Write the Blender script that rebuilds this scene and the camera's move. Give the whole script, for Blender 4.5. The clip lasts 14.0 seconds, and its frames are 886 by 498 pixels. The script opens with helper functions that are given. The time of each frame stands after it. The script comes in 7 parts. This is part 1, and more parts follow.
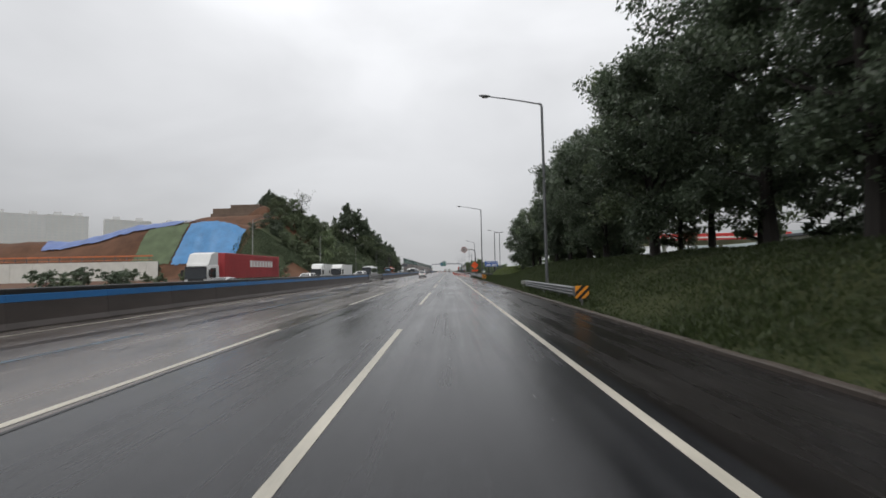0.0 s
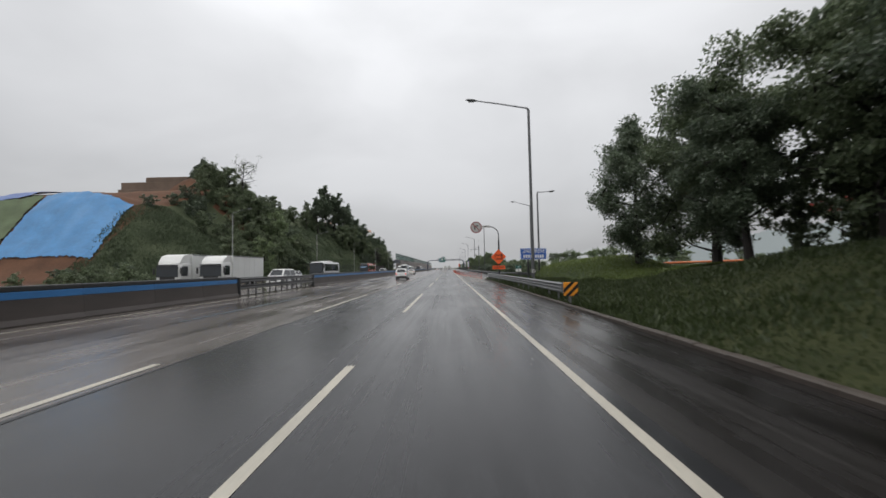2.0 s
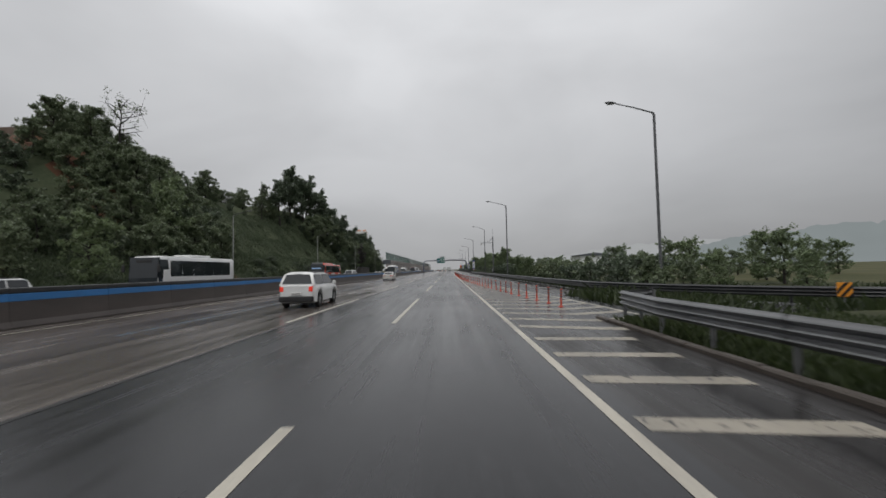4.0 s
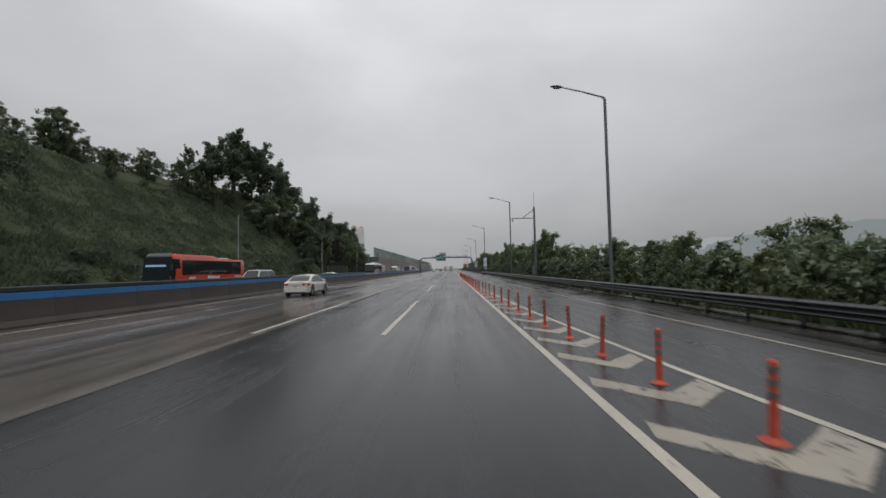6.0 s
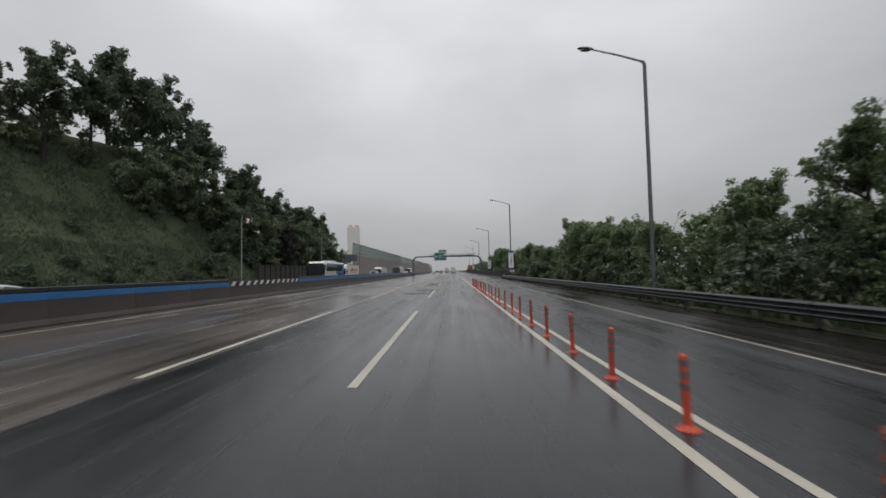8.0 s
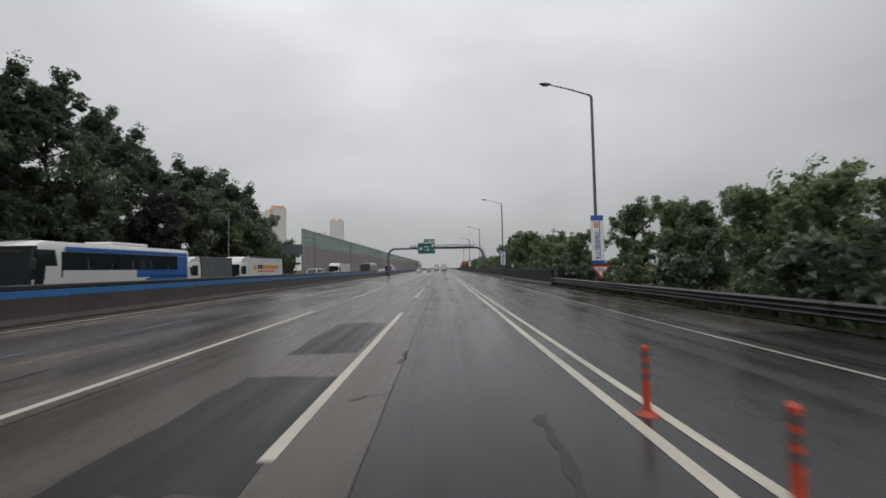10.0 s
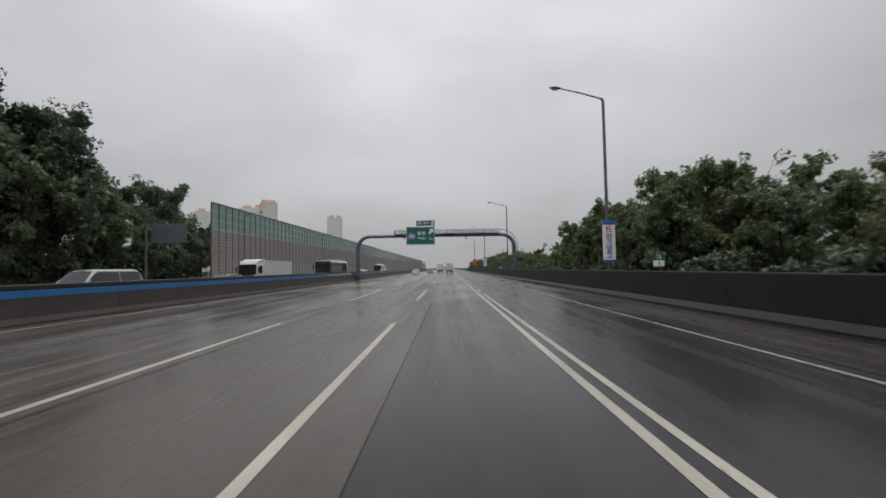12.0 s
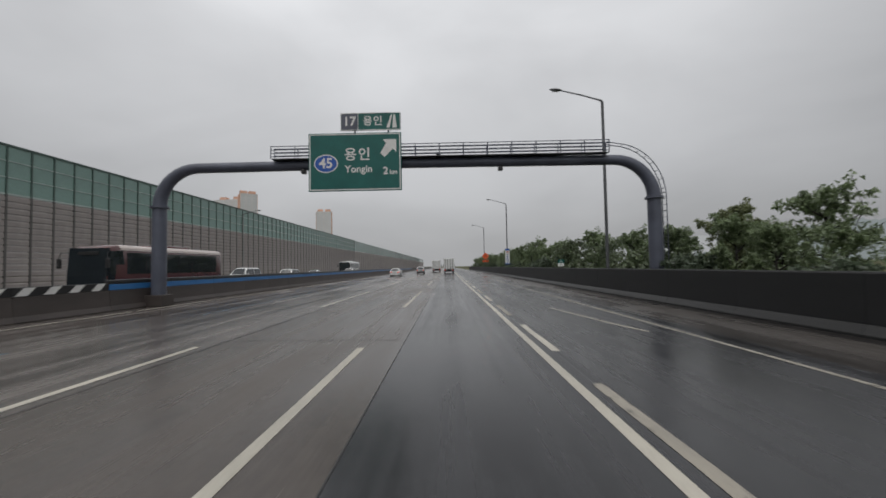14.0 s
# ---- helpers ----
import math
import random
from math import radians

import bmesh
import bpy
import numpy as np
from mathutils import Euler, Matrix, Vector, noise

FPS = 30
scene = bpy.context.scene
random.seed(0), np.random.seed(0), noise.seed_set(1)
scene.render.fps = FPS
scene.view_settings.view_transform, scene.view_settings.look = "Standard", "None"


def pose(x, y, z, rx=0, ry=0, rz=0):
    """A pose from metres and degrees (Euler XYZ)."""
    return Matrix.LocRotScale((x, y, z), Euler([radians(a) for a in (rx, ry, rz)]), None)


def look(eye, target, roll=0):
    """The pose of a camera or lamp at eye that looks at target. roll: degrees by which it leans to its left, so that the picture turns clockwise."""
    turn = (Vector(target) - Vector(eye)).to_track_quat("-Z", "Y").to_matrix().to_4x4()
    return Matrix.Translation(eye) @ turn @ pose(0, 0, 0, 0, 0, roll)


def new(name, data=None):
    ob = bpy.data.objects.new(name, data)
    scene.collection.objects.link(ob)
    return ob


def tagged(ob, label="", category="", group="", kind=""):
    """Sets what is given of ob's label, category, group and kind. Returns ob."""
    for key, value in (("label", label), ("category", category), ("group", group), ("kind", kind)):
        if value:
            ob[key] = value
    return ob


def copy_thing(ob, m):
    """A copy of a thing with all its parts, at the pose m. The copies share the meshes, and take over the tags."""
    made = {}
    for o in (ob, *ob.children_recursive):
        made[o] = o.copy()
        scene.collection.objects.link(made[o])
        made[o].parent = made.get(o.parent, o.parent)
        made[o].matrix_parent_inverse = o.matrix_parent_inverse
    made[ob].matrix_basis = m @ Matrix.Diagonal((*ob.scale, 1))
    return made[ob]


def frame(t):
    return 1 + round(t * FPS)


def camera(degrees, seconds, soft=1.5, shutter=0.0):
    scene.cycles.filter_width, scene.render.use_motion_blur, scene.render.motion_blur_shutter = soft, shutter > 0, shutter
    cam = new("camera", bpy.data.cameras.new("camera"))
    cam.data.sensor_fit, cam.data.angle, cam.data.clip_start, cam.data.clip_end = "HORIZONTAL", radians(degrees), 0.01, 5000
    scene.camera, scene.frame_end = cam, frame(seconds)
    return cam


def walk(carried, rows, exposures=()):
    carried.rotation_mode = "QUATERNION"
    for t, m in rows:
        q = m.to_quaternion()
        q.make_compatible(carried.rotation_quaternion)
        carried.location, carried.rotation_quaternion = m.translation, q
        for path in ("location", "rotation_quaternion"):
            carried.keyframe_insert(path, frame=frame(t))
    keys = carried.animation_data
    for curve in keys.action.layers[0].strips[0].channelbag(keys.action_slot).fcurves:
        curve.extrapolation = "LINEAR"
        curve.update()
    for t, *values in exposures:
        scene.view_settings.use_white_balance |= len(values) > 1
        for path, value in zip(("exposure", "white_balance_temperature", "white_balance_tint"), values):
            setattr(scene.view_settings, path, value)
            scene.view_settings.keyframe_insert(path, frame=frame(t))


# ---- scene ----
PATH = [
    (0, pose(-0.36, -1.13, 1.68, 92.99, 1.07, 0.75)),
    (1, pose(-0.15, 21.42, 1.68, 92.73, 1.00, 0.86)),
    (2, pose(-0.05, 43.70, 1.68, 92.60, 1.18, 0.77)),
    (3, pose(0.01, 65.10, 1.68, 92.56, 1.10, 0.89)),
    (3.7, pose(-0.02, 79.96, 1.68, 92.85, 1.17, 0.75)),
    (5.8, pose(-0.01, 124.94, 1.68, 92.65, 1.13, 1.00)),
    (6.5, pose(-0.14, 139.39, 1.68, 93.00, 1.13, 1.09)),
    (7.2, pose(-0.26, 155.61, 1.68, 93.02, 1.02, 1.25)),
    (9.3, pose(-0.32, 201.08, 1.68, 92.79, 1.13, 0.68)),
    (10, pose(-0.21, 215.94, 1.68, 92.60, 1.10, -0.04)),
    (11, pose(-0.09, 237.90, 1.68, 92.33, 1.10, 0.40)),
    (12, pose(-0.11, 258.00, 1.68, 92.64, 0.99, 0.71)),
    (13, pose(0.03, 279.97, 1.68, 92.56, 1.01, 0.64)),
    (14, pose(0.05, 302.24, 1.68, 92.41, 1.04, 0.65))
]
cam = camera(93.8, 14.0, soft=1.6, shutter=0.14)
walk(cam, PATH, exposures=[(0.0, 0.40), (2.2, 0.36), (3.5, 0.03), (6.5, 0.02), (9.5, 0.14), (12.0, 0.09), (14.0, 0.03)])

# ---- world: overcast rain sky ----
world = bpy.data.worlds.new("overcast")
scene.world = world
world.use_nodes = True
wn, wl = world.node_tree.nodes, world.node_tree.links
wn.clear()
w_out = wn.new("ShaderNodeOutputWorld")
w_bg = wn.new("ShaderNodeBackground")
w_sky = wn.new("ShaderNodeTexSky")
w_sky.sky_type = "NISHITA"
w_sky.sun_disc = False
w_sky.sun_elevation = radians(62)
w_sky.sun_rotation = radians(192)
w_sky.dust_density = 6.0
w_co = wn.new("ShaderNodeTexCoord")
w_sep = wn.new("ShaderNodeSeparateXYZ")
wl.new(w_co.outputs["Generated"], w_sep.inputs[0])
w_ramp = wn.new("ShaderNodeValToRGB")
w_ramp.color_ramp.interpolation = "B_SPLINE"
els = w_ramp.color_ramp.elements
els[0].position, els[0].color = 0.0, (0.43, 0.435, 0.445, 1)
els[1].position, els[1].color = 1.0, (1.62, 1.65, 1.70, 1)
for p_, c_ in ((0.06, 0.465), (0.18, 0.56), (0.38, 0.70), (0.6, 0.96)):
    e_ = els.new(p_)
    e_.color = (c_ * 0.985, c_ * 0.995, c_ * 1.02, 1)
wl.new(w_sep.outputs["Z"], w_ramp.inputs[0])
w_map = wn.new("ShaderNodeMapping")
w_map.inputs["Scale"].default_value = (1.0, 1.0, 2.2)
wl.new(w_co.outputs["Generated"], w_map.inputs[0])
w_no = wn.new("ShaderNodeTexNoise")
w_no.inputs["Scale"].default_value = 1.6
w_no.inputs["Detail"].default_value = 5.0
w_no.inputs["Roughness"].default_value = 0.45
w_no.inputs["Distortion"].default_value = 0.3
wl.new(w_map.outputs[0], w_no.inputs["Vector"])
w_mr = wn.new("ShaderNodeMapRange")
w_mr.inputs["From Min"].default_value = 0.32
w_mr.inputs["From Max"].default_value = 0.68
w_mr.inputs["To Min"].default_value = 0.79
w_mr.inputs["To Max"].default_value = 1.10
wl.new(w_no.outputs["Fac"], w_mr.inputs["Value"])
w_mul = wn.new("ShaderNodeMix")
w_mul.data_type, w_mul.blend_type = "RGBA", "MULTIPLY"
w_mul.inputs["Factor"].default_value = 1.0
wl.new(w_ramp.outputs[0], w_mul.inputs["A"])
w_side = wn.new("ShaderNodeMapRange")
w_side.inputs["From Min"].default_value = -1.0
w_side.inputs["From Max"].default_value = 1.0
w_side.inputs["To Min"].default_value = 0.93
w_side.inputs["To Max"].default_value = 0.78
wl.new(w_sep.outputs["X"], w_side.inputs["Value"])
w_both = wn.new("ShaderNodeMath")
w_both.operation = "MULTIPLY"
wl.new(w_mr.outputs[0], w_both.inputs[0])
wl.new(w_side.outputs[0], w_both.inputs[1])
w_ahead = wn.new("ShaderNodeMapRange")
w_ahead.inputs["From Min"].default_value = 0.62
w_ahead.inputs["From Max"].default_value = 1.0
w_ahead.inputs["To Min"].default_value = 0.84
w_ahead.inputs["To Max"].default_value = 1.0
w_abs = wn.new("ShaderNodeMath")
w_abs.operation = "ABSOLUTE"
wl.new(w_sep.outputs["Y"], w_abs.inputs[0])
wl.new(w_abs.outputs[0], w_ahead.inputs["Value"])
w_all = wn.new("ShaderNodeMath")
w_all.operation = "MULTIPLY"
wl.new(w_both.outputs[0], w_all.inputs[0])
wl.new(w_ahead.outputs[0], w_all.inputs[1])
wl.new(w_all.outputs[0], w_mul.inputs["B"])
w_mix = wn.new("ShaderNodeMix")
w_mix.data_type = "RGBA"
w_mix.inputs["Factor"].default_value = 0.006
wl.new(w_mul.outputs["Result"], w_mix.inputs["A"])
wl.new(w_sky.outputs[0], w_mix.inputs["B"])
wl.new(w_mix.outputs["Result"], w_bg.inputs[0])
w_bg.inputs["Strength"].default_value = 1.0
wl.new(w_bg.outputs[0], w_out.inputs[0])

sun = new("sun", bpy.data.lights.new("sun", "SUN"))
sun.data.energy = 0.8
sun.data.angle = radians(40)
sun.data.color = (1.0, 0.98, 0.95)
sun.matrix_basis = look((0, 0, 60), (7, 31, 0))


# ---- materials ----
def mat(name, color, rough=0.6, var=0.25, scale=3.0, fine=40.0, stretch=(1, 1, 1), bump=0.0, metal=0.0, tint=None,
        rough_var=0.0, spec=0.5, per_object=0.0, emit=0.0, coat=0.0):
    m = bpy.data.materials.new(name)
    m.use_nodes = True
    n, l = m.node_tree.nodes, m.node_tree.links
    b = n["Principled BSDF"]
    b.inputs["Roughness"].default_value = rough
    b.inputs["Metallic"].default_value = metal
    b.inputs["Specular IOR Level"].default_value = spec
    b.inputs["Coat Weight"].default_value = coat
    b.inputs["Coat Roughness"].default_value = 0.08
    co = n.new("ShaderNodeTexCoord")
    mp = n.new("ShaderNodeMapping")
    mp.inputs["Scale"].default_value = stretch
    l.new(co.outputs["Object"], mp.inputs[0])
    big = n.new("ShaderNodeTexNoise")
    big.inputs["Scale"].default_value, big.inputs["Detail"].default_value = scale, 5.0
    l.new(mp.outputs[0], big.inputs["Vector"])
    small = n.new("ShaderNodeTexNoise")
    small.inputs["Scale"].default_value, small.inputs["Detail"].default_value = fine, 3.0
    l.new(mp.outputs[0], small.inputs["Vector"])
    add = n.new("ShaderNodeMath")
    add.operation = "MULTIPLY_ADD"
    l.new(small.outputs["Fac"], add.inputs[0])
    add.inputs[1].default_value = 0.45
    l.new(big.outputs["Fac"], add.inputs[2])
    rng = n.new("ShaderNodeMapRange")
    rng.inputs["From Min"].default_value, rng.inputs["From Max"].default_value = 0.42, 1.03
    l.new(add.outputs[0], rng.inputs["Value"])
    mix = n.new("ShaderNodeMix")
    mix.data_type = "RGBA"
    lo = [c * (1 - var) for c in color]
    hi = [min(1.0, c * (1 + var)) for c in (tint or color)]
    mix.inputs["A"].default_value, mix.inputs["B"].default_value = (*lo, 1), (*hi, 1)
    l.new(rng.outputs[0], mix.inputs["Factor"])
    out = mix.outputs["Result"]
    if per_object:
        oi = n.new("ShaderNodeObjectInfo")
        hs = n.new("ShaderNodeHueSaturation")
        r2 = n.new("ShaderNodeMapRange")
        r2.inputs["To Min"].default_value, r2.inputs["To Max"].default_value = 1 - per_object, 1 + per_object
        l.new(oi.outputs["Random"], r2.inputs["Value"])
        l.new(r2.outputs[0], hs.inputs["Value"])
        l.new(out, hs.inputs["Color"])
        out = hs.outputs[0]
    l.new(out, b.inputs["Base Color"])
    if rough_var:
        r3 = n.new("ShaderNodeMapRange")
        r3.inputs["To Min"].default_value = max(0.02, rough - rough_var)
        r3.inputs["To Max"].default_value = min(1.0, rough + rough_var)
        l.new(rng.outputs[0], r3.inputs["Value"])
        l.new(r3.outputs[0], b.inputs["Roughness"])
    if bump:
        bp = n.new("ShaderNodeBump")
        bp.inputs["Strength"].default_value = bump
        bp.inputs["Distance"].default_value = 0.02
        l.new(small.outputs["Fac"], bp.inputs["Height"])
        l.new(bp.outputs[0], b.inputs["Normal"])
    if emit:
        b.inputs["Emission Color"].default_value = (*color, 1)
        b.inputs["Emission Strength"].default_value = emit
    return m


def wet_road(name, dark, light, puddle=0.10, dry=0.42, streak=0.045, grain=70.0, crack=0.0):
    """Rain-wet surfacing: two sizes of stains, wheel-worn streaks along the road, films of water of uneven gloss."""
    m = bpy.data.materials.new(name)
    m.use_nodes = True
    n, l = m.node_tree.nodes, m.node_tree.links
    b = n["Principled BSDF"]
    co = n.new("ShaderNodeTexCoord")

    def noise_at(scale, stretch, detail=5.0, rough=0.55, dist=0.0):
        mp = n.new("ShaderNodeMapping")
        mp.inputs["Scale"].default_value = stretch
        l.new(co.outputs["Object"], mp.inputs[0])
        t = n.new("ShaderNodeTexNoise")
        t.inputs["Scale"].default_value, t.inputs["Detail"].default_value = scale, detail
        t.inputs["Roughness"].default_value, t.inputs["Distortion"].default_value = rough, dist
        l.new(mp.outputs[0], t.inputs["Vector"])
        return t.outputs["Fac"]

    streaks = noise_at(2.1, (1.0, streak * 0.6, 1.0), 5.0)
    stains = noise_at(0.35, (1.0, 0.4, 1.0), 6.0, 0.6, 0.4)
    stone = noise_at(grain, (1.0, 1.0, 1.0), 2.0)
    mid = noise_at(6.0, (1.0, 0.5, 1.0), 4.0)
    tracks = noise_at(1.15, (1.0, 0.004, 1.0), 2.0, 0.4)
    fine_streaks = noise_at(9.0, (1.0, 0.02, 1.0), 4.0, 0.6)
    s0 = n.new("ShaderNodeMath"); s0.operation = "MULTIPLY_ADD"
    l.new(tracks, s0.inputs[0]); s0.inputs[1].default_value = 0.55; l.new(stains, s0.inputs[2])
    sf = n.new("ShaderNodeMath"); sf.operation = "MULTIPLY_ADD"
    l.new(fine_streaks, sf.inputs[0]); sf.inputs[1].default_value = 0.45; l.new(s0.outputs[0], sf.inputs[2])
    s1 = n.new("ShaderNodeMath"); s1.operation = "MULTIPLY_ADD"
    l.new(streaks, s1.inputs[0]); s1.inputs[1].default_value = 0.9; l.new(sf.outputs[0], s1.inputs[2])
    s2 = n.new("ShaderNodeMath"); s2.operation = "MULTIPLY_ADD"
    l.new(mid, s2.inputs[0]); s2.inputs[1].default_value = 0.5; l.new(s1.outputs[0], s2.inputs[2])
    s3 = n.new("ShaderNodeMath"); s3.operation = "MULTIPLY_ADD"
    l.new(stone, s3.inputs[0]); s3.inputs[1].default_value = 0.35; l.new(s2.outputs[0], s3.inputs[2])
    rg = n.new("ShaderNodeMapRange")
    rg.inputs["From Min"].default_value, rg.inputs["From Max"].default_value = 1.50, 2.21
    l.new(s3.outputs[0], rg.inputs["Value"])
    mix = n.new("ShaderNodeMix"); mix.data_type = "RGBA"
    mix.inputs["A"].default_value, mix.inputs["B"].default_value = (*dark, 1), (*light, 1)
    l.new(rg.outputs[0], mix.inputs["Factor"])
    l.new(mix.outputs["Result"], b.inputs["Base Color"])
    rr = n.new("ShaderNodeMapRange")
    rr.inputs["From Min"].default_value, rr.inputs["From Max"].default_value = 1.12, 1.75
    rr.inputs["To Min"].default_value, rr.inputs["To Max"].default_value = puddle, dry
    l.new(s1.outputs[0], rr.inputs["Value"])
    l.new(rr.outputs[0], b.inputs["Roughness"])
    b.inputs["Specular IOR Level"].default_value = 0.30
    bp = n.new("ShaderNodeBump")
    bp.inputs["Strength"].default_value, bp.inputs["Distance"].default_value = 0.25, 0.006
    l.new(stone, bp.inputs["Height"])
    l.new(bp.outputs[0], b.inputs["Normal"])
    return m


def leaf_mat(name, lo, hi, rough=0.32):
    """Wet foliage: colour differs leaf by leaf and from tree to tree."""
    m = bpy.data.materials.new(name)
    m.use_nodes = True
    n, l = m.node_tree.nodes, m.node_tree.links
    b = n["Principled BSDF"]
    ge = n.new("ShaderNodeNewGeometry")
    oi = n.new("ShaderNodeObjectInfo")
    ad = n.new("ShaderNodeMath"); ad.operation = "MULTIPLY_ADD"
    l.new(oi.outputs["Random"], ad.inputs[0]); ad.inputs[1].default_value = 0.35
    sc = n.new("ShaderNodeMath"); sc.operation = "MULTIPLY"
    l.new(ge.outputs["Random Per Island"], sc.inputs[0]); sc.inputs[1].default_value = 0.65
    l.new(sc.outputs[0], ad.inputs[2])
    mix = n.new("ShaderNodeMix"); mix.data_type = "RGBA"
    mix.inputs["A"].default_value, mix.inputs["B"].default_value = (*lo, 1), (*hi, 1)
    l.new(ad.outputs[0], mix.inputs["Factor"])
    l.new(mix.outputs["Result"], b.inputs["Base Color"])
    b.inputs["Roughness"].default_value = rough
    b.inputs["Specular IOR Level"].default_value = 0.55
    tr = n.new("ShaderNodeBsdfTranslucent")
    l.new(mix.outputs["Result"], tr.inputs[0])
    ms = n.new("ShaderNodeMixShader")
    ms.inputs[0].default_value = 0.40
    l.new(b.outputs[0], ms.inputs[1]); l.new(tr.outputs[0], ms.inputs[2])
    l.new(ms.outputs[0], n["Material Output"].inputs[0])
    return m


def glass_mat(name, color=(0.02, 0.025, 0.03), rough=0.05):
    return mat(name, color, rough, var=0.15, scale=0.8, fine=6, spec=0.6)


def paint_mat(name, color, keep):
    """Thick road paint: dirty film, and chips worn through to the dark road; keep: how far the paint is whole."""
    m = mat(name, color, 0.45, 0.28, 1.3, 30, (1, 0.35, 1), 0.2, rough_var=0.12)
    n, l = m.node_tree.nodes, m.node_tree.links
    b = n["Principled BSDF"]
    was = b.inputs["Base Color"].links[0].from_socket
    co = n.new("ShaderNodeTexCoord")
    mp = n.new("ShaderNodeMapping")
    mp.inputs["Scale"].default_value = (1.0, 0.45, 1.0)
    l.new(co.outputs["Object"], mp.inputs[0])
    no = n.new("ShaderNodeTexNoise")
    no.inputs["Scale"].default_value, no.inputs["Detail"].default_value, no.inputs["Roughness"].default_value = 7.0, 8.0, 0.72
    l.new(mp.outputs[0], no.inputs["Vector"])
    rg = n.new("ShaderNodeMapRange")
    rg.inputs["From Min"].default_value, rg.inputs["From Max"].default_value = keep - 0.03, keep + 0.05
    l.new(no.outputs["Fac"], rg.inputs["Value"])
    mx = n.new("ShaderNodeMix")
    mx.data_type = "RGBA"
    l.new(rg.outputs[0], mx.inputs["Factor"])
    l.new(was, mx.inputs["A"])
    mx.inputs["B"].default_value = (0.035, 0.034, 0.034, 1)
    l.new(mx.outputs["Result"], b.inputs["Base Color"])
    return m


M = {}
M["asphalt"] = wet_road("wet_asphalt", (0.010, 0.0103, 0.0116), (0.036, 0.037, 0.041), 0.07, 0.34)
M["asphalt_old"] = wet_road("wet_old_asphalt", (0.051, 0.045, 0.042), (0.156, 0.138, 0.127), 0.05, 0.32, 0.03)
M["asphalt_merge"] = wet_road("wet_merging_lane_asphalt", (0.011, 0.0113, 0.0125), (0.040, 0.041, 0.045), 0.14, 0.42)
M["shoulder"] = wet_road("wet_shoulder", (0.009, 0.008, 0.008), (0.026, 0.0235, 0.0225), 0.08, 0.48)
M["concrete_road"] = wet_road("wet_concrete_slab", (0.047, 0.039, 0.034), (0.098, 0.083, 0.072), 0.10, 0.40, 0.06)
M["patch"] = wet_road("wet_new_asphalt", (0.004, 0.004, 0.005), (0.011, 0.011, 0.013), 0.2, 0.5)
M["line"] = paint_mat("road_paint_white", (0.44, 0.415, 0.355), 0.66)
M["line_worn"] = paint_mat("road_paint_worn", (0.30, 0.275, 0.23), 0.58)
M["line_blue"] = paint_mat("road_paint_blue", (0.07, 0.125, 0.18), 0.50)
M["kerb"] = mat("kerb_concrete", (0.062, 0.050, 0.041), 0.6, 0.35, 1.2, 30, bump=0.3)
M["concrete"] = mat("barrier_concrete", (0.054, 0.044, 0.040), 0.55, 0.40, 0.8, 22, (1, 0.5, 2.0), 0.3)
M["wall_dark"] = mat("dark_wall_panel", (0.011, 0.011, 0.012), 0.65, 0.35, 0.7, 20, (1, 0.5, 2), 0.15)
M["wall_foot"] = mat("wet_barrier_foot", (0.016, 0.0155, 0.0155), 0.5, 0.45, 0.9, 18, (1, 0.4, 2), 0.2)
M["concrete_pale"] = wet_road("wet_concrete_shoulder", (0.034, 0.031, 0.029), (0.082, 0.074, 0.068), 0.10, 0.42, 0.06)
M["wall_brown"] = mat("wet_brown_panel", (0.030, 0.024, 0.021), 0.6, 0.4, 0.6, 14, (1, 1, 0.4), 0.2)
M["blue_band"] = mat("blue_band_paint", (0.035, 0.17, 0.42), 0.35, 0.25, 0.9, 20, (1, 0.4, 1))
M["rail_dark"] = mat("dark_rail_steel", (0.035, 0.036, 0.038), 0.38, 0.3, 2, 30, metal=0.3)
M["galv"] = mat("galvanised_steel", (0.17, 0.175, 0.18), 0.40, 0.28, 2.0, 30, (1, 0.3, 2), 0.05, metal=0.55)
M["galv_dark"] = mat("weathered_steel_rail", (0.05, 0.052, 0.055), 0.36, 0.3, 1.5, 30, (1, 0.3, 2), 0.05, metal=0.4)
M["pole"] = mat("lamp_post_paint", (0.115, 0.12, 0.125), 0.42, 0.25, 1.5, 30, metal=0.3)
M["pole_pale"] = mat("galvanised_post", (0.33, 0.335, 0.33), 0.45, 0.2, 1.5, 30, metal=0.3)
M["lamp_glass"] = mat("lamp_bowl", (0.30, 0.31, 0.31), 0.25, 0.1, 4, 20)
M["grass"] = mat("verge_grass", (0.020, 0.031, 0.011), 0.8, 0.5, 0.35, 9, bump=0.9, tint=(0.040, 0.044, 0.018), spec=0.15)
M["field"] = mat("field_grass", (0.045, 0.062, 0.022), 0.85, 0.4, 0.06, 1.2, bump=0.5, tint=(0.085, 0.080, 0.040), spec=0.15)
M["soil"] = mat("wet_red_soil", (0.105, 0.052, 0.030), 0.75, 0.4, 0.25, 3.5, bump=0.9, spec=0.2)
M["hill"] = mat("hillside_grass", (0.056, 0.077, 0.043), 0.85, 0.34, 0.10, 2.2, bump=1.0, tint=(0.068, 0.078, 0.047), spec=0.1)
M["blade"] = leaf_mat("grass_blade", (0.024, 0.038, 0.013), (0.066, 0.090, 0.032), 0.6)
M["blade_hill"] = leaf_mat("wild_grass_blade", (0.064, 0.090, 0.052), (0.108, 0.138, 0.078), 0.6)
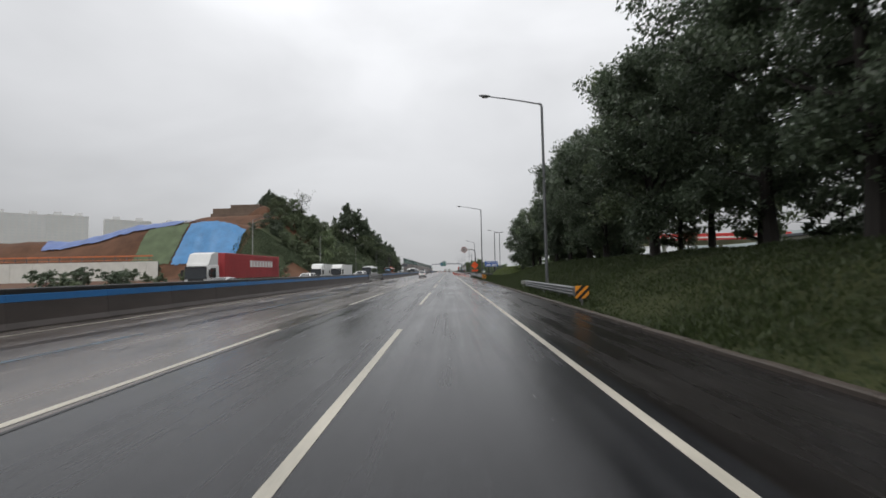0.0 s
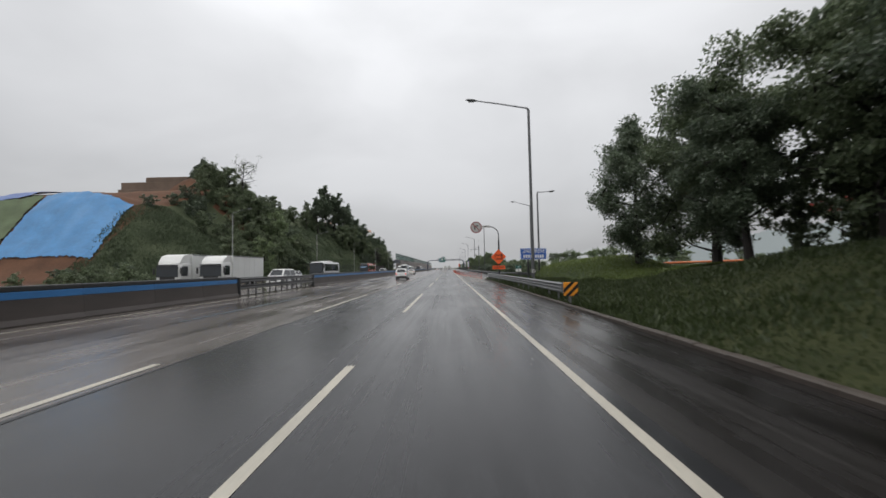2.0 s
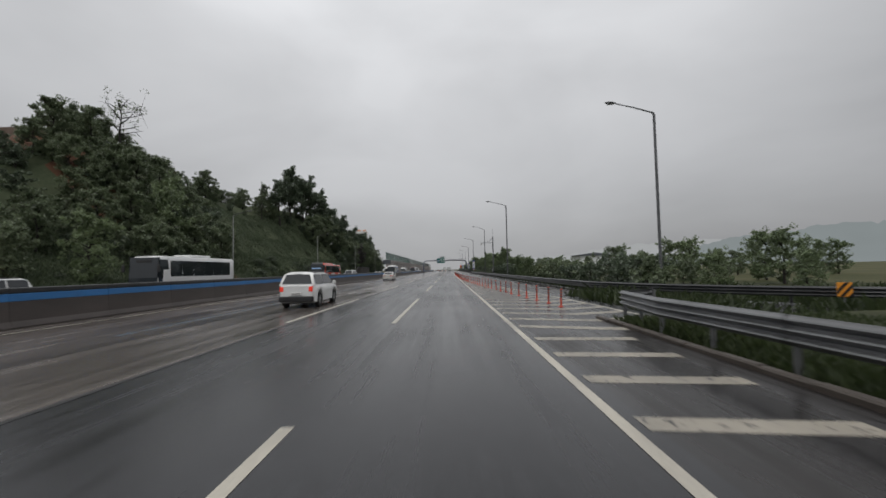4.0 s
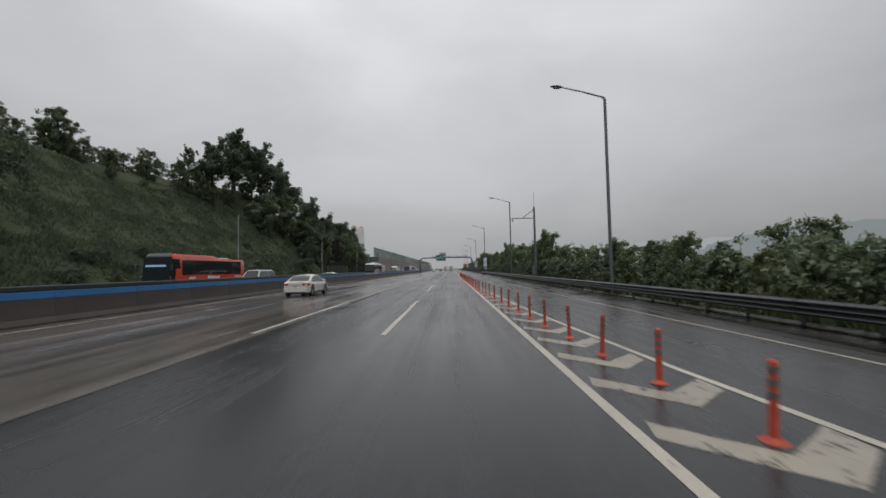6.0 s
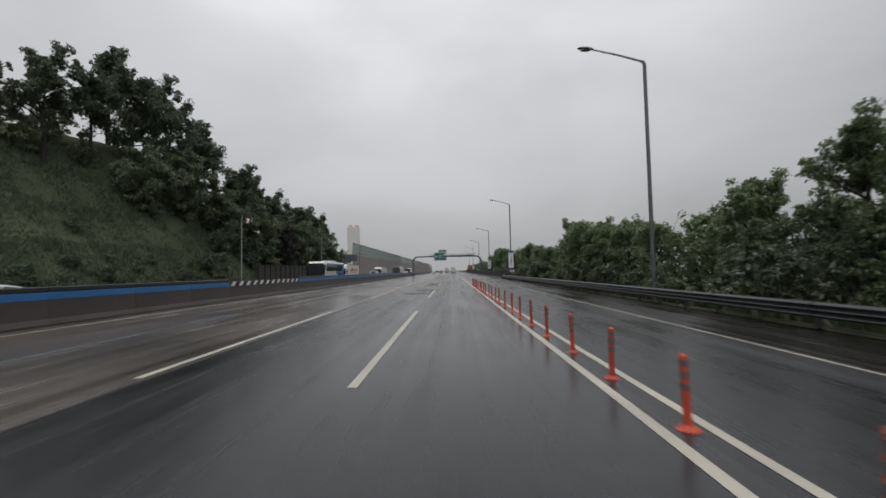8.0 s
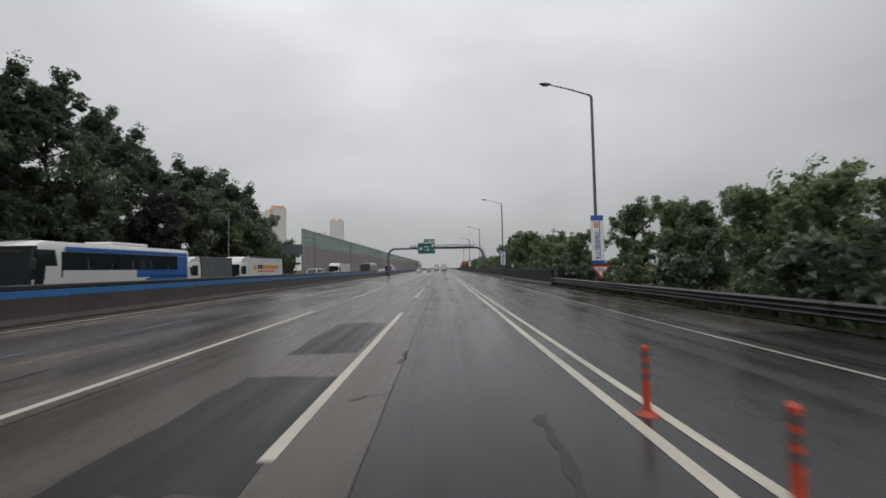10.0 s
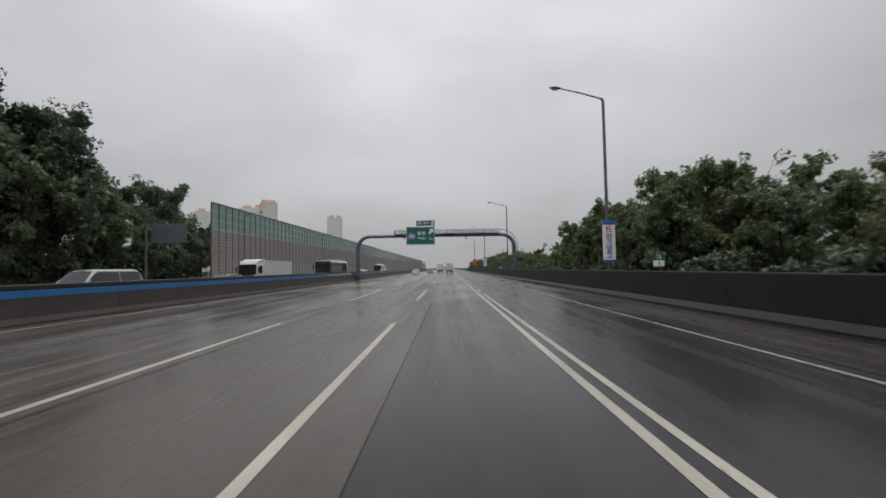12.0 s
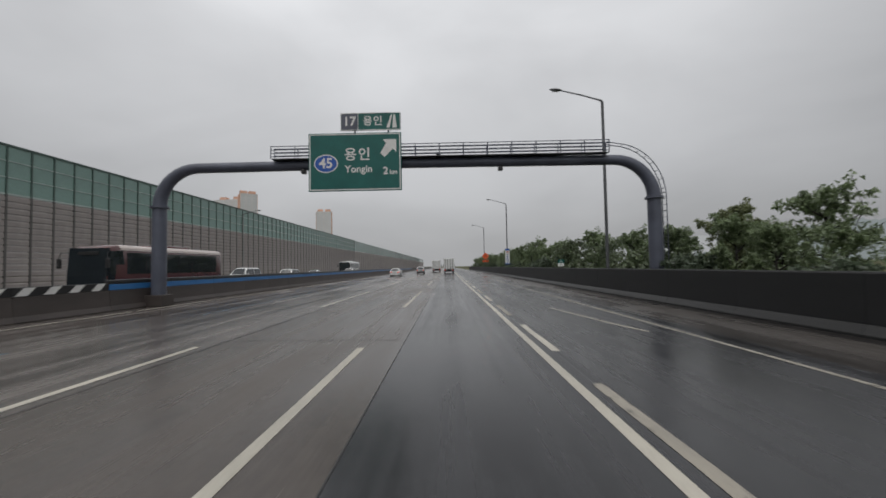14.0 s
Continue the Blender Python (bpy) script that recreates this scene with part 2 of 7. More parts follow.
M["leaf_dark"] = leaf_mat("leaf_dark_green", (0.074, 0.1, 0.066), (0.15, 0.192, 0.126))
M["leaf_mid"] = leaf_mat("leaf_mid_green", (0.108, 0.142, 0.082), (0.205, 0.252, 0.148))
M["leaf_light"] = leaf_mat("leaf_light_green", (0.125, 0.168, 0.09), (0.24, 0.305, 0.16))
M["leaf_yellow"] = leaf_mat("leaf_yellow_green", (0.122, 0.145, 0.066), (0.228, 0.256, 0.126))
M["leaf_hedge"] = leaf_mat("clipped_hedge_leaf", (0.105, 0.145, 0.042), (0.215, 0.270, 0.080))
M["leaf_grey"] = leaf_mat("blossom_grey_violet", (0.060, 0.055, 0.055), (0.150, 0.135, 0.140))
M["bark"] = mat("bark", (0.022, 0.018, 0.015), 0.8, 0.4, 3, 18, (1, 1, 0.3), 0.6)
M["tarp"] = mat("blue_tarpaulin", (0.042, 0.185, 0.40), 0.4, 0.24, 0.35, 2.2, bump=0.6)
M["tarp_violet"] = mat("faded_violet_tarpaulin", (0.11, 0.165, 0.36), 0.5, 0.25, 0.3, 2.5, bump=0.6)
M["net"] = mat("green_netting", (0.085, 0.115, 0.060), 0.8, 0.3, 0.4, 6, bump=0.5)
M["hoarding"] = mat("white_hoarding", (0.60, 0.60, 0.56), 0.5, 0.12, 0.5, 6, bump=0.05)
M["orange"] = mat("orange_sign_sheet", (0.80, 0.115, 0.025), 0.45, 0.12, 2, 20)
M["post_orange"] = mat("orange_rubber", (0.44, 0.058, 0.028), 0.45, 0.25, 5, 40, per_object=0.25)
M["post_band"] = mat("post_band_grey", (0.12, 0.085, 0.08), 0.4, 0.3, 6, 40)
M["black"] = mat("black_paint", (0.012, 0.012, 0.013), 0.45, 0.3, 3, 30)
M["yellow"] = mat("yellow_sheet", (0.76, 0.30, 0.03), 0.4, 0.15, 3, 30)
M["white"] = mat("white_sheet", (0.72, 0.72, 0.70), 0.4, 0.12, 3, 30)
M["red"] = mat("red_sheet", (0.50, 0.035, 0.03), 0.4, 0.15, 3, 30)
M["sign_grey"] = mat("dull_sign_sheet", (0.40, 0.40, 0.39), 0.4, 0.15, 3, 30)
M["sign_maroon"] = mat("dark_red_sheet", (0.22, 0.035, 0.035), 0.4, 0.15, 3, 30)
M["bus_cream"] = mat("bus_paint_cream", (0.50, 0.42, 0.39), 0.25, 0.10, 0.8, 9, coat=0.6)
M["sign_blue"] = mat("sign_blue_sheet", (0.025, 0.10, 0.40), 0.35, 0.15, 2, 20)
M["sign_green"] = mat("sign_green_sheet", (0.008, 0.112, 0.098), 0.35, 0.18, 1.5, 20)
M["gantry"] = mat("gantry_blue_grey_paint", (0.095, 0.104, 0.136), 0.38, 0.3, 0.9, 25, metal=0.1)
M["nw_grey"] = mat("noise_panel_grey", (0.32, 0.29, 0.275), 0.55, 0.22, 0.7, 14, (1, 1, 0.5), 0.1)
M["nw_post"] = mat("noise_wall_post", (0.12, 0.115, 0.11), 0.5, 0.25, 1, 20, metal=0.2)
M["nw_green"] = mat("green_acrylic_panel", (0.21, 0.33, 0.295), 0.18, 0.14, 0.4, 5, rough_var=0.08)
M["nw_rail"] = mat("pale_green_rail", (0.36, 0.44, 0.42), 0.4, 0.2, 1, 20)
M["nw_green_post"] = mat("green_steel", (0.06, 0.105, 0.09), 0.45, 0.25, 1, 20)
M["car_white"] = mat("car_paint_white", (0.70, 0.71, 0.71), 0.25, 0.06, 2, 15, coat=0.8)
M["car_pearl"] = mat("car_paint_pearl", (0.58, 0.565, 0.53), 0.25, 0.08, 2, 15, coat=0.8)
M["car_silver"] = mat("car_paint_silver", (0.40, 0.41, 0.42), 0.28, 0.08, 2, 15, metal=0.5, coat=0.8)
M["car_dark"] = mat("car_paint_dark", (0.03, 0.032, 0.036), 0.25, 0.15, 2, 15, coat=0.8)
M["truck_white"] = mat("truck_box_white", (0.66, 0.67, 0.66), 0.38, 0.10, 0.6, 9, (1, 1, 0.3))
M["bus_red"] = mat("bus_paint_red", (0.62, 0.06, 0.025), 0.25, 0.10, 0.8, 9, coat=0.6)
M["bus_blue"] = mat("bus_paint_blue", (0.035, 0.13, 0.42), 0.25, 0.10, 0.8, 9, coat=0.6)
M["bus_maroon"] = mat("bus_paint_maroon", (0.09, 0.03, 0.032), 0.25, 0.15, 0.8, 9, coat=0.6)
M["container_red"] = mat("container_red_paint", (0.36, 0.045, 0.05), 0.5, 0.22, 0.6, 9, (1, 1, 0.3), 0.1)
M["glass"] = glass_mat("dark_vehicle_glass")
M["tyre"] = mat("tyre_rubber", (0.014, 0.014, 0.014), 0.7, 0.3, 8, 40)
M["rim"] = mat("alloy_rim", (0.34, 0.345, 0.35), 0.35, 0.15, 8, 40, metal=0.3)
M["plastic"] = mat("black_plastic", (0.020, 0.020, 0.021), 0.5, 0.25, 6, 40)
M["tail_on"] = mat("tail_light_lit", (0.75, 0.05, 0.03), 0.25, 0.1, 8, 40, emit=0.25)
M["tail_off"] = mat("tail_light", (0.38, 0.03, 0.025), 0.2, 0.1, 8, 40)
M["head_lit"] = mat("head_light", (0.80, 0.80, 0.74), 0.15, 0.08, 8, 40, emit=0.5)
M["strip_blue"] = mat("destination_board_blue", (0.30, 0.48, 0.75), 0.3, 0.1, 8, 40, emit=0.25)
M["apt_pale"] = mat("apartment_pale_render", (0.64, 0.64, 0.64), 0.7, 0.10, 0.05, 0.9)
M["apt_tan"] = mat("apartment_tan_render", (0.62, 0.37, 0.27), 0.7, 0.12, 0.05, 0.9)
M["apt_win"] = mat("apartment_window", (0.62, 0.64, 0.65), 0.35, 0.2, 0.4, 3)
M["earth_wall"] = mat("stacked_earth_wall", (0.145, 0.105, 0.080), 0.8, 0.3, 0.3, 3, bump=0.7)
M["roof_dark"] = mat("dark_roof", (0.09, 0.10, 0.115), 0.5, 0.2, 0.4, 5)
M["orange_mesh"] = mat("orange_safety_rail", (0.55, 0.16, 0.06), 0.6, 0.2, 0.6, 6)


# ---- mesh helpers ----
class Geo:
    """Collects boxes, tubes and sheets into one mesh."""

    def __init__(self):
        self.v, self.f = [], []

    def add(self, verts, faces):
        k = len(self.v)
        self.v += [tuple(p) for p in verts]
        self.f += [tuple(i + k for i in f) for f in faces]
        return self

    def box(self, x0, y0, z0, x1, y1, z1):
        return self.add([(x0, y0, z0), (x1, y0, z0), (x1, y1, z0), (x0, y1, z0), (x0, y0, z1), (x1, y0, z1), (x1, y1, z1), (x0, y1, z1)],
                        [(0, 3, 2, 1), (4, 5, 6, 7), (0, 1, 5, 4), (1, 2, 6, 5), (2, 3, 7, 6), (3, 0, 4, 7)])

    def rbox(self, x0, y0, z0, x1, y1, z1, r=0.02):
        """A box with all twelve edges chamfered."""
        r = min(r, abs(x1 - x0) / 2.01, abs(y1 - y0) / 2.01, abs(z1 - z0) / 2.01)
        bm = bmesh.new()
        bmesh.ops.create_cube(bm, size=1.0, matrix=Matrix.Translation(((x0 + x1) / 2, (y0 + y1) / 2, (z0 + z1) / 2)) @ Matrix.Diagonal((x1 - x0, y1 - y0, z1 - z0, 1)))
        bmesh.ops.bevel(bm, geom=bm.edges[:], offset=r, segments=2, affect="EDGES", profile=0.5)
        return self.take(bm)

    def take(self, bm):
        bm.verts.index_update()
        self.add([v.co for v in bm.verts], [[v.index for v in f.verts] for f in bm.faces])
        bm.free()
        return self

    def tube(self, pts, r0, r1=None, n=10, caps=True):
        pts = [Vector(p) for p in pts]
        r1 = r0 if r1 is None else r1
        k, last = len(self.v), len(pts) - 1
        side = None
        for i, p in enumerate(pts):
            d = (pts[min(i + 1, last)] - pts[max(i - 1, 0)]).normalized()
            if side is None:
                side = d.orthogonal().normalized()
            side = (side - d * side.dot(d)).normalized()
            up = d.cross(side)
            r = r0 + (r1 - r0) * i / max(1, last)
            for j in range(n):
                a = 2 * math.pi * j / n
                self.v.append(tuple(p + (side * math.cos(a) + up * math.sin(a)) * r))
        for i in range(last):
            for j in range(n):
                a, b = k + i * n + j, k + i * n + (j + 1) % n
                self.f.append((a, b, b + n, a + n))
        if caps:
            self.f.append(tuple(range(k + n - 1, k - 1, -1)))
            self.f.append(tuple(range(k + last * n, k + last * n + n)))
        return self

    def extrude_y(self, profile, ys, shift=None):
        """An open or closed (x, z) profile swept along y; shift(y) moves it in x."""
        k, n = len(self.v), len(profile)
        for y in ys:
            s = shift(y) if shift else 0.0
            self.v += [(x + s, y, z) for x, z in profile]
        for i in range(len(ys) - 1):
            for j in range(n - 1):
                a = k + i * n + j
                self.f.append((a, a + 1, a + n + 1, a + n))
        return self

    def slab(self, outline, axis, lo, hi):
        """A polygon given in the two other axes, made solid from lo to hi along axis."""
        n, k = len(outline), len(self.v)

        def put(a, b, c):
            return {"x": (c, a, b), "y": (a, c, b), "z": (a, b, c)}[axis]
        self.v += [put(a, b, lo) for a, b in outline] + [put(a, b, hi) for a, b in outline]
        self.f.append(tuple(range(k + n - 1, k - 1, -1)))
        self.f.append(tuple(range(k + n, k + 2 * n)))
        for j in range(n):
            a, b = k + j, k + (j + 1) % n
            self.f.append((a, b, b + n, a + n))
        return self

    def mesh(self, name, material, smooth=False, recalc=True):
        me = bpy.data.meshes.new(name)
        me.from_pydata(self.v, [], self.f)
        if recalc:
            bm = bmesh.new()
            bm.from_mesh(me)
            bmesh.ops.recalc_face_normals(bm, faces=bm.faces[:])
            bm.to_mesh(me)
            bm.free()
        me.materials.append(M[material] if isinstance(material, str) else material)
        if smooth:
            me.shade_smooth()
            me.set_sharp_from_angle(angle=radians(35))
        me.update()
        return me


def part(name, geo, material, parent, label="", smooth=False):
    me = geo if isinstance(geo, bpy.types.Mesh) else geo.mesh(name, material, smooth)
    ob = new(name, me)
    ob.parent = parent
    if label:
        ob["label"] = label
    return ob


def thing(name, label, category, group="", kind="", at=(0, 0, 0), turn=0.0):
    ob = new(name)
    ob.matrix_basis = pose(*at, 0, 0, turn)
    return tagged(ob, label, category, group, kind)


def setting(name, geo, material, label, category, smooth=False, kind="structure"):
    me = geo if isinstance(geo, bpy.types.Mesh) else geo.mesh(name, material, smooth)
    return tagged(new(name, me), label, category, "", kind)


def text_mesh(name, body, size, material, depth=0.004, bold=0.0, spacing=1.0):
    """Lettering in the built-in font, upright in the xz plane, facing -y, centred on the origin."""
    cu = bpy.data.curves.new(name, "FONT")
    cu.body, cu.size, cu.extrude, cu.align_x, cu.align_y = body, size, depth, "CENTER", "CENTER"
    cu.offset = bold
    cu.space_character = spacing
    cu.resolution_u = 3
    ob = new(name, cu)
    dg = bpy.context.evaluated_depsgraph_get()
    me = bpy.data.meshes.new_from_object(ob.evaluated_get(dg))
    bpy.data.objects.remove(ob)
    bpy.data.curves.remove(cu)
    me.transform(Matrix.Rotation(radians(90), 4, "X"))
    if not me.vertices:
        me = Geo().box(-size, -depth, -size / 3, size, depth, size / 3).mesh(name, material)
    me.materials.clear()
    me.materials.append(M[material])
    return me


def fast_mesh(name, verts, faces, material):
    """A large mesh of quads from arrays."""
    me = bpy.data.meshes.new(name)
    verts, faces = np.asarray(verts, np.float32), np.asarray(faces, np.int32)
    k = faces.shape[1]
    me.vertices.add(len(verts))
    me.vertices.foreach_set("co", verts.ravel())
    me.loops.add(faces.size)
    me.loops.foreach_set("vertex_index", faces.ravel())
    me.polygons.add(len(faces))
    me.polygons.foreach_set("loop_start", np.arange(0, faces.size, k, dtype=np.int32))
    me.update(calc_edges=True)
    me.materials.append(M[material])
    return me


def leaves_at(points, size, rng, droop=0.0, simple=False, flat=1.0):
    """One small leaf at each point, at random angles; simple: three-cornered, for far trees."""
    n = len(points)
    d = rng.normal(size=(n, 3))
    d[:, 2] = d[:, 2] * flat - droop
    d /= np.linalg.norm(d, axis=1, keepdims=True) + 1e-9
    s = np.cross(d, rng.normal(size=(n, 3)) * 0.65 + [0, 0, 1])
    s /= np.linalg.norm(s, axis=1, keepdims=True) + 1e-9
    up = np.cross(d, s)
    ln = size * rng.uniform(0.7, 1.4, (n, 1))
    wd = ln * rng.uniform(0.24, 0.4, (n, 1))
    a = points
    mid = points + d * ln * 0.5
    v = np.stack([a, mid + s * wd + up * wd * 0.35, points + d * ln, mid - s * wd + up * wd * 0.35], 1).reshape(-1, 3)
    if simple:
        v = np.stack([points + s * wd * 1.25, points + d * ln * 1.1, points - s * wd * 1.25], 1).reshape(-1, 3)
        return v, np.arange(n)[:, None] * 3 + [0, 1, 2]
    i = np.arange(n)[:, None] * 4
    return v, np.concatenate([i + [0, 1, 2, 3]], 0)


# ---- ground, roads, banks ----
def step(a, b, x):
    t = min(1.0, max(0.0, (x - a) / (b - a)))
    return t * t * (3 - 2 * t)


def bank_right(x, y):
    """Grass bank beside the shoulder, sinking towards the slip road."""
    top = 2.5 - 1.5 * step(47, 77, y) - 0.95 * step(84, 104, y)
    z = top * step(5.0, 13.5, x)
    if y > 100:
        z = -0.06 - 0.2 * step(9.4, 13, x)
    return z + 0.5 * step(60, 260, x)


def hill_left(x, y):
    """Cut hillside beyond the far carriageway."""
    rise = 18.0 * step(105, 126, y) + 6.0 * step(134, 156, y) * (1 - step(92, 106, -x)) + 1.5 * step(196, 220, y) - 14.0 * step(244, 296, y) - 10.0 * step(285, 318, y)
    rise = max(rise, 0.6)
    width = 33 - 9 * math.exp(-((y - 158) / 17) ** 2) + 3 * step(190, 210, y) - 12 * step(226, 250, y)
    t = (-35.5 - x) / width
    side = step(0.0, 1.0, t) * 0.55 + 0.45 * min(1.0, max(0.0, t))
    far = 1.0 - 0.30 * step(86, 120, -x) * (1 - step(150, 190, y)) - 0.68 * step(150, 240, -x)
    rough = 0.9 * noise.noise(Vector((x * 0.09, y * 0.09, 0.3))) + 0.35 * noise.noise(Vector((x * 0.3, y * 0.3, 5.3)))
    z = rise * side * far + rough * min(1.0, max(0.0, t) * 3) * min(1.0, rise / 6)
    bench = step(160, 172, y) * (1 - step(236, 250, y))
    return z - 0.55 * bench * math.sin(2 * math.pi * z / 5.6)


def ground_z(x, y):
    if x > 4.9:
        return bank_right(x, y)
    if x < -35.5:
        return hill_left(x, y)
    return -0.03


def grid_axis(fine_lo, fine_hi, d, far):
    a = list(np.arange(fine_lo, fine_hi + 0.01, d))
    lo, hi, s = a[0], a[-1], d
    low, high = [], []
    while lo > -far or hi < far:
        s *= 1.6
        lo -= s
        hi += s
        low.append(max(lo, -far))
        high.append(min(hi, far))
    return sorted(set([round(float(v), 3) for v in low + a + high]))


xs = grid_axis(-130, 40, 1.6, 4500)
xs = sorted(set([v for v in xs if not (-37 < v < -34 or 4 < v < 14)] + [-36.6, -35.5, -34.5, 4.75, 4.9, 5.2, 6, 7, 8, 9, 10, 11, 12, 13, 14]))
ys = grid_axis(-40, 440, 2.4, 4500)
gv = [(x, y, ground_z(x, y) - (0.04 if -35.5 <= x <= 4.9 else 0.0)) for y in ys for x in xs]
nx = len(xs)
gf = [(j * nx + i, j * nx + i + 1, (j + 1) * nx + i + 1, (j + 1) * nx + i) for j in range(len(ys) - 1) for i in range(nx - 1)]
ground = setting("ground", Geo().add(gv, gf).mesh("ground", "field", smooth=False, recalc=False), "field",
                 "wet green verge and hillside ground", "ground")
ground.data.materials.append(M["grass"])
ground.data.materials.append(M["hill"])
ground.data.materials.append(M["soil"])
for p in ground.data.polygons:
    c = p.center
    wob = 9.0 * noise.noise(Vector((c.x * 0.03, c.y * 0.03, 8.0)))
    if 4.9 < c.x < 34 + 1.5 * wob and -45 < c.y < 440:
        p.material_index = 1
    elif c.x < -35.5 and 100 + wob < c.y < 330 + 2 * wob and c.x > -140 + 3 * wob:
        bare = noise.noise(Vector((c.x * 0.06, c.y * 0.06, 2.0)))
        p.material_index = 2
        if (c.y < 134 and c.x < -60) or (c.y < 160 and c.x < -63 + 0.5 * wob) or (c.x > -47 + 0.4 * wob and 103 < c.y < 123 + 0.5 * wob) or (144 < c.y < 160 and c.x > -58 and bare > 0.1):
            p.material_index = 3
    elif c.x < -35.5 and c.x > -140 + 3 * wob and 20 + 2 * wob < c.y <= 100 + wob:
        p.material_index = 2 if c.x > -50 + wob else 3
    p.use_smooth = True


def sheet(name, x0, x1, y0, y1, z, material, label, category="road", nseg=1):
    g = Geo()
    g.add([(x0, y0, z), (x1, y0, z), (x1, y1, z), (x0, y1, z)], [(0, 1, 2, 3)])
    return setting(name, g.mesh(name, material, recalc=False), material, label, category)


def ribbon(name, left, right, z, material, label, category="road"):
    """A sheet between two plan curves given as (x, y) pairs."""
    g = Geo()
    n = len(left)
    g.add([(x, y, z) for x, y in left] + [(x, y, z) for x, y in right], [(i, n + i, n + i + 1, i + 1) for i in range(n - 1)])
    return setting(name, g, material, label, category)


END = 900.0
sheet("road_old_lanes", -14.35, -5.25, -40, END, 0.0, "asphalt_old", "wet grey-brown worn asphalt of the inner lanes")
sheet("road_asphalt_lane", -5.25, 2.1, -40, 203.5, 0.0, "asphalt", "wet dark asphalt of the driving lanes")
sheet("road_concrete_lane", -5.25, -0.95, 203.5, END, 0.0, "concrete_road", "wet brownish concrete slabs of the second lane")
sheet("road_dark_lane", -0.95, 2.1, 203.5, END, 0.0, "asphalt", "wet dark asphalt of the driving lane")
sheet("shoulder_near", 2.1, 4.72, -40, 97, 0.0, "shoulder", "wet near-black asphalt shoulder")
sheet("slip_lane", 2.1, 6.3, 97, END, 0.0, "asphalt_merge", "wet dark asphalt of the merging lane")
sheet("shoulder_bridge", 6.3, 8.95, 226, END, 0.0, "concrete_pale", "wet brownish concrete shoulder along the parapet")
sheet("shoulder_far", 6.3, 8.95, 112, 226, 0.0, "shoulder", "wet dark asphalt shoulder along the parapet")
ribbon("slip_road", [(6.3, 112), (6.3, 104), (6.3, 100.5), (8, 98.5), (12, 95.5), (18, 92), (30, 87), (48, 80)],
       [(8.95, 112), (8.95, 112), (10.8, 109), (12.6, 106), (15.5, 102.8), (21, 99), (32, 94), (50, 87)], 0.0, "asphalt", "wet dark slip road from the service area")
sheet("road_opposite", -33.6, -15.0, -40, END, 0.0, "asphalt_old", "wet grey opposite carriageway")
sheet("verge_opposite", -35.6, -33.6, -40, END, 0.01, "kerb", "concrete gutter strip beside the opposite carriageway", "gutter")

# repair patches and a joint in the slabs
for n_, (x0, y0, x1, y1) in enumerate(((-3.9, 203.5, -1.75, 205.8), (-3.4, 207.6, -1.55, 211.2), (-2.05, 206.9, -1.9, 208.0), (-3.35, 219.1, -1.8, 222.6), (-3.2, 214.0, -2.3, 215.2), (-3.4, 224.4, -2.0, 229.0))):
    g = Geo()
    ring = []
    for a_, b_, c_, d_ in ((x0, y0, x1, y0), (x1, y0, x1, y1), (x1, y1, x0, y1), (x0, y1, x0, y0)):
        for k_ in range(7):
            u = k_ / 7
            ring.append((a_ + (c_ - a_) * u + random.uniform(-0.06, 0.06), b_ + (d_ - b_) * u + random.uniform(-0.07, 0.07)))
    g.add([(x, y, 0.0045) for x, y in ring], [tuple(range(len(ring)))])
    setting("road_patch", g, "patch", "fresh black asphalt repair patch in the lane", "road patch")
g = Geo()
g.add([(-4.6 + 0.42 * math.cos(2 * math.pi * k / 22) * (1 + 0.08 * math.sin(5 * k)), 209.9 + 0.30 * math.sin(2 * math.pi * k / 22), 0.0045) for k in range(22)], [tuple(range(22))])
setting("road_patch", g, "patch", "round black asphalt repair patch in the lane", "road patch")
for yj in (206.7, 212.7, 218.7, 230.4, 241.6, 259.0, 277.0, 294.5, 312.0, 330.0, 348.0):
    g = Geo()
    pts = [(-5.2 + 4.2 * k / 8, yj + random.uniform(-0.02, 0.02) - 0.12 * (k - 4) / 4) for k in range(9)]
    g.add([(x, y - 0.013, 0.0045) for x, y in pts] + [(x, y + 0.013, 0.0045) for x, y in pts], [(k, k + 1, k + 10, k + 9) for k in range(8)])
    setting("slab_joint", g, "black", "dark sealed joint across the concrete slabs", "joint")

def crack(pts, w=0.035, seed=1, wander=0.05):
    r = random.Random(seed)
    g = Geo()
    fine = []
    for (xa, ya), (xb, yb) in zip(pts, pts[1:]):
        for k in range(10):
            u = k / 10
            fine.append((xa + (xb - xa) * u + r.uniform(-wander, wander), ya + (yb - ya) * u, r.uniform(0.4, 1.2) * w))
    n = len(fine)
    g.add([(x - h, y, 0.0045) for x, y, h in fine] + [(x + h, y, 0.0045) for x, y, h in fine], [(k, n + k, n + k + 1, k + 1) for k in range(n - 1)])
    return setting("road_crack", g, "black", "ragged dark crack in the wet road surface", "crack")

crack([(-5.25, -20), (-5.3, 20), (-5.2, 60), (-5.3, 100), (-5.22, 150), (-5.28, 203)], 0.05, 3)
crack([(-0.94, 204), (-0.96, 212), (-0.94, 218), (-0.96, 226), (-0.94, 236), (-0.95, 300), (-0.94, 360)], 0.014, 4, 0.008)
crack([(-1.44, 221.35), (-1.2, 221.55), (-0.92, 221.6)], 0.05, 5)
crack([(-0.98, 223.4), (-0.94, 224.6)], 0.05, 8)
crack([(-1.21, 284.4), (-0.85, 284.75)], 0.05, 9)
crack([(0.78, 216.6), (0.84, 217.8), (0.80, 219.0), (0.84, 220.9)], 0.07, 10)
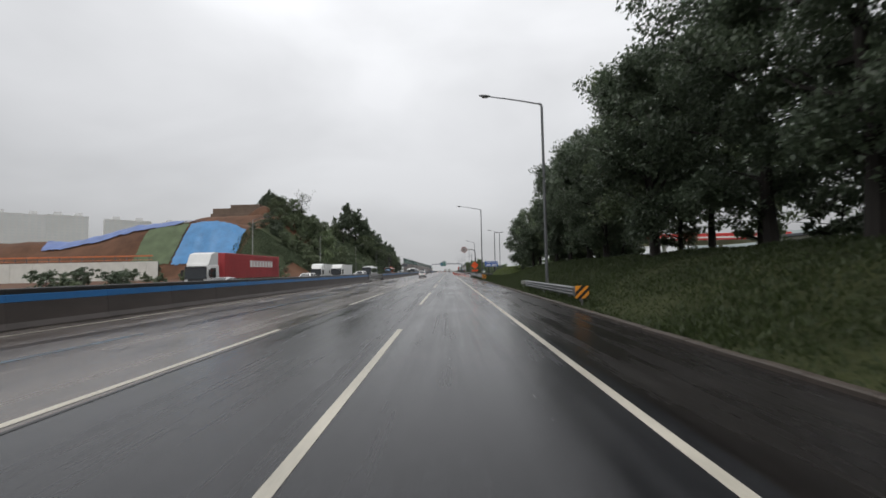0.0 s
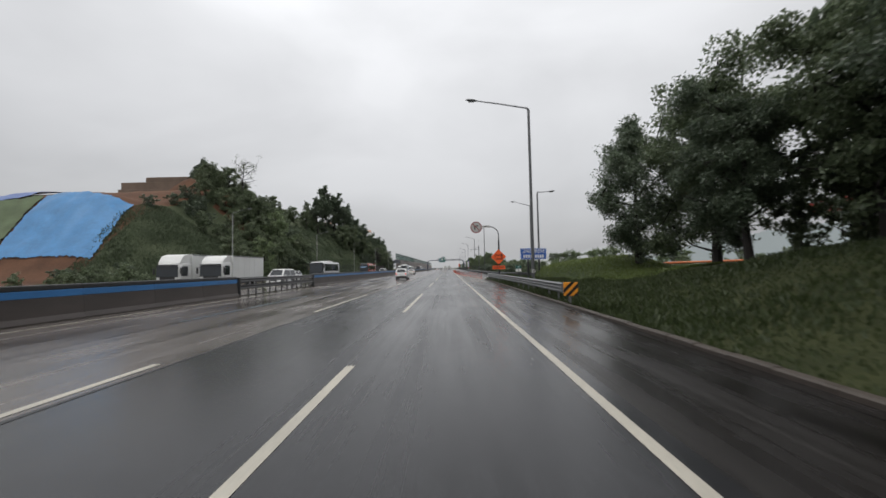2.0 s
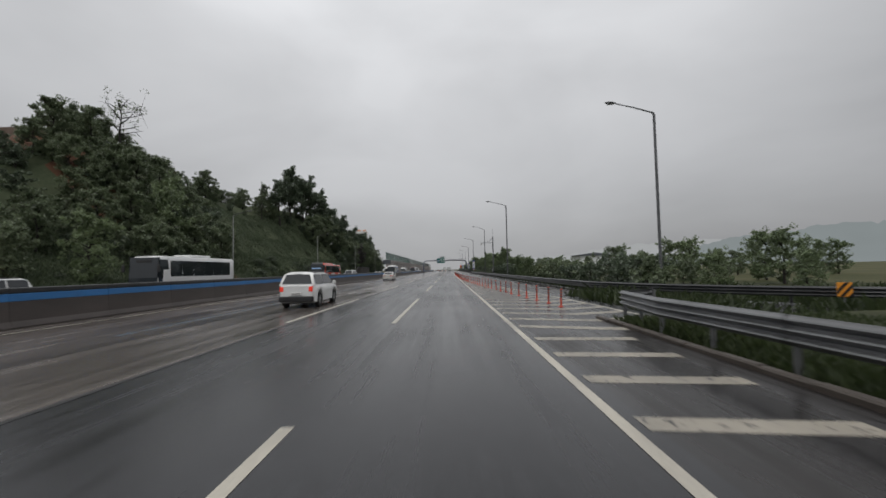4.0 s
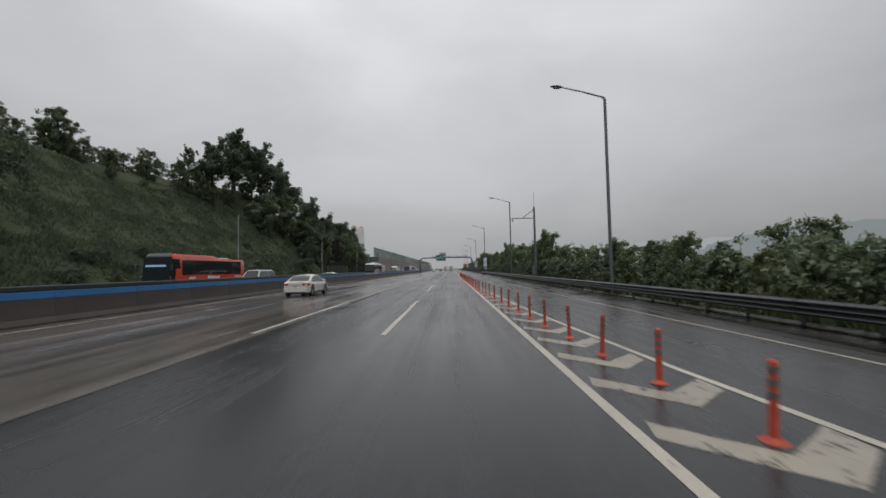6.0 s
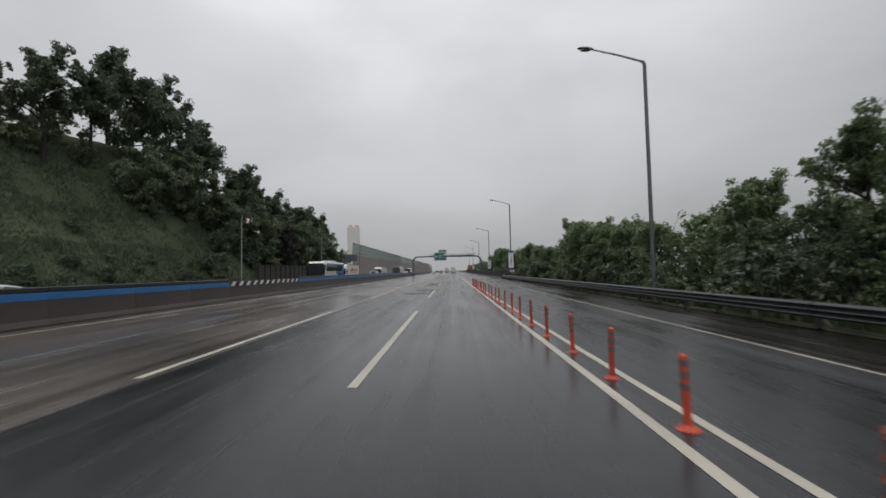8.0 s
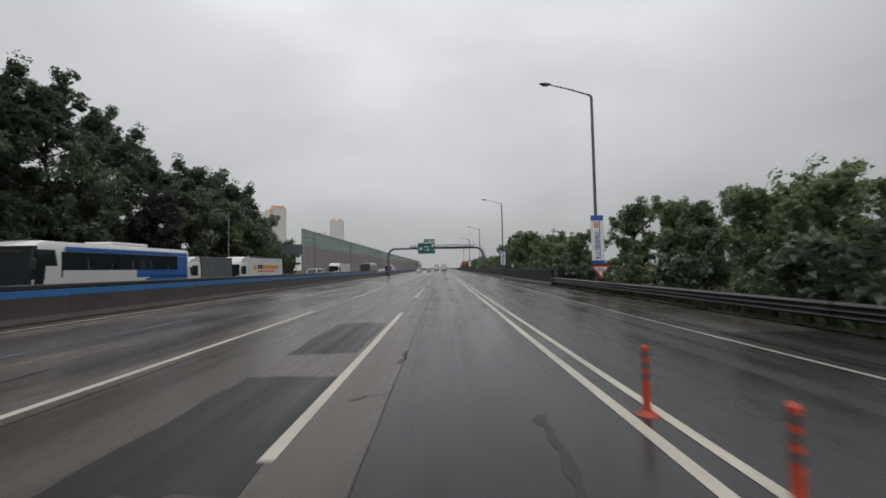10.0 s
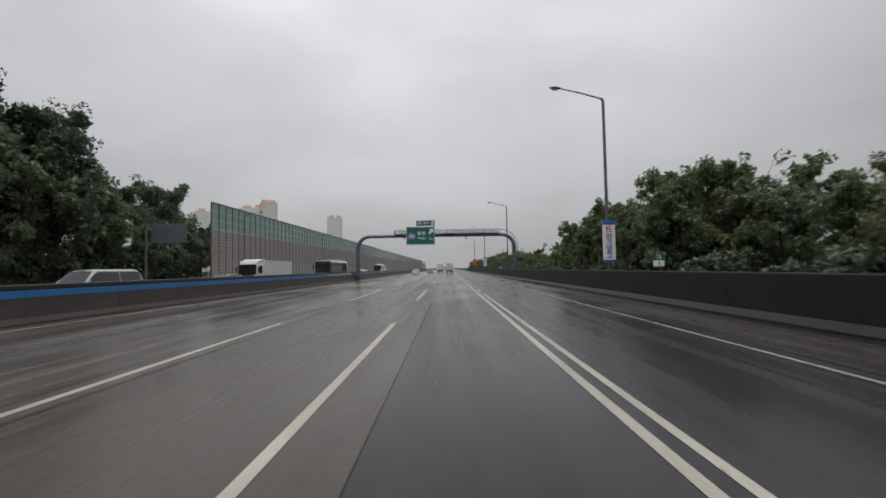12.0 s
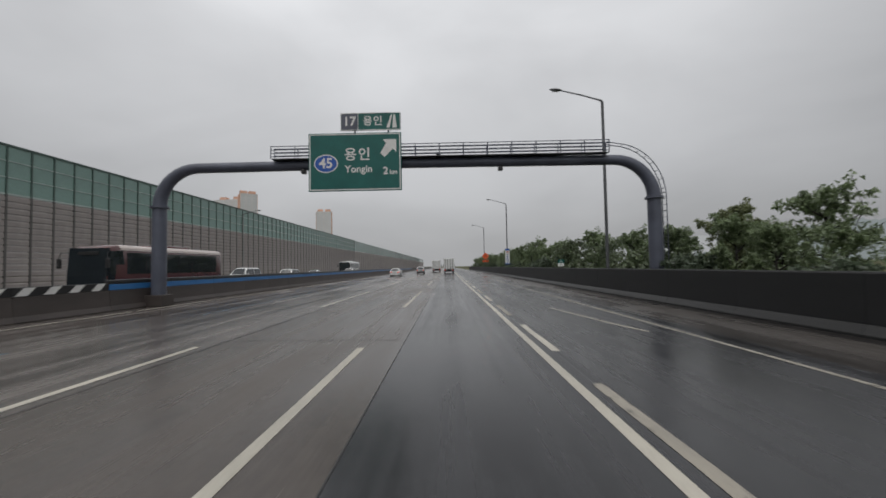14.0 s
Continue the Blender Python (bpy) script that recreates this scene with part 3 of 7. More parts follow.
crack([(-5.16, 204), (-5.18, 240), (-5.14, 270), (-5.2, 300), (-5.15, 380)], 0.016, 6, 0.02)
# tar smears and broken seams in the worn lanes
for n_, (pts_, w_) in enumerate((([(-5.26, 150.5), (-5.12, 153.0), (-5.15, 156.0), (-5.2, 159.5)], 0.12), ([(-4.72, 153.9), (-4.66, 155.0), (-4.74, 155.8)], 0.13), ([(-7.1, 270.4), (-6.9, 273.5), (-6.66, 276.8)], 0.05),
                                ([(-9.5, 270.8), (-9.0, 271.6), (-8.6, 272.3)], 0.11), ([(-10.25, 278.8), (-10.0, 281), (-9.8, 283.3)], 0.07), ([(-7.6, 165), (-7.5, 170), (-7.6, 174)], 0.06),
                                ([(-6.3, 243), (-6.2, 247), (-6.35, 250)], 0.05), ([(-7.3, 216), (-7.2, 220), (-7.3, 224)], 0.07), ([(-8.1, 300), (-7.9, 304), (-8.0, 309)], 0.06))):
    crack(pts_, w_, 20 + n_, 0.04)

# ---- road markings ----
def stripe(name, pts, w, material, label):
    g = Geo()
    n = len(pts)
    g.add([(x - w / 2, y, 0.005) for x, y in pts] + [(x + w / 2, y, 0.005) for x, y in pts], [(k, n + k, n + k + 1, k + 1) for k in range(n - 1)])
    return setting(name, g, material, label, "road marking")


def run(x, y0, y1, d=6.0):
    n = max(2, int((y1 - y0) / d) + 1)
    return [(x + random.uniform(-0.012, 0.012), y0 + (y1 - y0) * k / (n - 1)) for k in range(n)]


def curve_at(pts, y):
    for (x0, y0), (x1, y1) in zip(pts, pts[1:]):
        if y <= y1:
            return x0 + (x1 - x0) * (y - y0) / (y1 - y0)
    return pts[-1][0]


for k in range(-1, 26):
    stripe("lane_dash", run(-1.8, (0.9 if k == 4 else -0.32) + 20 * k, (11.9 if k == 11 else 11.0) + 20 * k), 0.15, "line", "long white lane dash on wet asphalt")
    stripe("lane_dash", run(-5.5, 0.4 + 20 * k, (12.9 if k == 11 else 11.4) + 20 * k), 0.15, "line", "long white lane dash, edges worn")
    stripe("bus_lane_dash", run(-9.35, -2.0 + 20 * k, 11.0 + 20 * k), 0.17, "line_blue", "faded blue bus lane dash")
    stripe("lane_dash_opposite", run(-22.4, 1.0 + 20 * k, 11.0 + 20 * k), 0.15, "line", "white lane dash of the opposite carriageway")
    stripe("lane_dash_opposite", run(-26.0, 1.0 + 20 * k, 11.0 + 20 * k), 0.15, "line", "white lane dash of the opposite carriageway")
    stripe("lane_dash_opposite", run(-18.8, 1.0 + 20 * k, 11.0 + 20 * k), 0.15, "line", "white lane dash of the opposite carriageway")
for y0 in range(-40, 600, 40):
    stripe("edge_line_median", run(-13.34, y0, y0 + 39.7), 0.105, "line", "thin white edge line beside the median")
    stripe("edge_line_opposite", run(-30.4, y0, y0 + 40), 0.15, "line", "white edge line of the opposite carriageway")
    stripe("edge_line_driving", run(1.8, y0, y0 + 40), 0.15, "line", "solid white line right of the driving lane")
INNER = [(6.6, 98.5), (6.1, 110), (5.0, 120), (4.05, 131), (3.45, 137), (3.0, 145), (2.55, 160), (2.32, 180), (2.25, 205), (2.16, 240), (2.12, 284.5)]
stripe("merge_line", [(curve_at(INNER, y), y) for y in np.arange(98.5, 284.55, 4.65)], 0.13, "line", "solid white line beside the driving lane line")
for k in range(24):
    stripe("merge_dash", run(2.12, 286.85 + 5.88 * k, 290.5 + 5.88 * k, 1.2), 0.16, "line_worn" if k % 2 else "line", "short worn white merge dash")
OUTER = [(8.4, 112), (7.2, 128), (6.5, 146), (6.2, 165), (6.0, 210), (5.8, 270), (5.6, 330), (5.6, 600)]
stripe("edge_line_merge", [(curve_at(OUTER, y), y) for y in np.arange(112, 500, 6)], 0.11, "line_worn", "thin worn white edge line of the merging lane")
stripe("old_line", [(4.9, 312.5), (4.6, 314.0), (4.3, 316.2), (4.0, 318.5)], 0.13, "line_worn", "faded slanting paint stroke")

def hatch(v):
    """One white chevron bar between the driving lane line and the merge line; v: where its point lies."""
    xo = curve_at(INNER, v + 1.1) - 0.09
    xi = 1.93
    xk = xi + (xo - xi) * 0.58
    near = [(xi, v + 0.95), (xk, v), (xo, v + 0.62)]
    far = [(xi + 0.1, v + 1.38), (xk - 0.05, v + 0.56), (xo, v + 1.22)]
    g = Geo()
    for (p0, p1), (q0, q1), m in ((near[:2], far[:2], 6), (near[1:], far[1:], 4)):
        k0 = len(g.v)
        for i in range(m + 1):
            u = i / m
            for p, q in ((p0, p1), (q0, q1)):
                g.v.append((p[0] + (q[0] - p[0]) * u, p[1] + (q[1] - p[1]) * u + random.uniform(-0.02, 0.02), 0.0042))
        g.f += [(k0 + 2 * i, k0 + 2 * i + 2, k0 + 2 * i + 3, k0 + 2 * i + 1) for i in range(m)]
    return setting("hatch_bar", g, "line_worn", "worn white hatching bar on the road", "road marking")


for v_ in [128.49 + 1.83 * k for k in range(-17, 7)] + [141.45, 143.5, 145.6]:
    hatch(v_)
for k in range(9):
    v_ = 147.8 + 2.5 * k
    xo_ = curve_at(INNER, v_) - 0.07
    g = Geo()
    ring = [(1.9, v_ - 0.1), (2.1, v_ - 0.28), (xo_ - 0.02, v_ - 0.12), (xo_, v_ + 0.5), (2.2, v_ + 0.55), (1.9, v_ + 0.62)]
    g.add([(x + random.uniform(-0.015, 0.015), y + random.uniform(-0.06, 0.06), 0.0042) for x, y in ring], [tuple(range(6))])
    setting("hatch_bar", g, "line_worn", "worn beige paint patch between two white lines", "road marking")
for k in range(4):
    y0 = 90.5 + 1.8 * k
    g = Geo()
    g.add([(2.0, y0 + 0.25, 0.0042), (4.25, y0, 0.0042), (4.25, y0 + 0.4, 0.0042), (2.0, y0 + 0.65, 0.0042)], [(0, 1, 2, 3)])
    setting("hatch_bar", g, "line_worn", "worn white hatching bar on the road", "road marking")

# ---- kerb and gutter on the near side: separate kerb stones ----
kerb = tagged(new("kerb"), "damp concrete kerb along the grass bank", "kerb", "", "structure")
kg = Geo()
kg.extrude_y([(0.0, -0.05), (0.0, 0.075), (0.03, 0.10), (0.17, 0.10), (0.20, 0.08), (0.20, -0.05)], [0.012, 0.99])
kg.add([(0, 0.012, -0.05), (0, 0.012, 0.075), (0.03, 0.012, 0.1), (0.17, 0.012, 0.1), (0.2, 0.012, 0.08), (0.2, 0.012, -0.05)], [(0, 1, 2, 3, 4, 5)])
kerb_mesh = kg.mesh("kerb_stone", "kerb")
for k in range(-4, 100):
    ob = part("kerb_stone", kerb_mesh, "kerb", kerb)
    ob.location = (4.72 + random.uniform(-0.008, 0.008), k, random.uniform(-0.01, 0.006))
sheet("gutter_near", 4.45, 4.72, -40, 99, 0.004, "shoulder", "silt-stained concrete gutter strip beside the kerb", "gutter")
for dx, dy in ((3.75, 28.6),):
    drain = thing("drain_grate", "dark iron drain grate set in the shoulder", "drain", at=(dx, dy, 0.004))
    part("frame", Geo().box(-0.32, -0.55, 0, 0.32, 0.55, 0.004), "black", drain)
    for k in range(9):
        part("bar", Geo().box(-0.28, -0.5 + 0.12 * k, 0.004, 0.28, -0.46 + 0.12 * k, 0.012), "galv_dark", drain)


# ---- median barrier ----
def median_segment():
    """Concrete half with sloped foot, 4 m long, with a blue band and a dark cap rail."""
    t = thing("median_barrier", "stained concrete median barrier with blue band and cap rail", "road barrier", "median barrier segments")
    half = [(0.29, 0.0), (0.29, 0.05), (0.19, 0.24), (0.13, 0.90), (-0.13, 0.90), (-0.19, 0.24), (-0.29, 0.05), (-0.29, 0.0)]
    g = Geo().slab(half, "y", 0.006, 3.994)
    part("concrete_body", g, "concrete", t)
    part("blue_band", Geo().rbox(0.06, 0.004, 0.905, 0.125, 3.996, 1.16, 0.012), "blue_band", t, "bright blue painted steel band")
    part("blue_band", Geo().rbox(-0.125, 0.004, 0.905, -0.06, 3.996, 1.16, 0.012), "blue_band", t, "bright blue painted steel band")
    part("cap_rail", Geo().rbox(-0.11, 0.0, 1.165, 0.11, 4.0, 1.36, 0.04), "rail_dark", t, "dark steel cap rail")
    return t


def chevron_segment():
    t = thing("median_barrier", "concrete median barrier with a black and white striped band", "road barrier", "median barrier segments")
    half = [(0.29, 0.0), (0.29, 0.05), (0.19, 0.24), (0.13, 0.90), (-0.13, 0.90), (-0.19, 0.24), (-0.29, 0.05), (-0.29, 0.0)]
    part("concrete_body", Geo().slab(half, "y", 0.006, 3.994), "concrete", t)
    part("band", Geo().rbox(-0.12, 0.004, 0.905, 0.12, 3.996, 1.22, 0.012), "black", t)
    for k in range(4):
        y = 0.1 + k
        part("white_stripe", Geo().slab([(y, 0.92), (y + 0.42, 0.92), (y + 0.72, 1.20), (y + 0.3, 1.20)], "x", 0.121, 0.126), "white", t)
    return t


seg_a, seg_b = median_segment(), chevron_segment()
first_a = first_b = True
y = -40.0
while y < 470:
    if not 72.0 <= y < 88.0:
        chev = 200 <= y < 212 or 308 <= y < 320
        src = seg_b if chev else seg_a
        if (first_b if chev else first_a):
            src.matrix_basis = pose(-14.68, y, 0)
            if chev:
                first_b = False
            else:
                first_a = False
        else:
            copy_thing(src, pose(-14.68, y, 0))
    y += 4.0
far_g = Geo().slab([(0.36, 0.0), (0.20, 0.32), (0.13, 0.90), (0.11, 1.36), (-0.11, 1.36), (-0.13, 0.9), (-0.36, 0.0)], "y", 470, END)
fb = thing("median_barrier", "far run of concrete median barrier", "road barrier", at=(-14.68, 0, 0))
part("concrete_body", far_g, "concrete", fb)

# opening in the median closed by a removable steel guard rail
gate = thing("median_guard_rail", "dark removable steel guard rail with two beams on posts", "guard rail", at=(-14.6, 72.2, 0))
for zb in (0.62, 1.10):
    for k in range(4):
        prof = [(0.06, zb - 0.15), (0.13, zb - 0.10), (0.06, zb), (0.13, zb + 0.10), (0.06, zb + 0.15), (0.03, zb + 0.15), (0.10, zb + 0.10), (0.03, zb), (0.10, zb - 0.10), (0.03, zb - 0.15), (0.06, zb - 0.15)]
        part("beam", Geo().extrude_y(prof, [4.0 * k + 0.01, 4.0 * k + 3.99]), "rail_dark", gate)
for k in range(14):
    part("post", Geo().rbox(-0.06, 0.3 + 1.2 * k - 0.05, 0, 0.03, 0.3 + 1.2 * k + 0.05, 1.22, 0.01), "rail_dark", gate)
for yy in (0.05, 15.7):
    part("end_post", Geo().rbox(-0.14, yy - 0.1, 0, 0.14, yy + 0.1, 1.3, 0.03), "rail_dark", gate)


# ---- steel guard rails ----
def wave(zc, waves=2, tall=0.31):
    pts = []
    n = waves * 2
    for k in range(n + 1):
        z = zc - tall / 2 + tall * k / n
        pts.append((-0.04 if k % 2 else 0.04, z))
    fine = []
    for (xa, za), (xb, zb) in zip(pts, pts[1:]):
        for u in (0.0, 0.3, 0.7):
            fine.append((xa + (xb - xa) * step(0, 1, u), za + (zb - za) * u))
    fine.append(pts[-1])
    return fine + [(x + 0.008, z) for x, z in reversed(fine)]


def guard_rail(path, base, material, label, beams=(0.55,), post_every=2.0, waves=2, tall=0.31, group="guard rails"):
    """path: plan points; beams: heights of the wave beams over the base."""
    t = thing("guard_rail", label, "guard rail", group)
    pts = [Vector((x, y, 0)) for x, y in path]
    for zb in beams:
        prof = wave(zb, waves, tall)
        for a, b in zip(pts, pts[1:]):
            n = max(1, round((b - a).length / 4.0))
            for k in range(n):
                p, q = a.lerp(b, k / n), a.lerp(b, (k + 1) / n)
                d = (q - p).normalized()
                nr = Vector((d.y, -d.x, 0))
                g = Geo()
                m = len(prof)
                zz = [base(p.x, p.y), base(q.x, q.y)]
                for e, (pt, z0) in enumerate(((p, zz[0]), (q + d * 0.12, zz[1]))):
                    g.v += [tuple(pt + nr * x + Vector((0, 0, z + z0))) for x, z in prof]
                g.f += [(j, (j + 1) % m, m + (j + 1) % m, m + j) for j in range(m)]
                part("beam", g, material, t)
    for a, b in zip(pts, pts[1:]):
        ln = (b - a).length
        n = max(1, round(ln / post_every))
        for k in range(n + (1 if b is pts[-1] else 0)):
            p = a.lerp(b, k / n)
            z0 = base(p.x, p.y)
            d = (b - a).normalized()
            nr = Vector((d.y, -d.x, 0))
            c = p + nr * 0.11
            part("post", Geo().tube([(c.x, c.y, z0 - 0.15), (c.x, c.y, z0 + max(beams) + 0.17)], 0.057, n=8), material, t)
            if k % 2 == 0:
                s = p + nr * 0.045
                part("spacer", Geo().box(s.x - 0.035, s.y - 0.05, z0 + max(beams) - 0.06, s.x + 0.045, s.y + 0.05, z0 + max(beams) + 0.06), material, t)
    return t


def end_board(x, y, z):
    t = thing("end_marker_board", "marker board with black and orange diagonal stripes", "marker board", "rail end markers", at=(x, y, z))
    part("plate", Geo().rbox(-0.3, 0.0, 0.0, 0.3, 0.03, 0.56, 0.015), "yellow", t)
    part("bracket", Geo().box(-0.03, 0.03, -0.35, 0.03, 0.08, 0.3), "galv", t)
    for pts in ([(-0.3, 0.10), (-0.3, 0.27), (0.0, 0.56), (0.17, 0.56)], [(-0.24, 0.0), (-0.07, 0.0), (0.3, 0.36), (0.3, 0.52)], [(0.1, 0.0), (0.27, 0.0), (0.3, 0.03), (0.3, 0.19)]):
        part("black_stripe", Geo().slab(pts, "y", -0.004, -0.001), "black", t)
    return t


zb = lambda x, y: bank_right(x, y) + 0.02
guard_rail([(5.55, 17.9), (5.6, 31.1)], lambda x, y: 0.06, "galv", "pale galvanised steel guard rail on the grass bank", (0.53,), 2.0, 3, 0.45)
cap = thing("marker_block", "small pale grey steel box on a post in the grass", "marker", at=(5.65, 32.4, 0.05))
part("box", Geo().rbox(-0.19, -0.06, 0.44, 0.19, 0.06, 0.72, 0.02), "pole_pale", cap)
part("post", Geo().tube([(0, 0, -0.1), (0, 0, 0.5)], 0.04, n=8), "galv", cap)
end_board(5.5, 17.25, 0.34)
for nm_, x_, y_, z_ in (("rail_terminal", 5.55, 17.35, -0.02), ("rail_terminal", 5.0, 60.95, 0.06)):
    tp = thing(nm_, "flat grey steel end terminal of a guard rail", "rail terminal", "rail terminals", at=(x_, y_, z_))
    part("plate", Geo().slab([(0.0, 0.40), (1.25, 0.40), (1.25, 0.84), (0.0, 0.86)], "x", -0.075, -0.05), "galv", tp)
    part("post", Geo().tube([(0.06, 0.5, -0.1), (0.06, 0.5, 0.8)], 0.057, n=8), "galv", tp)
    for k_ in range(4):
        part("bolt", Geo().tube([(-0.09, 0.95 + 0.08 * (k_ % 2), 0.5 + 0.2 * (k_ // 2)), (-0.07, 0.95 + 0.08 * (k_ % 2), 0.5 + 0.2 * (k_ // 2))], 0.015, n=6), "galv_dark", tp)
guard_rail([(5.0, 61.5), (5.08, 73), (5.05, 85), (4.95, 96.5), (5.4, 99.6), (6.8, 100.6)], lambda x, y: 0.06, "galv", "pale galvanised steel guard rail along the shoulder", (0.62,), 2.0, 3, 0.46)
end_board(4.95, 60.85, 0.42)
FAR = [(50, 86.5), (32, 93.4), (21, 98.4), (15.6, 102.3), (12.7, 105.5), (10.9, 108.6), (9.3, 114), (9.0, 124), (9.0, 160), (9.0, 205), (9.0, 250.7)]
guard_rail(FAR, lambda x, y: 0.0, "galv_dark", "weathered dark steel guard rail beside the wet merging lane", (0.50,), 2.0, 3, 0.42)

end_board(15.0, 102.4, 0.33)

# low concrete lip under the rail, then a dark parapet wall
sheet("rail_footing", 8.95, 9.5, 112, 250.7, 0.06, "shoulder", "dirty concrete footing under the guard rail", "footing")
par = tagged(new("parapet_wall"), "dark rain-soaked concrete parapet wall", "wall", "", "structure")
pm = Geo().slab([(0.0, 0.27), (0.0, 1.36), (0.03, 1.40), (0.28, 1.40), (0.29, 0.27)], "y", 0.004, 3.996).mesh("wall_panel", "wall_dark")
pf = Geo().slab([(-0.15, 0.0), (-0.15, 0.06), (-0.06, 0.20), (-0.012, 0.268), (0.30, 0.268), (0.30, 0.0)], "y", 0.006, 3.994).mesh("wall_foot", "wall_foot")
for k in range(56):
    ob = part("wall_panel", pm, "wall_dark", par)
    ob.location = (9.02, 251.3 + 4 * k, 0.002)
    ob = part("wall_foot", pf, "wall_foot", par)
    ob.location = (9.02, 251.3 + 4 * k, 0.0)
part("end_block", Geo().rbox(8.92, 250.72, 0, 9.34, 251.3, 0.68, 0.05), "wall_foot", par, "grey concrete end block")
box_ = thing("parapet_cabinet", "dark steel cabinet with a white plate beside the parapet", "cabinet", at=(10.27, 251.25, 0))
part("body", Geo().rbox(-0.66, -0.15, 0.55, 0.66, 0.15, 1.31, 0.02), "galv_dark", box_)
part("plate", Geo().rbox(-0.11, -0.165, 0.92, 0.20, -0.152, 1.08, 0.004), "white", box_, "small white plate")
part("cover", Geo().rbox(-0.72, -0.19, 1.31, 0.72, 0.19, 1.36, 0.01), "rail_dark", box_)
part("door_gap", Geo().box(-0.30, -0.154, 0.60, -0.285, -0.151, 1.27), "black", box_)
for x_ in (-0.5, 0.5):
    part("leg", Geo().box(x_ - 0.03, -0.03, -0.2, x_ + 0.03, 0.03, 0.56), "rail_dark", box_)
sheet("parapet_gutter", 8.45, 8.86, 251, 475, 0.004, "shoulder", "concrete drain strip at the foot of the parapet", "gutter")

# ---- orange delineator posts ----
POSTS = [(4.75, 103.0), (4.6, 106.2), (4.3, 110.4), (3.92, 116.1), (3.5, 123), (3.15, 129.2), (2.98, 133), (2.87, 135), (2.72, 138.9), (2.52, 142.7), (2.35, 148.4), (2.2, 155.5), (2.1, 160), (2.08, 180), (2.03, 205), (2.04, 230)]


def delineator():
    t = thing("delineator_post", "flexible orange traffic post with dull reflective bands", "traffic post", "delineator posts")
    part("base", Geo().tube([(0, 0, 0.005), (0, 0, 0.02), (0, 0, 0.05)], 0.125, 0.06, 14), "post_orange", t)
    part("tube", Geo().tube([(0, 0, 0.04), (0, 0, 0.70), (0, 0, 0.75)], 0.042, 0.038, 12), "post_orange", t)
    part("cap", Geo().tube([(0, 0, 0.745), (0, 0, 0.77)], 0.046, 0.03, 12), "post_orange", t)
    for z in (0.40, 0.52, 0.64):
        part("reflective_band", Geo().tube([(0, 0, z), (0, 0, z + 0.07)], 0.0445, n=12), "post_band", t)
    return t


dp = delineator()
dp.matrix_basis = pose(curve_at(POSTS, 220.63), 220.63, 0)
rr = random.Random(5)
RUN = [(104.1, -13), (129.19, 0), (133.0, 2), (142.7, 7), (146.5, 9), (151.0, 11), (153.6, 12), (155.5, 13), (160.0, 15), (165.7, 18), (204.6, 37), (220.63, 45)]
for k in range(-13, 45):
    y = curve_at(RUN, k)
    copy_thing(dp, pose(curve_at(POSTS, y) + rr.uniform(-0.03, 0.03), y + rr.uniform(-0.04, 0.04), 0, rr.uniform(-2.5, 2.5), rr.uniform(-2.5, 2.5), rr.uniform(0, 90)))


# ---- street lamps ----
def bars(parent, spec, material, y=-0.012, name="text_bar"):
    for x0, z0, x1, z1 in spec:
        part(name, Geo().box(x0, y, z0, x1, y + 0.006, z1), material, parent)


def street_lamp(h, arm, side=-1, rise=0.62, label="tall grey steel street lamp with one arm", paint="pole", r=0.105):
    t = thing("street_lamp", label, "street lamp", "street lamps")
    part("base_plate", Geo().rbox(-0.2, -0.2, 0, 0.2, 0.2, 0.05, 0.015), "pole", t)
    part("pole", Geo().tube([(0, 0, 0.03), (0, 0, h * 0.5), (0, 0, h - 0.12), (side * 0.05, 0, h), (side * 0.18, 0, h + 0.06)], r, r * 0.6, 12), paint, t, smooth=True)
    part("service_door", Geo().rbox(-0.06, -0.112, 0.6, 0.06, -0.095, 0.95, 0.01), "galv", t)
    part("arm", Geo().tube([(side * 0.1, 0, h + 0.03), (side * arm * 0.5, 0, h + rise * 0.55), (side * arm, 0, h + rise)], 0.05, 0.035, 10), "pole", t, smooth=True)
    head = Geo()
    rings = [(0.0, 0.03), (0.12, 0.10), (0.35, 0.15), (0.62, 0.12), (0.8, 0.03)]
    k0, n = 0, 10
    for u, r in rings:
        head.v += [(side * (arm + u - 0.1), r * 1.15 * math.cos(2 * math.pi * j / n), h + rise + 0.01 + 0.08 * u + r * 0.55 * math.sin(2 * math.pi * j / n)) for j in range(n)]
    for i in range(len(rings) - 1):
        head.f += [(i * n + j, i * n + (j + 1) % n, (i + 1) * n + (j + 1) % n, (i + 1) * n + j) for j in range(n)]
    head.f += [tuple(range(n)), tuple(range(4 * n, 5 * n))]
    luminaire = part("luminaire", head, "pole", t, smooth=True)
    part("lamp_bowl", Geo().rbox(min(side * (arm + 0.1), side * (arm + 0.5)), -0.1, h + rise - 0.065, max(side * (arm + 0.1), side * (arm + 0.5)), 0.1, h + rise - 0.02, 0.02), "lamp_glass", luminaire)
    return t


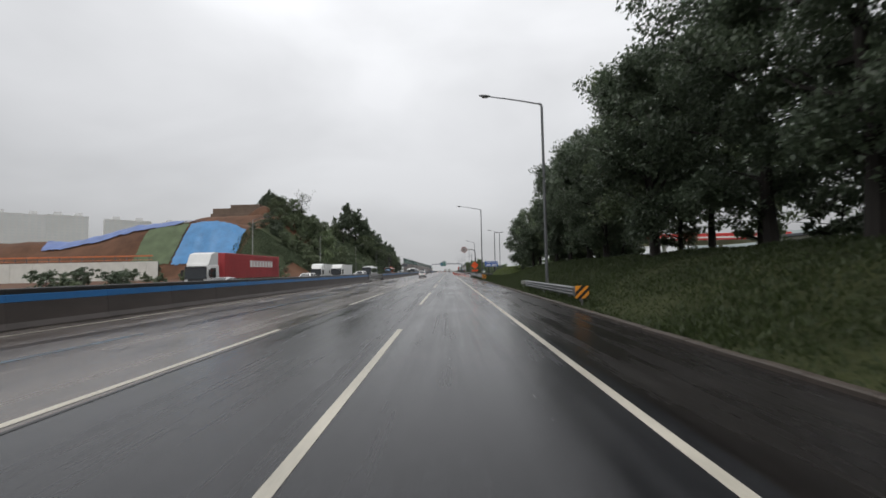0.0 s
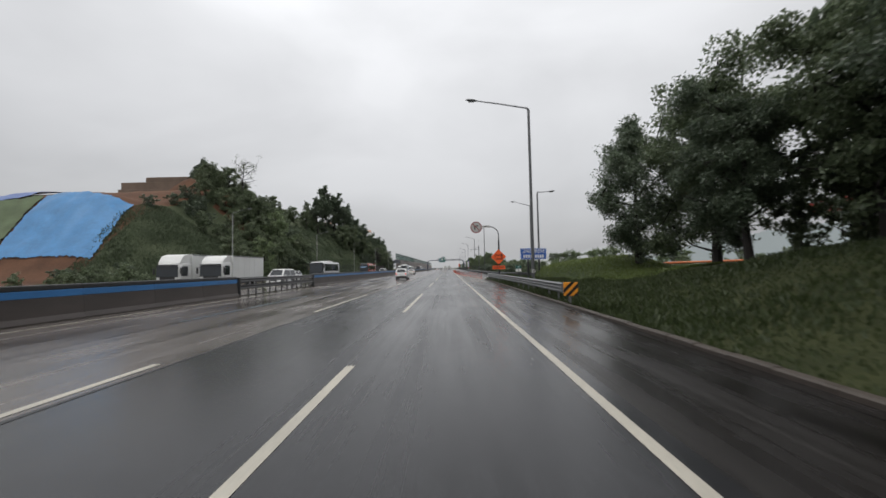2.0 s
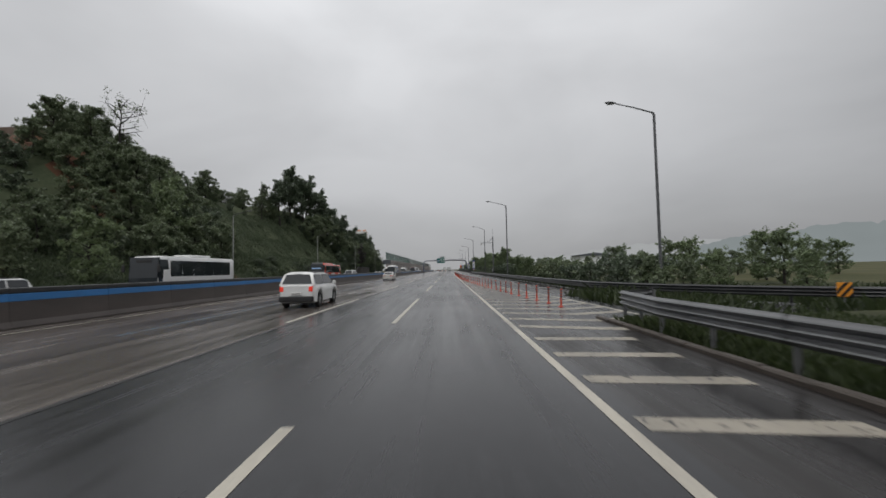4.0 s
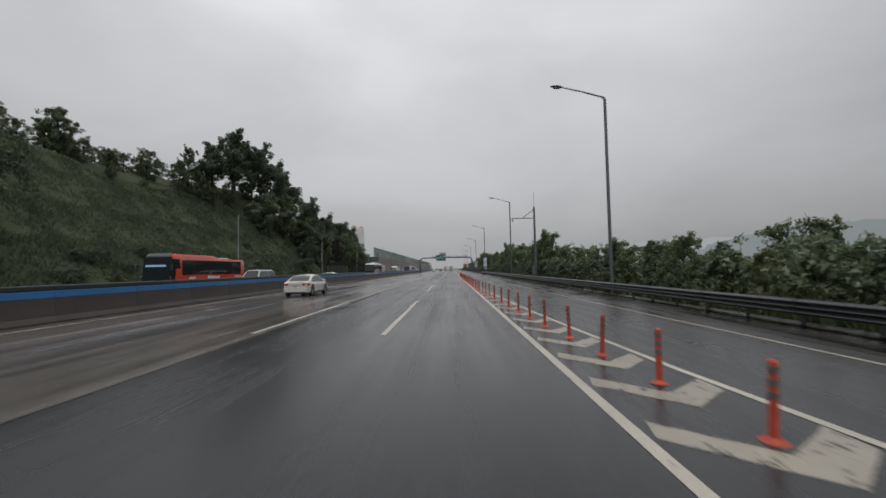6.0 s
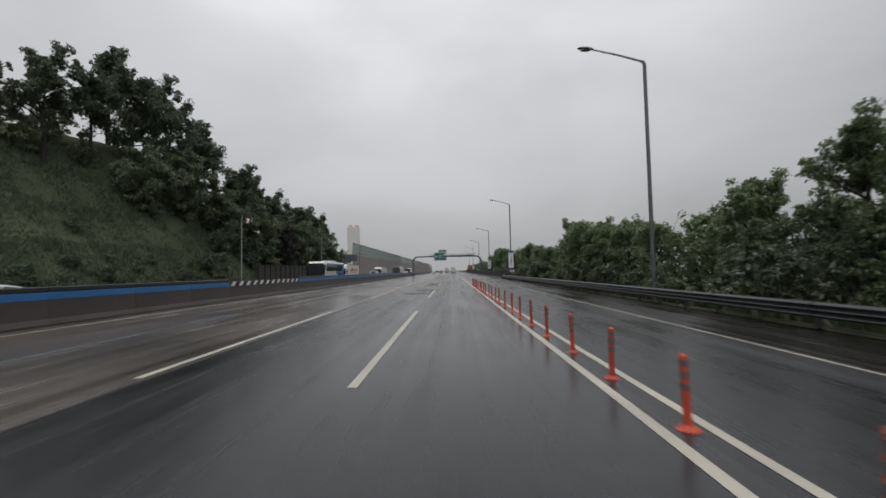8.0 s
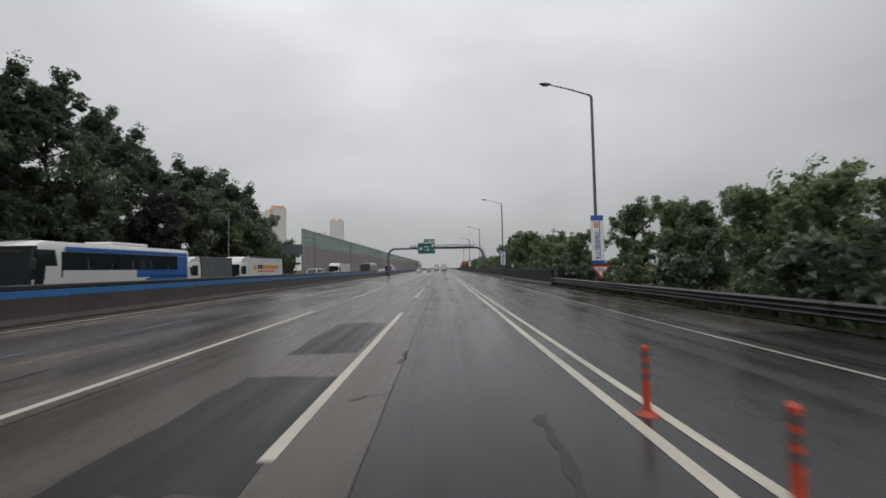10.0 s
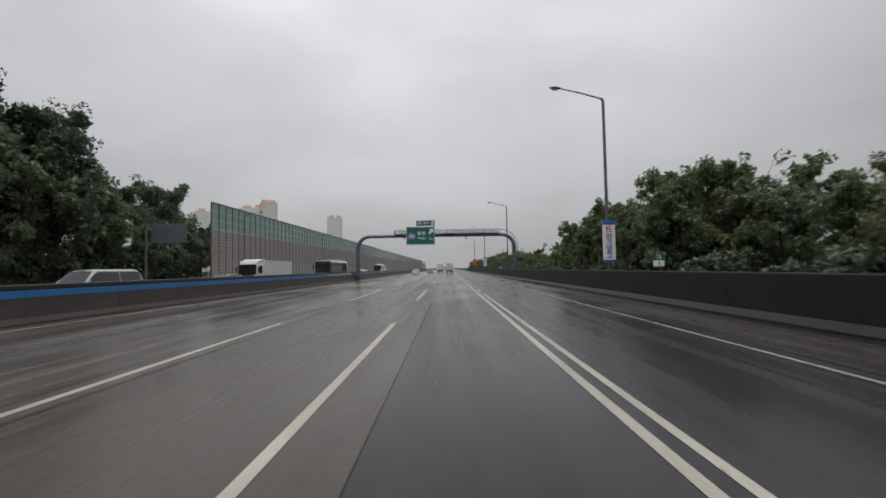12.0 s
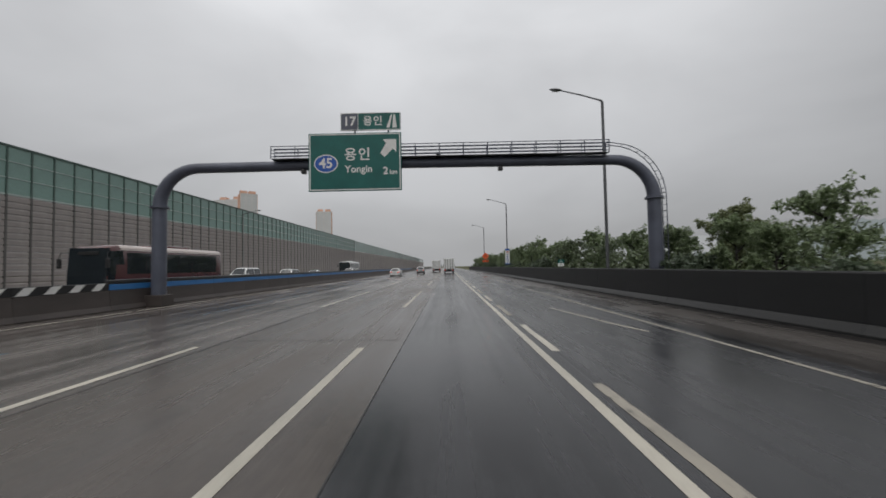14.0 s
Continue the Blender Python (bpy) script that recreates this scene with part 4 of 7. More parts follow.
lamp_near = street_lamp(12.6, 3.5)
lamp_near.matrix_basis = pose(6.12, 26.3, bank_right(6.12, 26.3))
lamp_a = street_lamp(12.2, 3.5)
lamp_a.matrix_basis = pose(5.52, 71.1, bank_right(5.52, 71.1))
tag = thing("pole_tag", "small pale plate strapped to the lamp post", "plate", at=(5.52, 71.1, 1.25))
part("plate", Geo().rbox(-0.11, -0.125, 0, 0.11, -0.105, 0.2, 0.005), "white", tag)
bars(tag, [(-0.08, 0.04, 0.08, 0.08), (-0.08, 0.11, 0.08, 0.16)], "black", -0.131)
lamp_b = street_lamp(11.9, 2.6, rise=0.72)
lamp_b.matrix_basis = pose(14.0, 114, 0)
for x_, y_ in ((9.6, 154), (9.5, 194), (9.4, 241.7), (9.6, 283.2), (9.95, 328), (9.95, 371), (9.95, 414)):
    copy_thing(lamp_b, pose(x_, y_, 0) @ Matrix.Diagonal((1, 1, 1.04 if y_ == 241.7 else 1.0, 1)))
lamp_c = street_lamp(9.2, 1.25, 1, 0.06, label="grey street lamp with its arm over the slip road")
lamp_c.matrix_basis = pose(9.75, 88.6, bank_right(9.75, 88.6) - 0.05)
lamp_d = street_lamp(11.2, 2.4, 1, label="pale grey street lamp beside the opposite carriageway", paint="pole_pale", r=0.085)
lamp_d.matrix_basis = pose(-34.8, 71.4, 0)
for y_ in (24.6, 110.0, 153.0, 196.4, 241.0, 283.0, 328.5, 372.5):
    copy_thing(lamp_d, pose(-34.8, y_, 0))

# ---- camera mast ----
mast = thing("camera_mast", "grey steel mast with a bracket carrying a traffic camera", "mast", at=(9.75, 176.7, 0))
part("pole", Geo().tube([(0, 0, 0), (0, 0, 8.6)], 0.15, 0.10, 12), "pole", mast, smooth=True)
part("lightning_rod", Geo().tube([(0, 0, 8.5), (0, 0, 10.3)], 0.02, 0.012, 6), "pole", mast)
part("arm", Geo().tube([(0, 0, 7.3), (-2.6, 0, 7.3)], 0.05, 0.045, 8), "pole", mast)
part("brace", Geo().tube([(-0.05, 0, 8.3), (-1.3, 0, 7.36)], 0.035, n=8), "pole", mast)
cam_g = Geo().tube([(-2.5, 0, 7.3), (-2.5, 0, 7.12), (-2.5, 0, 7.08)], 0.05, n=8)
part("camera_dome", Geo().tube([(-2.5, 0, 7.10), (-2.5, 0, 6.98), (-2.5, 0, 6.85)], 0.14, 0.05, 12), "white", mast)
part("camera_bracket", cam_g, "pole", mast)
part("cabinet", Geo().rbox(-0.35, -0.35, 0.9, -0.13, 0.15, 1.75, 0.02), "galv", mast, "grey steel control cabinet")

# ---- road signs on the near side ----



def lettered(parent, body, size, material, x, z, y=-0.008, bold=0.0, spacing=1.0, sx=1.0):
    me = text_mesh("lettering", body, size, material, 0.003, bold, spacing)
    ob = part("lettering", me, material, parent)
    ob.location = (x, y, z)
    ob.scale = (sx, 1, 1)
    return ob


blue = thing("guide_sign", "blue highway information sign with white lettering on two dark posts", "road sign", at=(8.75, 86.6, 0.22), turn=13)
blue.scale = (0.92, 0.9, 0.87)
panel = part("panel", Geo().rbox(-1.57, 0, 2.46, 1.57, 0.05, 3.78, 0.02), "sign_blue", blue)
for x0, z0, x1, z1 in ((-1.54, 3.71, 1.54, 3.74), (-1.54, 2.50, 1.54, 2.53), (-1.54, 2.53, -1.51, 3.71), (1.51, 2.53, 1.54, 3.71)):
    part("white_border", Geo().box(x0, -0.006, z0, x1, -0.002, z1), "white", panel)
lettered(panel, "고속도로안내", 0.50, "white", 0, 3.41, bold=0.006, spacing=0.95)
for k in range(9):
    if k == 4:
        continue
    bars(panel, [(-1.22 + 0.28 * k, 2.66, -1.03 + 0.28 * k, 3.02)], "white")
bars(panel, [(-0.10, 2.81, 0.07, 2.87)], "white")
for x_ in (-0.62, 0.72):
    part("post", Geo().tube([(x_, 0.14, 0.2), (x_, 0.14, 3.7)], 0.11, n=10), "rail_dark", blue)
    part("clamp", Geo().box(x_ - 0.13, 0.05, 2.9, x_ + 0.13, 0.27, 2.98), "rail_dark", blue)

arch = thing("no_turn_sign", "round no-right-turn sign hung from a dark bent pole", "road sign", at=(5.72, 91.0, 0.40))
part("pole", Geo().tube([(0, 0, -0.45), (0, 0, 4.3)], 0.10, n=12), "rail_dark", arch, smooth=True)
arc = [(0, 0, 4.25)] + [(-0.95 + 0.95 * math.cos(a), 0, 4.9 + 0.95 * math.sin(a)) for a in [radians(6 * k) for k in range(0, 16)]] + [(-1.9, 0, 5.85)]
part("bent_arm", Geo().tube(arc, 0.055, n=10), "rail_dark", arch, smooth=True)


def disc(r, y0, y1, cx=0, cz=0, n=36, r_in=None):
    if r_in is None:
        return Geo().slab([(cx + r * math.cos(2 * math.pi * k / n), cz + r * math.sin(2 * math.pi * k / n)) for k in range(n)], "y", y0, y1)
    g = Geo()
    for k in range(n):
        a = 2 * math.pi * k / n
        g.v += [(cx + q * math.cos(a), yy, cz + q * math.sin(a)) for q in (r, r_in) for yy in (y0, y1)]
    for k in range(n):
        i, j = 4 * k, 4 * ((k + 1) % n)
        g.f += [(i, j, j + 2, i + 2), (i + 1, i + 3, j + 3, j + 1), (i, i + 1, j + 1, j), (i + 2, j + 2, j + 3, i + 3)]
    return g


rs = part("round_plate", disc(0.66, -0.02, 0.02, -2.52, 5.82), "sign_grey", arch)
part("red_ring", disc(0.66, -0.028, -0.021, -2.52, 5.82, r_in=0.55), "sign_maroon", rs)
part("turn_arrow", Geo().slab([(-2.74, 5.55), (-2.62, 5.55), (-2.62, 5.86), (-2.44, 5.94), (-2.48, 5.84), (-2.24, 6.02), (-2.50, 6.14), (-2.46, 6.05), (-2.74, 5.94)], "y", -0.028, -0.021), "black", rs)
part("red_slash", Geo().slab([(-2.90, 6.14), (-2.84, 6.20), (-2.14, 5.50), (-2.20, 5.44)], "y", -0.034, -0.029), "sign_maroon", rs)
pl = part("name_plate", Geo().rbox(-1.88, -0.10, 5.74, -0.98, -0.07, 6.02, 0.01), "white", arch)
bars(pl, [(-1.80 + 0.16 * k, 5.81, -1.69 + 0.16 * k, 5.95) for k in range(5)], "black", -0.108)


def works_sign(x, y, z, words):
    t = thing("roadworks_sign", "bright orange diamond roadworks sign with a lower plate", "road sign", "roadworks signs", at=(x, y, z))
    d = part("diamond_plate", Geo().slab([(-0.88, 0), (0, -0.88), (0.88, 0), (0, 0.88)], "y", -0.015, 0.015), "orange", t)
    d.location = (0, 0, 2.83)
    lettered(d, "공사중", 0.36, "black", 0, 0.17, -0.02, 0.004, 0.95)
    lettered(d, words, 0.33, "black", 0, -0.2, -0.02, 0.004, 0.95)
    pp = part("lower_plate", Geo().rbox(-0.72, -0.015, 1.40, 0.72, 0.015, 1.82, 0.01), "orange", t)
    lettered(pp, "교통우회", 0.33, "black", 0, 1.60, -0.02, 0.004, 1.0)
    part("post", Geo().tube([(0.05, 0.06, 0.0), (0.05, 0.06, 2.6)], 0.03, n=8), "rail_dark", t)
    return t


ws_near = works_sign(5.3, 87.95, 0.12, "1.5km앞")
ws_near.scale = (0.92, 0.92, 0.92)
works_sign(9.35, 404, 1.2, "1.5km앞")


def km_post(x, y, z, top, low):
    t = thing("kilometre_post", "small green and white kilometre plate on a thin post", "kilometre sign", "kilometre posts", at=(x, y, z))
    a = part("green_plate", Geo().rbox(-0.28, -0.012, 0.95, 0.28, 0.012, 1.24, 0.01), "sign_green", t)
    lettered(a, top, 0.26, "white", 0, 1.095, -0.016)
    b = part("white_plate", Geo().rbox(-0.28, -0.012, 0.64, 0.28, 0.012, 0.94, 0.01), "white", t)
    lettered(b, low, 0.28, "black", 0, 0.79, -0.016)
    part("post", Geo().tube([(0, 0.04, -z - 0.05), (0, 0.04, 1.2)], 0.03, n=8), "galv_dark", t)
    return t


km_post(7.05, 86.0, 0.50, "55", "2")
km_post(10.5, 279.0, 0.94, "55", "4")
km_post(10.2, 339.5, 0.85, "55", "5")
mk = thing("reflector_marker", "small white reflector box on a short post in the grass", "marker", at=(5.95, 33.0, bank_right(5.95, 33)))
part("box", Geo().rbox(-0.13, -0.03, 0.40, 0.13, 0.03, 0.56, 0.01), "white", mk)
part("post", Geo().tube([(0, 0, 0), (0, 0, 0.42)], 0.025, n=8), "galv", mk)


def banner(x, y, z, first, rest):
    t = thing("pole_banner", "upright white banner with vertical blue lettering on a lamp post", "banner", "lamp post banners", at=(x, y, z))
    b = part("cloth", Geo().rbox(-0.38, -0.008, 0.0, 0.38, 0.008, 2.55, 0.006), "white", t)
    part("blue_top", Geo().box(-0.375, -0.013, 2.27, 0.375, -0.009, 2.545), "sign_blue", b)
    part("blue_foot", Geo().box(-0.375, -0.013, 0.005, 0.375, -0.009, 0.16), "sign_blue", b)
    lettered(b, first, 0.50, "red", 0, 1.98, -0.012, 0.008)
    for k, ch in enumerate(rest):
        lettered(b, ch, 0.44, "sign_blue", 0, 1.53 - 0.385 * k, -0.012, 0.006)
    for zz in (0.1, 2.45):
        part("strap", Geo().box(-0.1, 0.008, zz, 0.1, 0.16, zz + 0.05), "galv", t)
    return t


banner(9.4, 241.52, 1.77, "비", "상등켜고").scale = (1.03, 1.0, 1.17)
banner(9.6, 283.02, 1.85, "트", "렁크열고")
banner(9.95, 370.8, 1.85, "비", "상등켜고")
tri = thing("warning_triangle_sign", "small white triangular sign with a red rim pointing down", "road sign", at=(9.5, 241.4, 0.80))
tri.scale = (1.35, 1.0, 1.35)
part("plate", Geo().slab([(-0.42, 0.62), (0.42, 0.62), (0, 0.0)], "y", 0.0, 0.02), "red", tri)
part("white_face", Geo().slab([(-0.30, 0.55), (0.30, 0.55), (0, 0.12)], "y", -0.006, -0.001), "white", tri)
part("post", Geo().tube([(0, 0.05, -0.62), (0, 0.05, 0.5)], 0.03, n=8), "galv_dark", tri)
lettered(tri, "양보", 0.20, "black", 0, 0.40, -0.008, 0.004)

# ---- overhead gantry ----
GY = 322.5
gan = thing("sign_gantry", "blue-grey steel sign gantry spanning the carriageway with a railed walkway", "gantry", at=(0, GY, 0))
XL, XR, ZB, RAD = -14.15, 10.2, 6.76, 1.9


def leg_path(x, s):
    return [(x, 0, 0), (x, 0, ZB - RAD)] + [(x + s * (RAD - RAD * math.cos(a)), 0, ZB - RAD + RAD * math.sin(a)) for a in [radians(10 * k) for k in range(1, 9)]] + [(x + s * RAD, 0, ZB)]


for nm, x_, s_ in (("left_leg", XL, 1), ("right_leg", XR, -1)):
    leg = part(nm, Geo().tube(leg_path(x_, s_), 0.33, 0.25, 20), "gantry", gan, smooth=True)
    part("flange", Geo().tube([(x_, 0, ZB - RAD - 0.06), (x_, 0, ZB - RAD + 0.04)], 0.43, n=20), "gantry", leg)
    part("foot", Geo().rbox(x_ - 0.45, -0.45, 0, x_ + 0.45, 0.45, 0.06 if s_ < 0 else 0.55, 0.03), "concrete", leg, "concrete foot")
part("beam", Geo().tube([(XL + RAD - 0.05, 0, ZB), (-2, 0, ZB + 0.05), (XR - RAD + 0.05, 0, ZB)], 0.25, 0.25, 16), "gantry", gan, smooth=True)
walk_g = part("walkway", Geo().box(-8.4, -0.52, ZB + 0.255, 7.9, -0.06, ZB + 0.275), "galv", gan)
for zz in (0.36, 0.52, 0.69, 0.86):
    part("hand_rail", Geo().tube([(-8.4, -0.52, ZB + zz), (7.9, -0.52, ZB + zz)], 0.02, n=6), "gantry", walk_g)
    part("hand_rail", Geo().tube([(-8.4, -0.08, ZB + zz), (7.9, -0.08, ZB + zz)], 0.02, n=6), "gantry", walk_g)
for k in range(15):
    xx = -8.4 + 1.164 * k
    part("rail_post", Geo().tube([(xx, -0.52, ZB + 0.27), (xx, -0.52, ZB + 0.87)], 0.024, n=6), "gantry", walk_g)
    part("rail_post", Geo().tube([(xx, -0.08, ZB + 0.27), (xx, -0.08, ZB + 0.87)], 0.024, n=6), "gantry", walk_g)
for x_, z_ in ((-6.9, -0.33), (-0.3, 0.33), (2.7, -0.36)):
    det = part("detector", Geo().rbox(x_ - 0.11, -0.34, ZB + z_ - 0.10, x_ + 0.11, -0.08, ZB + z_ + 0.10, 0.03), "plastic", gan, "small dark detector box")
    part("bracket", Geo().tube([(x_, -0.1, ZB + z_), (x_, 0.0, ZB)], 0.025, n=6), "gantry", det)
path_out = [(XR + 0.5, 0, 1.4), (XR + 0.5, 0, ZB - RAD + 0.2)] + [(XR - RAD + (RAD + 0.5) * math.cos(a), 0, ZB - RAD + (RAD + 0.75) * math.sin(a)) for a in [radians(10 * k) for k in range(1, 9)]] + [(7.9, 0, ZB + 0.84)]
ladder = part("ladder", Geo().tube([(x, -0.2, z) for x, _, z in path_out], 0.022, n=6), "gantry", gan)
part("side_rail", Geo().tube([(x, 0.2, z) for x, _, z in path_out], 0.022, n=6), "gantry", ladder)
for k in range(22):
    zz = 1.5 + 0.3 * k
    if zz < ZB - RAD + 0.3:
        part("rung", Geo().tube([(XR + 0.5, -0.2, zz), (XR + 0.5, 0.2, zz)], 0.014, n=6), "gantry", ladder)
        if k % 3 == 0:
            part("ladder_bracket", Geo().tube([(XR + 0.3, 0, zz), (XR + 0.5, -0.18, zz)], 0.014, n=6), "gantry", ladder)
for k in range(9):
    x, _, z = path_out[2 + k] if k < 8 else path_out[-1]
    part("rung", Geo().tube([(x, -0.2, z), (x, 0.2, z)], 0.014, n=6), "gantry", ladder)

gs = thing("direction_sign", "large green direction sign with white lettering and arrow", "road sign", at=(-4.27, GY - 0.75, -0.07))
gp = part("panel", Geo().rbox(-2.22, -0.03, 5.40, 2.22, 0.03, 8.20, 0.04), "sign_green", gs)
for x0, z0, x1, z1 in ((-2.17, 8.10, 2.17, 8.15), (-2.17, 5.45, 2.17, 5.50), (-2.17, 5.50, -2.12, 8.10), (2.12, 5.50, 2.17, 8.10)):
    part("white_border", Geo().box(x0, -0.038, z0, x1, -0.032, z1), "white", gp)


def oval(cx, cz, a, b, y0, y1, n=40):
    return Geo().slab([(cx + a * math.cos(2 * math.pi * k / n), cz + b * math.sin(2 * math.pi * k / n)) for k in range(n)], "y", y0, y1)


part("oval_rim", oval(-1.38, 6.73, 0.57, 0.44, -0.038, -0.032), "white", gp)
part("oval_face", oval(-1.38, 6.73, 0.52, 0.39, -0.044, -0.039), "sign_blue", gp)
lettered(gp, "45", 0.66, "white", -1.38, 6.73, -0.049, 0.014)
lettered(gp, "용인", 0.66, "white", 0.12, 7.12, -0.036, 0.010, 1.15)
lettered(gp, "Yongin", 0.47, "white", 0.18, 6.44, -0.036, 0.008)
lettered(gp, "2", 0.50, "white", 1.46, 6.33, -0.036, 0.010)
lettered(gp, "km", 0.30, "white", 1.83, 6.28, -0.036, 0.006)
part("arrow", Geo().slab([(1.22, 7.20), (1.42, 7.00), (1.82, 7.40), (1.98, 7.22), (1.98, 7.85), (1.34, 7.85), (1.50, 7.68)], "y", -0.038, -0.032), "white", gp)
for x_ in (-1.4, 0, 1.4):
    part("bracket", Geo().box(x_ - 0.05, 0.03, 6.6, x_ + 0.05, 0.62, 7.5), "gantry", gs)
ex = part("exit_panel", Geo().rbox(-0.68, -0.03, 8.30, 2.20, 0.03, 9.16, 0.03), "sign_green", gs)
part("exit_number_field", Geo().box(-0.63, -0.038, 8.35, 0.15, -0.032, 9.11), "gantry", ex)
for x0, z0, x1, z1 in ((-0.66, 9.12, 2.18, 9.15), (-0.66, 8.31, 2.18, 8.34), (-0.66, 8.34, -0.635, 9.12), (2.155, 8.34, 2.18, 9.12), (0.155, 8.34, 0.18, 9.12)):
    part("white_border", Geo().box(x0, -0.044, z0, x1, -0.039, z1), "white", ex)
lettered(ex, "17", 0.62, "white", -0.24, 8.73, -0.044, 0.014)
lettered(ex, "용인", 0.50, "white", 0.87, 8.73, -0.036, 0.008, 1.1)
part("road_icon", Geo().slab([(1.52, 8.42), (1.68, 8.42), (1.80, 9.05), (1.74, 9.05)], "y", -0.038, -0.032), "white", ex)
part("road_icon", Geo().slab([(1.80, 8.42), (2.02, 8.42), (1.94, 9.05), (1.85, 9.05)], "y", -0.038, -0.032), "white", ex)
for x_ in (0.0, 1.6):
    part("bracket", Geo().box(x_ - 0.04, 0.03, 8.1, x_ + 0.04, 0.10, 8.6), "gantry", gs)
sb = thing("sign_board", "grey back of a sign board on a roadside mast", "road sign", at=(-33.8, 306.0, 0))
part("panel", Geo().rbox(-1.0, -0.04, 5.2, 3.2, 0.04, 7.4, 0.03), "roof_dark", sb)
part("mast", Geo().tube([(-1.6, 0, 0), (-1.6, 0, 7.6)], 0.16, 0.13, 12), "pole", sb)
for zz in (5.6, 7.0):
    part("arm", Geo().tube([(-1.6, 0.1, zz), (3.1, 0.1, zz)], 0.06, n=8), "pole", sb)

low_wall = thing("retaining_wall", "dark brown rain-soaked retaining wall under the wood", "retaining wall", at=(-36.3, 250, 0))
for k in range(10):
    part("panel", Geo().rbox(-0.15, 2.5 * k + 0.02, 0, 0.12, 2.5 * k + 2.48, 3.3, 0.03), "wall_brown", low_wall)
    part("post", Geo().box(0.10, 2.5 * k - 0.08, 0, 0.22, 2.5 * k + 0.08, 3.4), "wall_dark", low_wall)
part("coping", Geo().rbox(-0.2, 0, 3.3, 0.25, 25, 3.42, 0.03), "wall_dark", low_wall)

# ---- noise wall ----
NX = -35.0
nw = tagged(new("noise_wall"), "tall noise wall of grey ribbed panels topped by green translucent panes", "noise wall", "", "structure")
grey_panel = Geo()
for k in range(16):
    z = 0.5 * k
    grey_panel.slab([(-0.05, z + 0.01), (0.03, z + 0.01), (0.075, z + 0.05), (0.075, z + 0.36), (0.03, z + 0.42), (0.03, z + 0.49), (-0.05, z + 0.49)], "y", 0.09, 1.91)
grey_mesh = grey_panel.mesh("grey_panel", "nw_grey")
post_mesh = Geo().rbox(-0.09, -0.09, 0, 0.11, 0.09, 8.05, 0.015).mesh("wall_post", "nw_post")
gpost_mesh = Geo().rbox(-0.08, -0.07, 8.05, 0.10, 0.07, 12.05, 0.015).mesh("pane_post", "nw_green_post")
pane_mesh = Geo()
for z0_, z1_ in ((8.16, 9.40), (9.46, 10.72), (10.78, 11.93)):
    pane_mesh.box(-0.02, 0.07, z0_, 0.02, 1.93, z1_)
pane_mesh = pane_mesh.mesh("green_pane", "nw_green")
cap_mesh = Geo().box(-0.08, 0.0, 11.93, 0.1, 2.0, 12.10).mesh("wall_cap", "nw_green_post")
mid_mesh = Geo().rbox(-0.05, 0.07, 9.39, 0.07, 1.93, 9.47, 0.01).rbox(-0.05, 0.07, 10.71, 0.07, 1.93, 10.79, 0.01).box(-0.06, 0.07, 8.02, 0.085, 1.93, 8.17).mesh("pane_rail", "nw_rail")
for k in range(70):
    y = 318.6 + 2.0 * k
    for nm, me in (("wall_post", post_mesh), ("grey_panel", grey_mesh), ("pane_post", gpost_mesh), ("green_pane", pane_mesh), ("pane_rail", mid_mesh), ("wall_cap", cap_mesh)):
        ob = part(nm, me, "nw_grey", nw)
        ob.location = (NX, y, 0)
rest = Geo().box(NX - 0.05, 458, 0, NX + 0.06, END, 8.0)
part("grey_panel_far", rest, "nw_grey", nw)
part("green_pane_far", Geo().box(NX - 0.03, 458, 8.1, NX + 0.03, END, 12.0), "nw_green", nw)
for k in range(90):
    part("wall_post", Geo().box(NX - 0.1, 458 + 4 * k, 0, NX + 0.13, 458.2 + 4 * k, 12.0), "nw_post", nw)


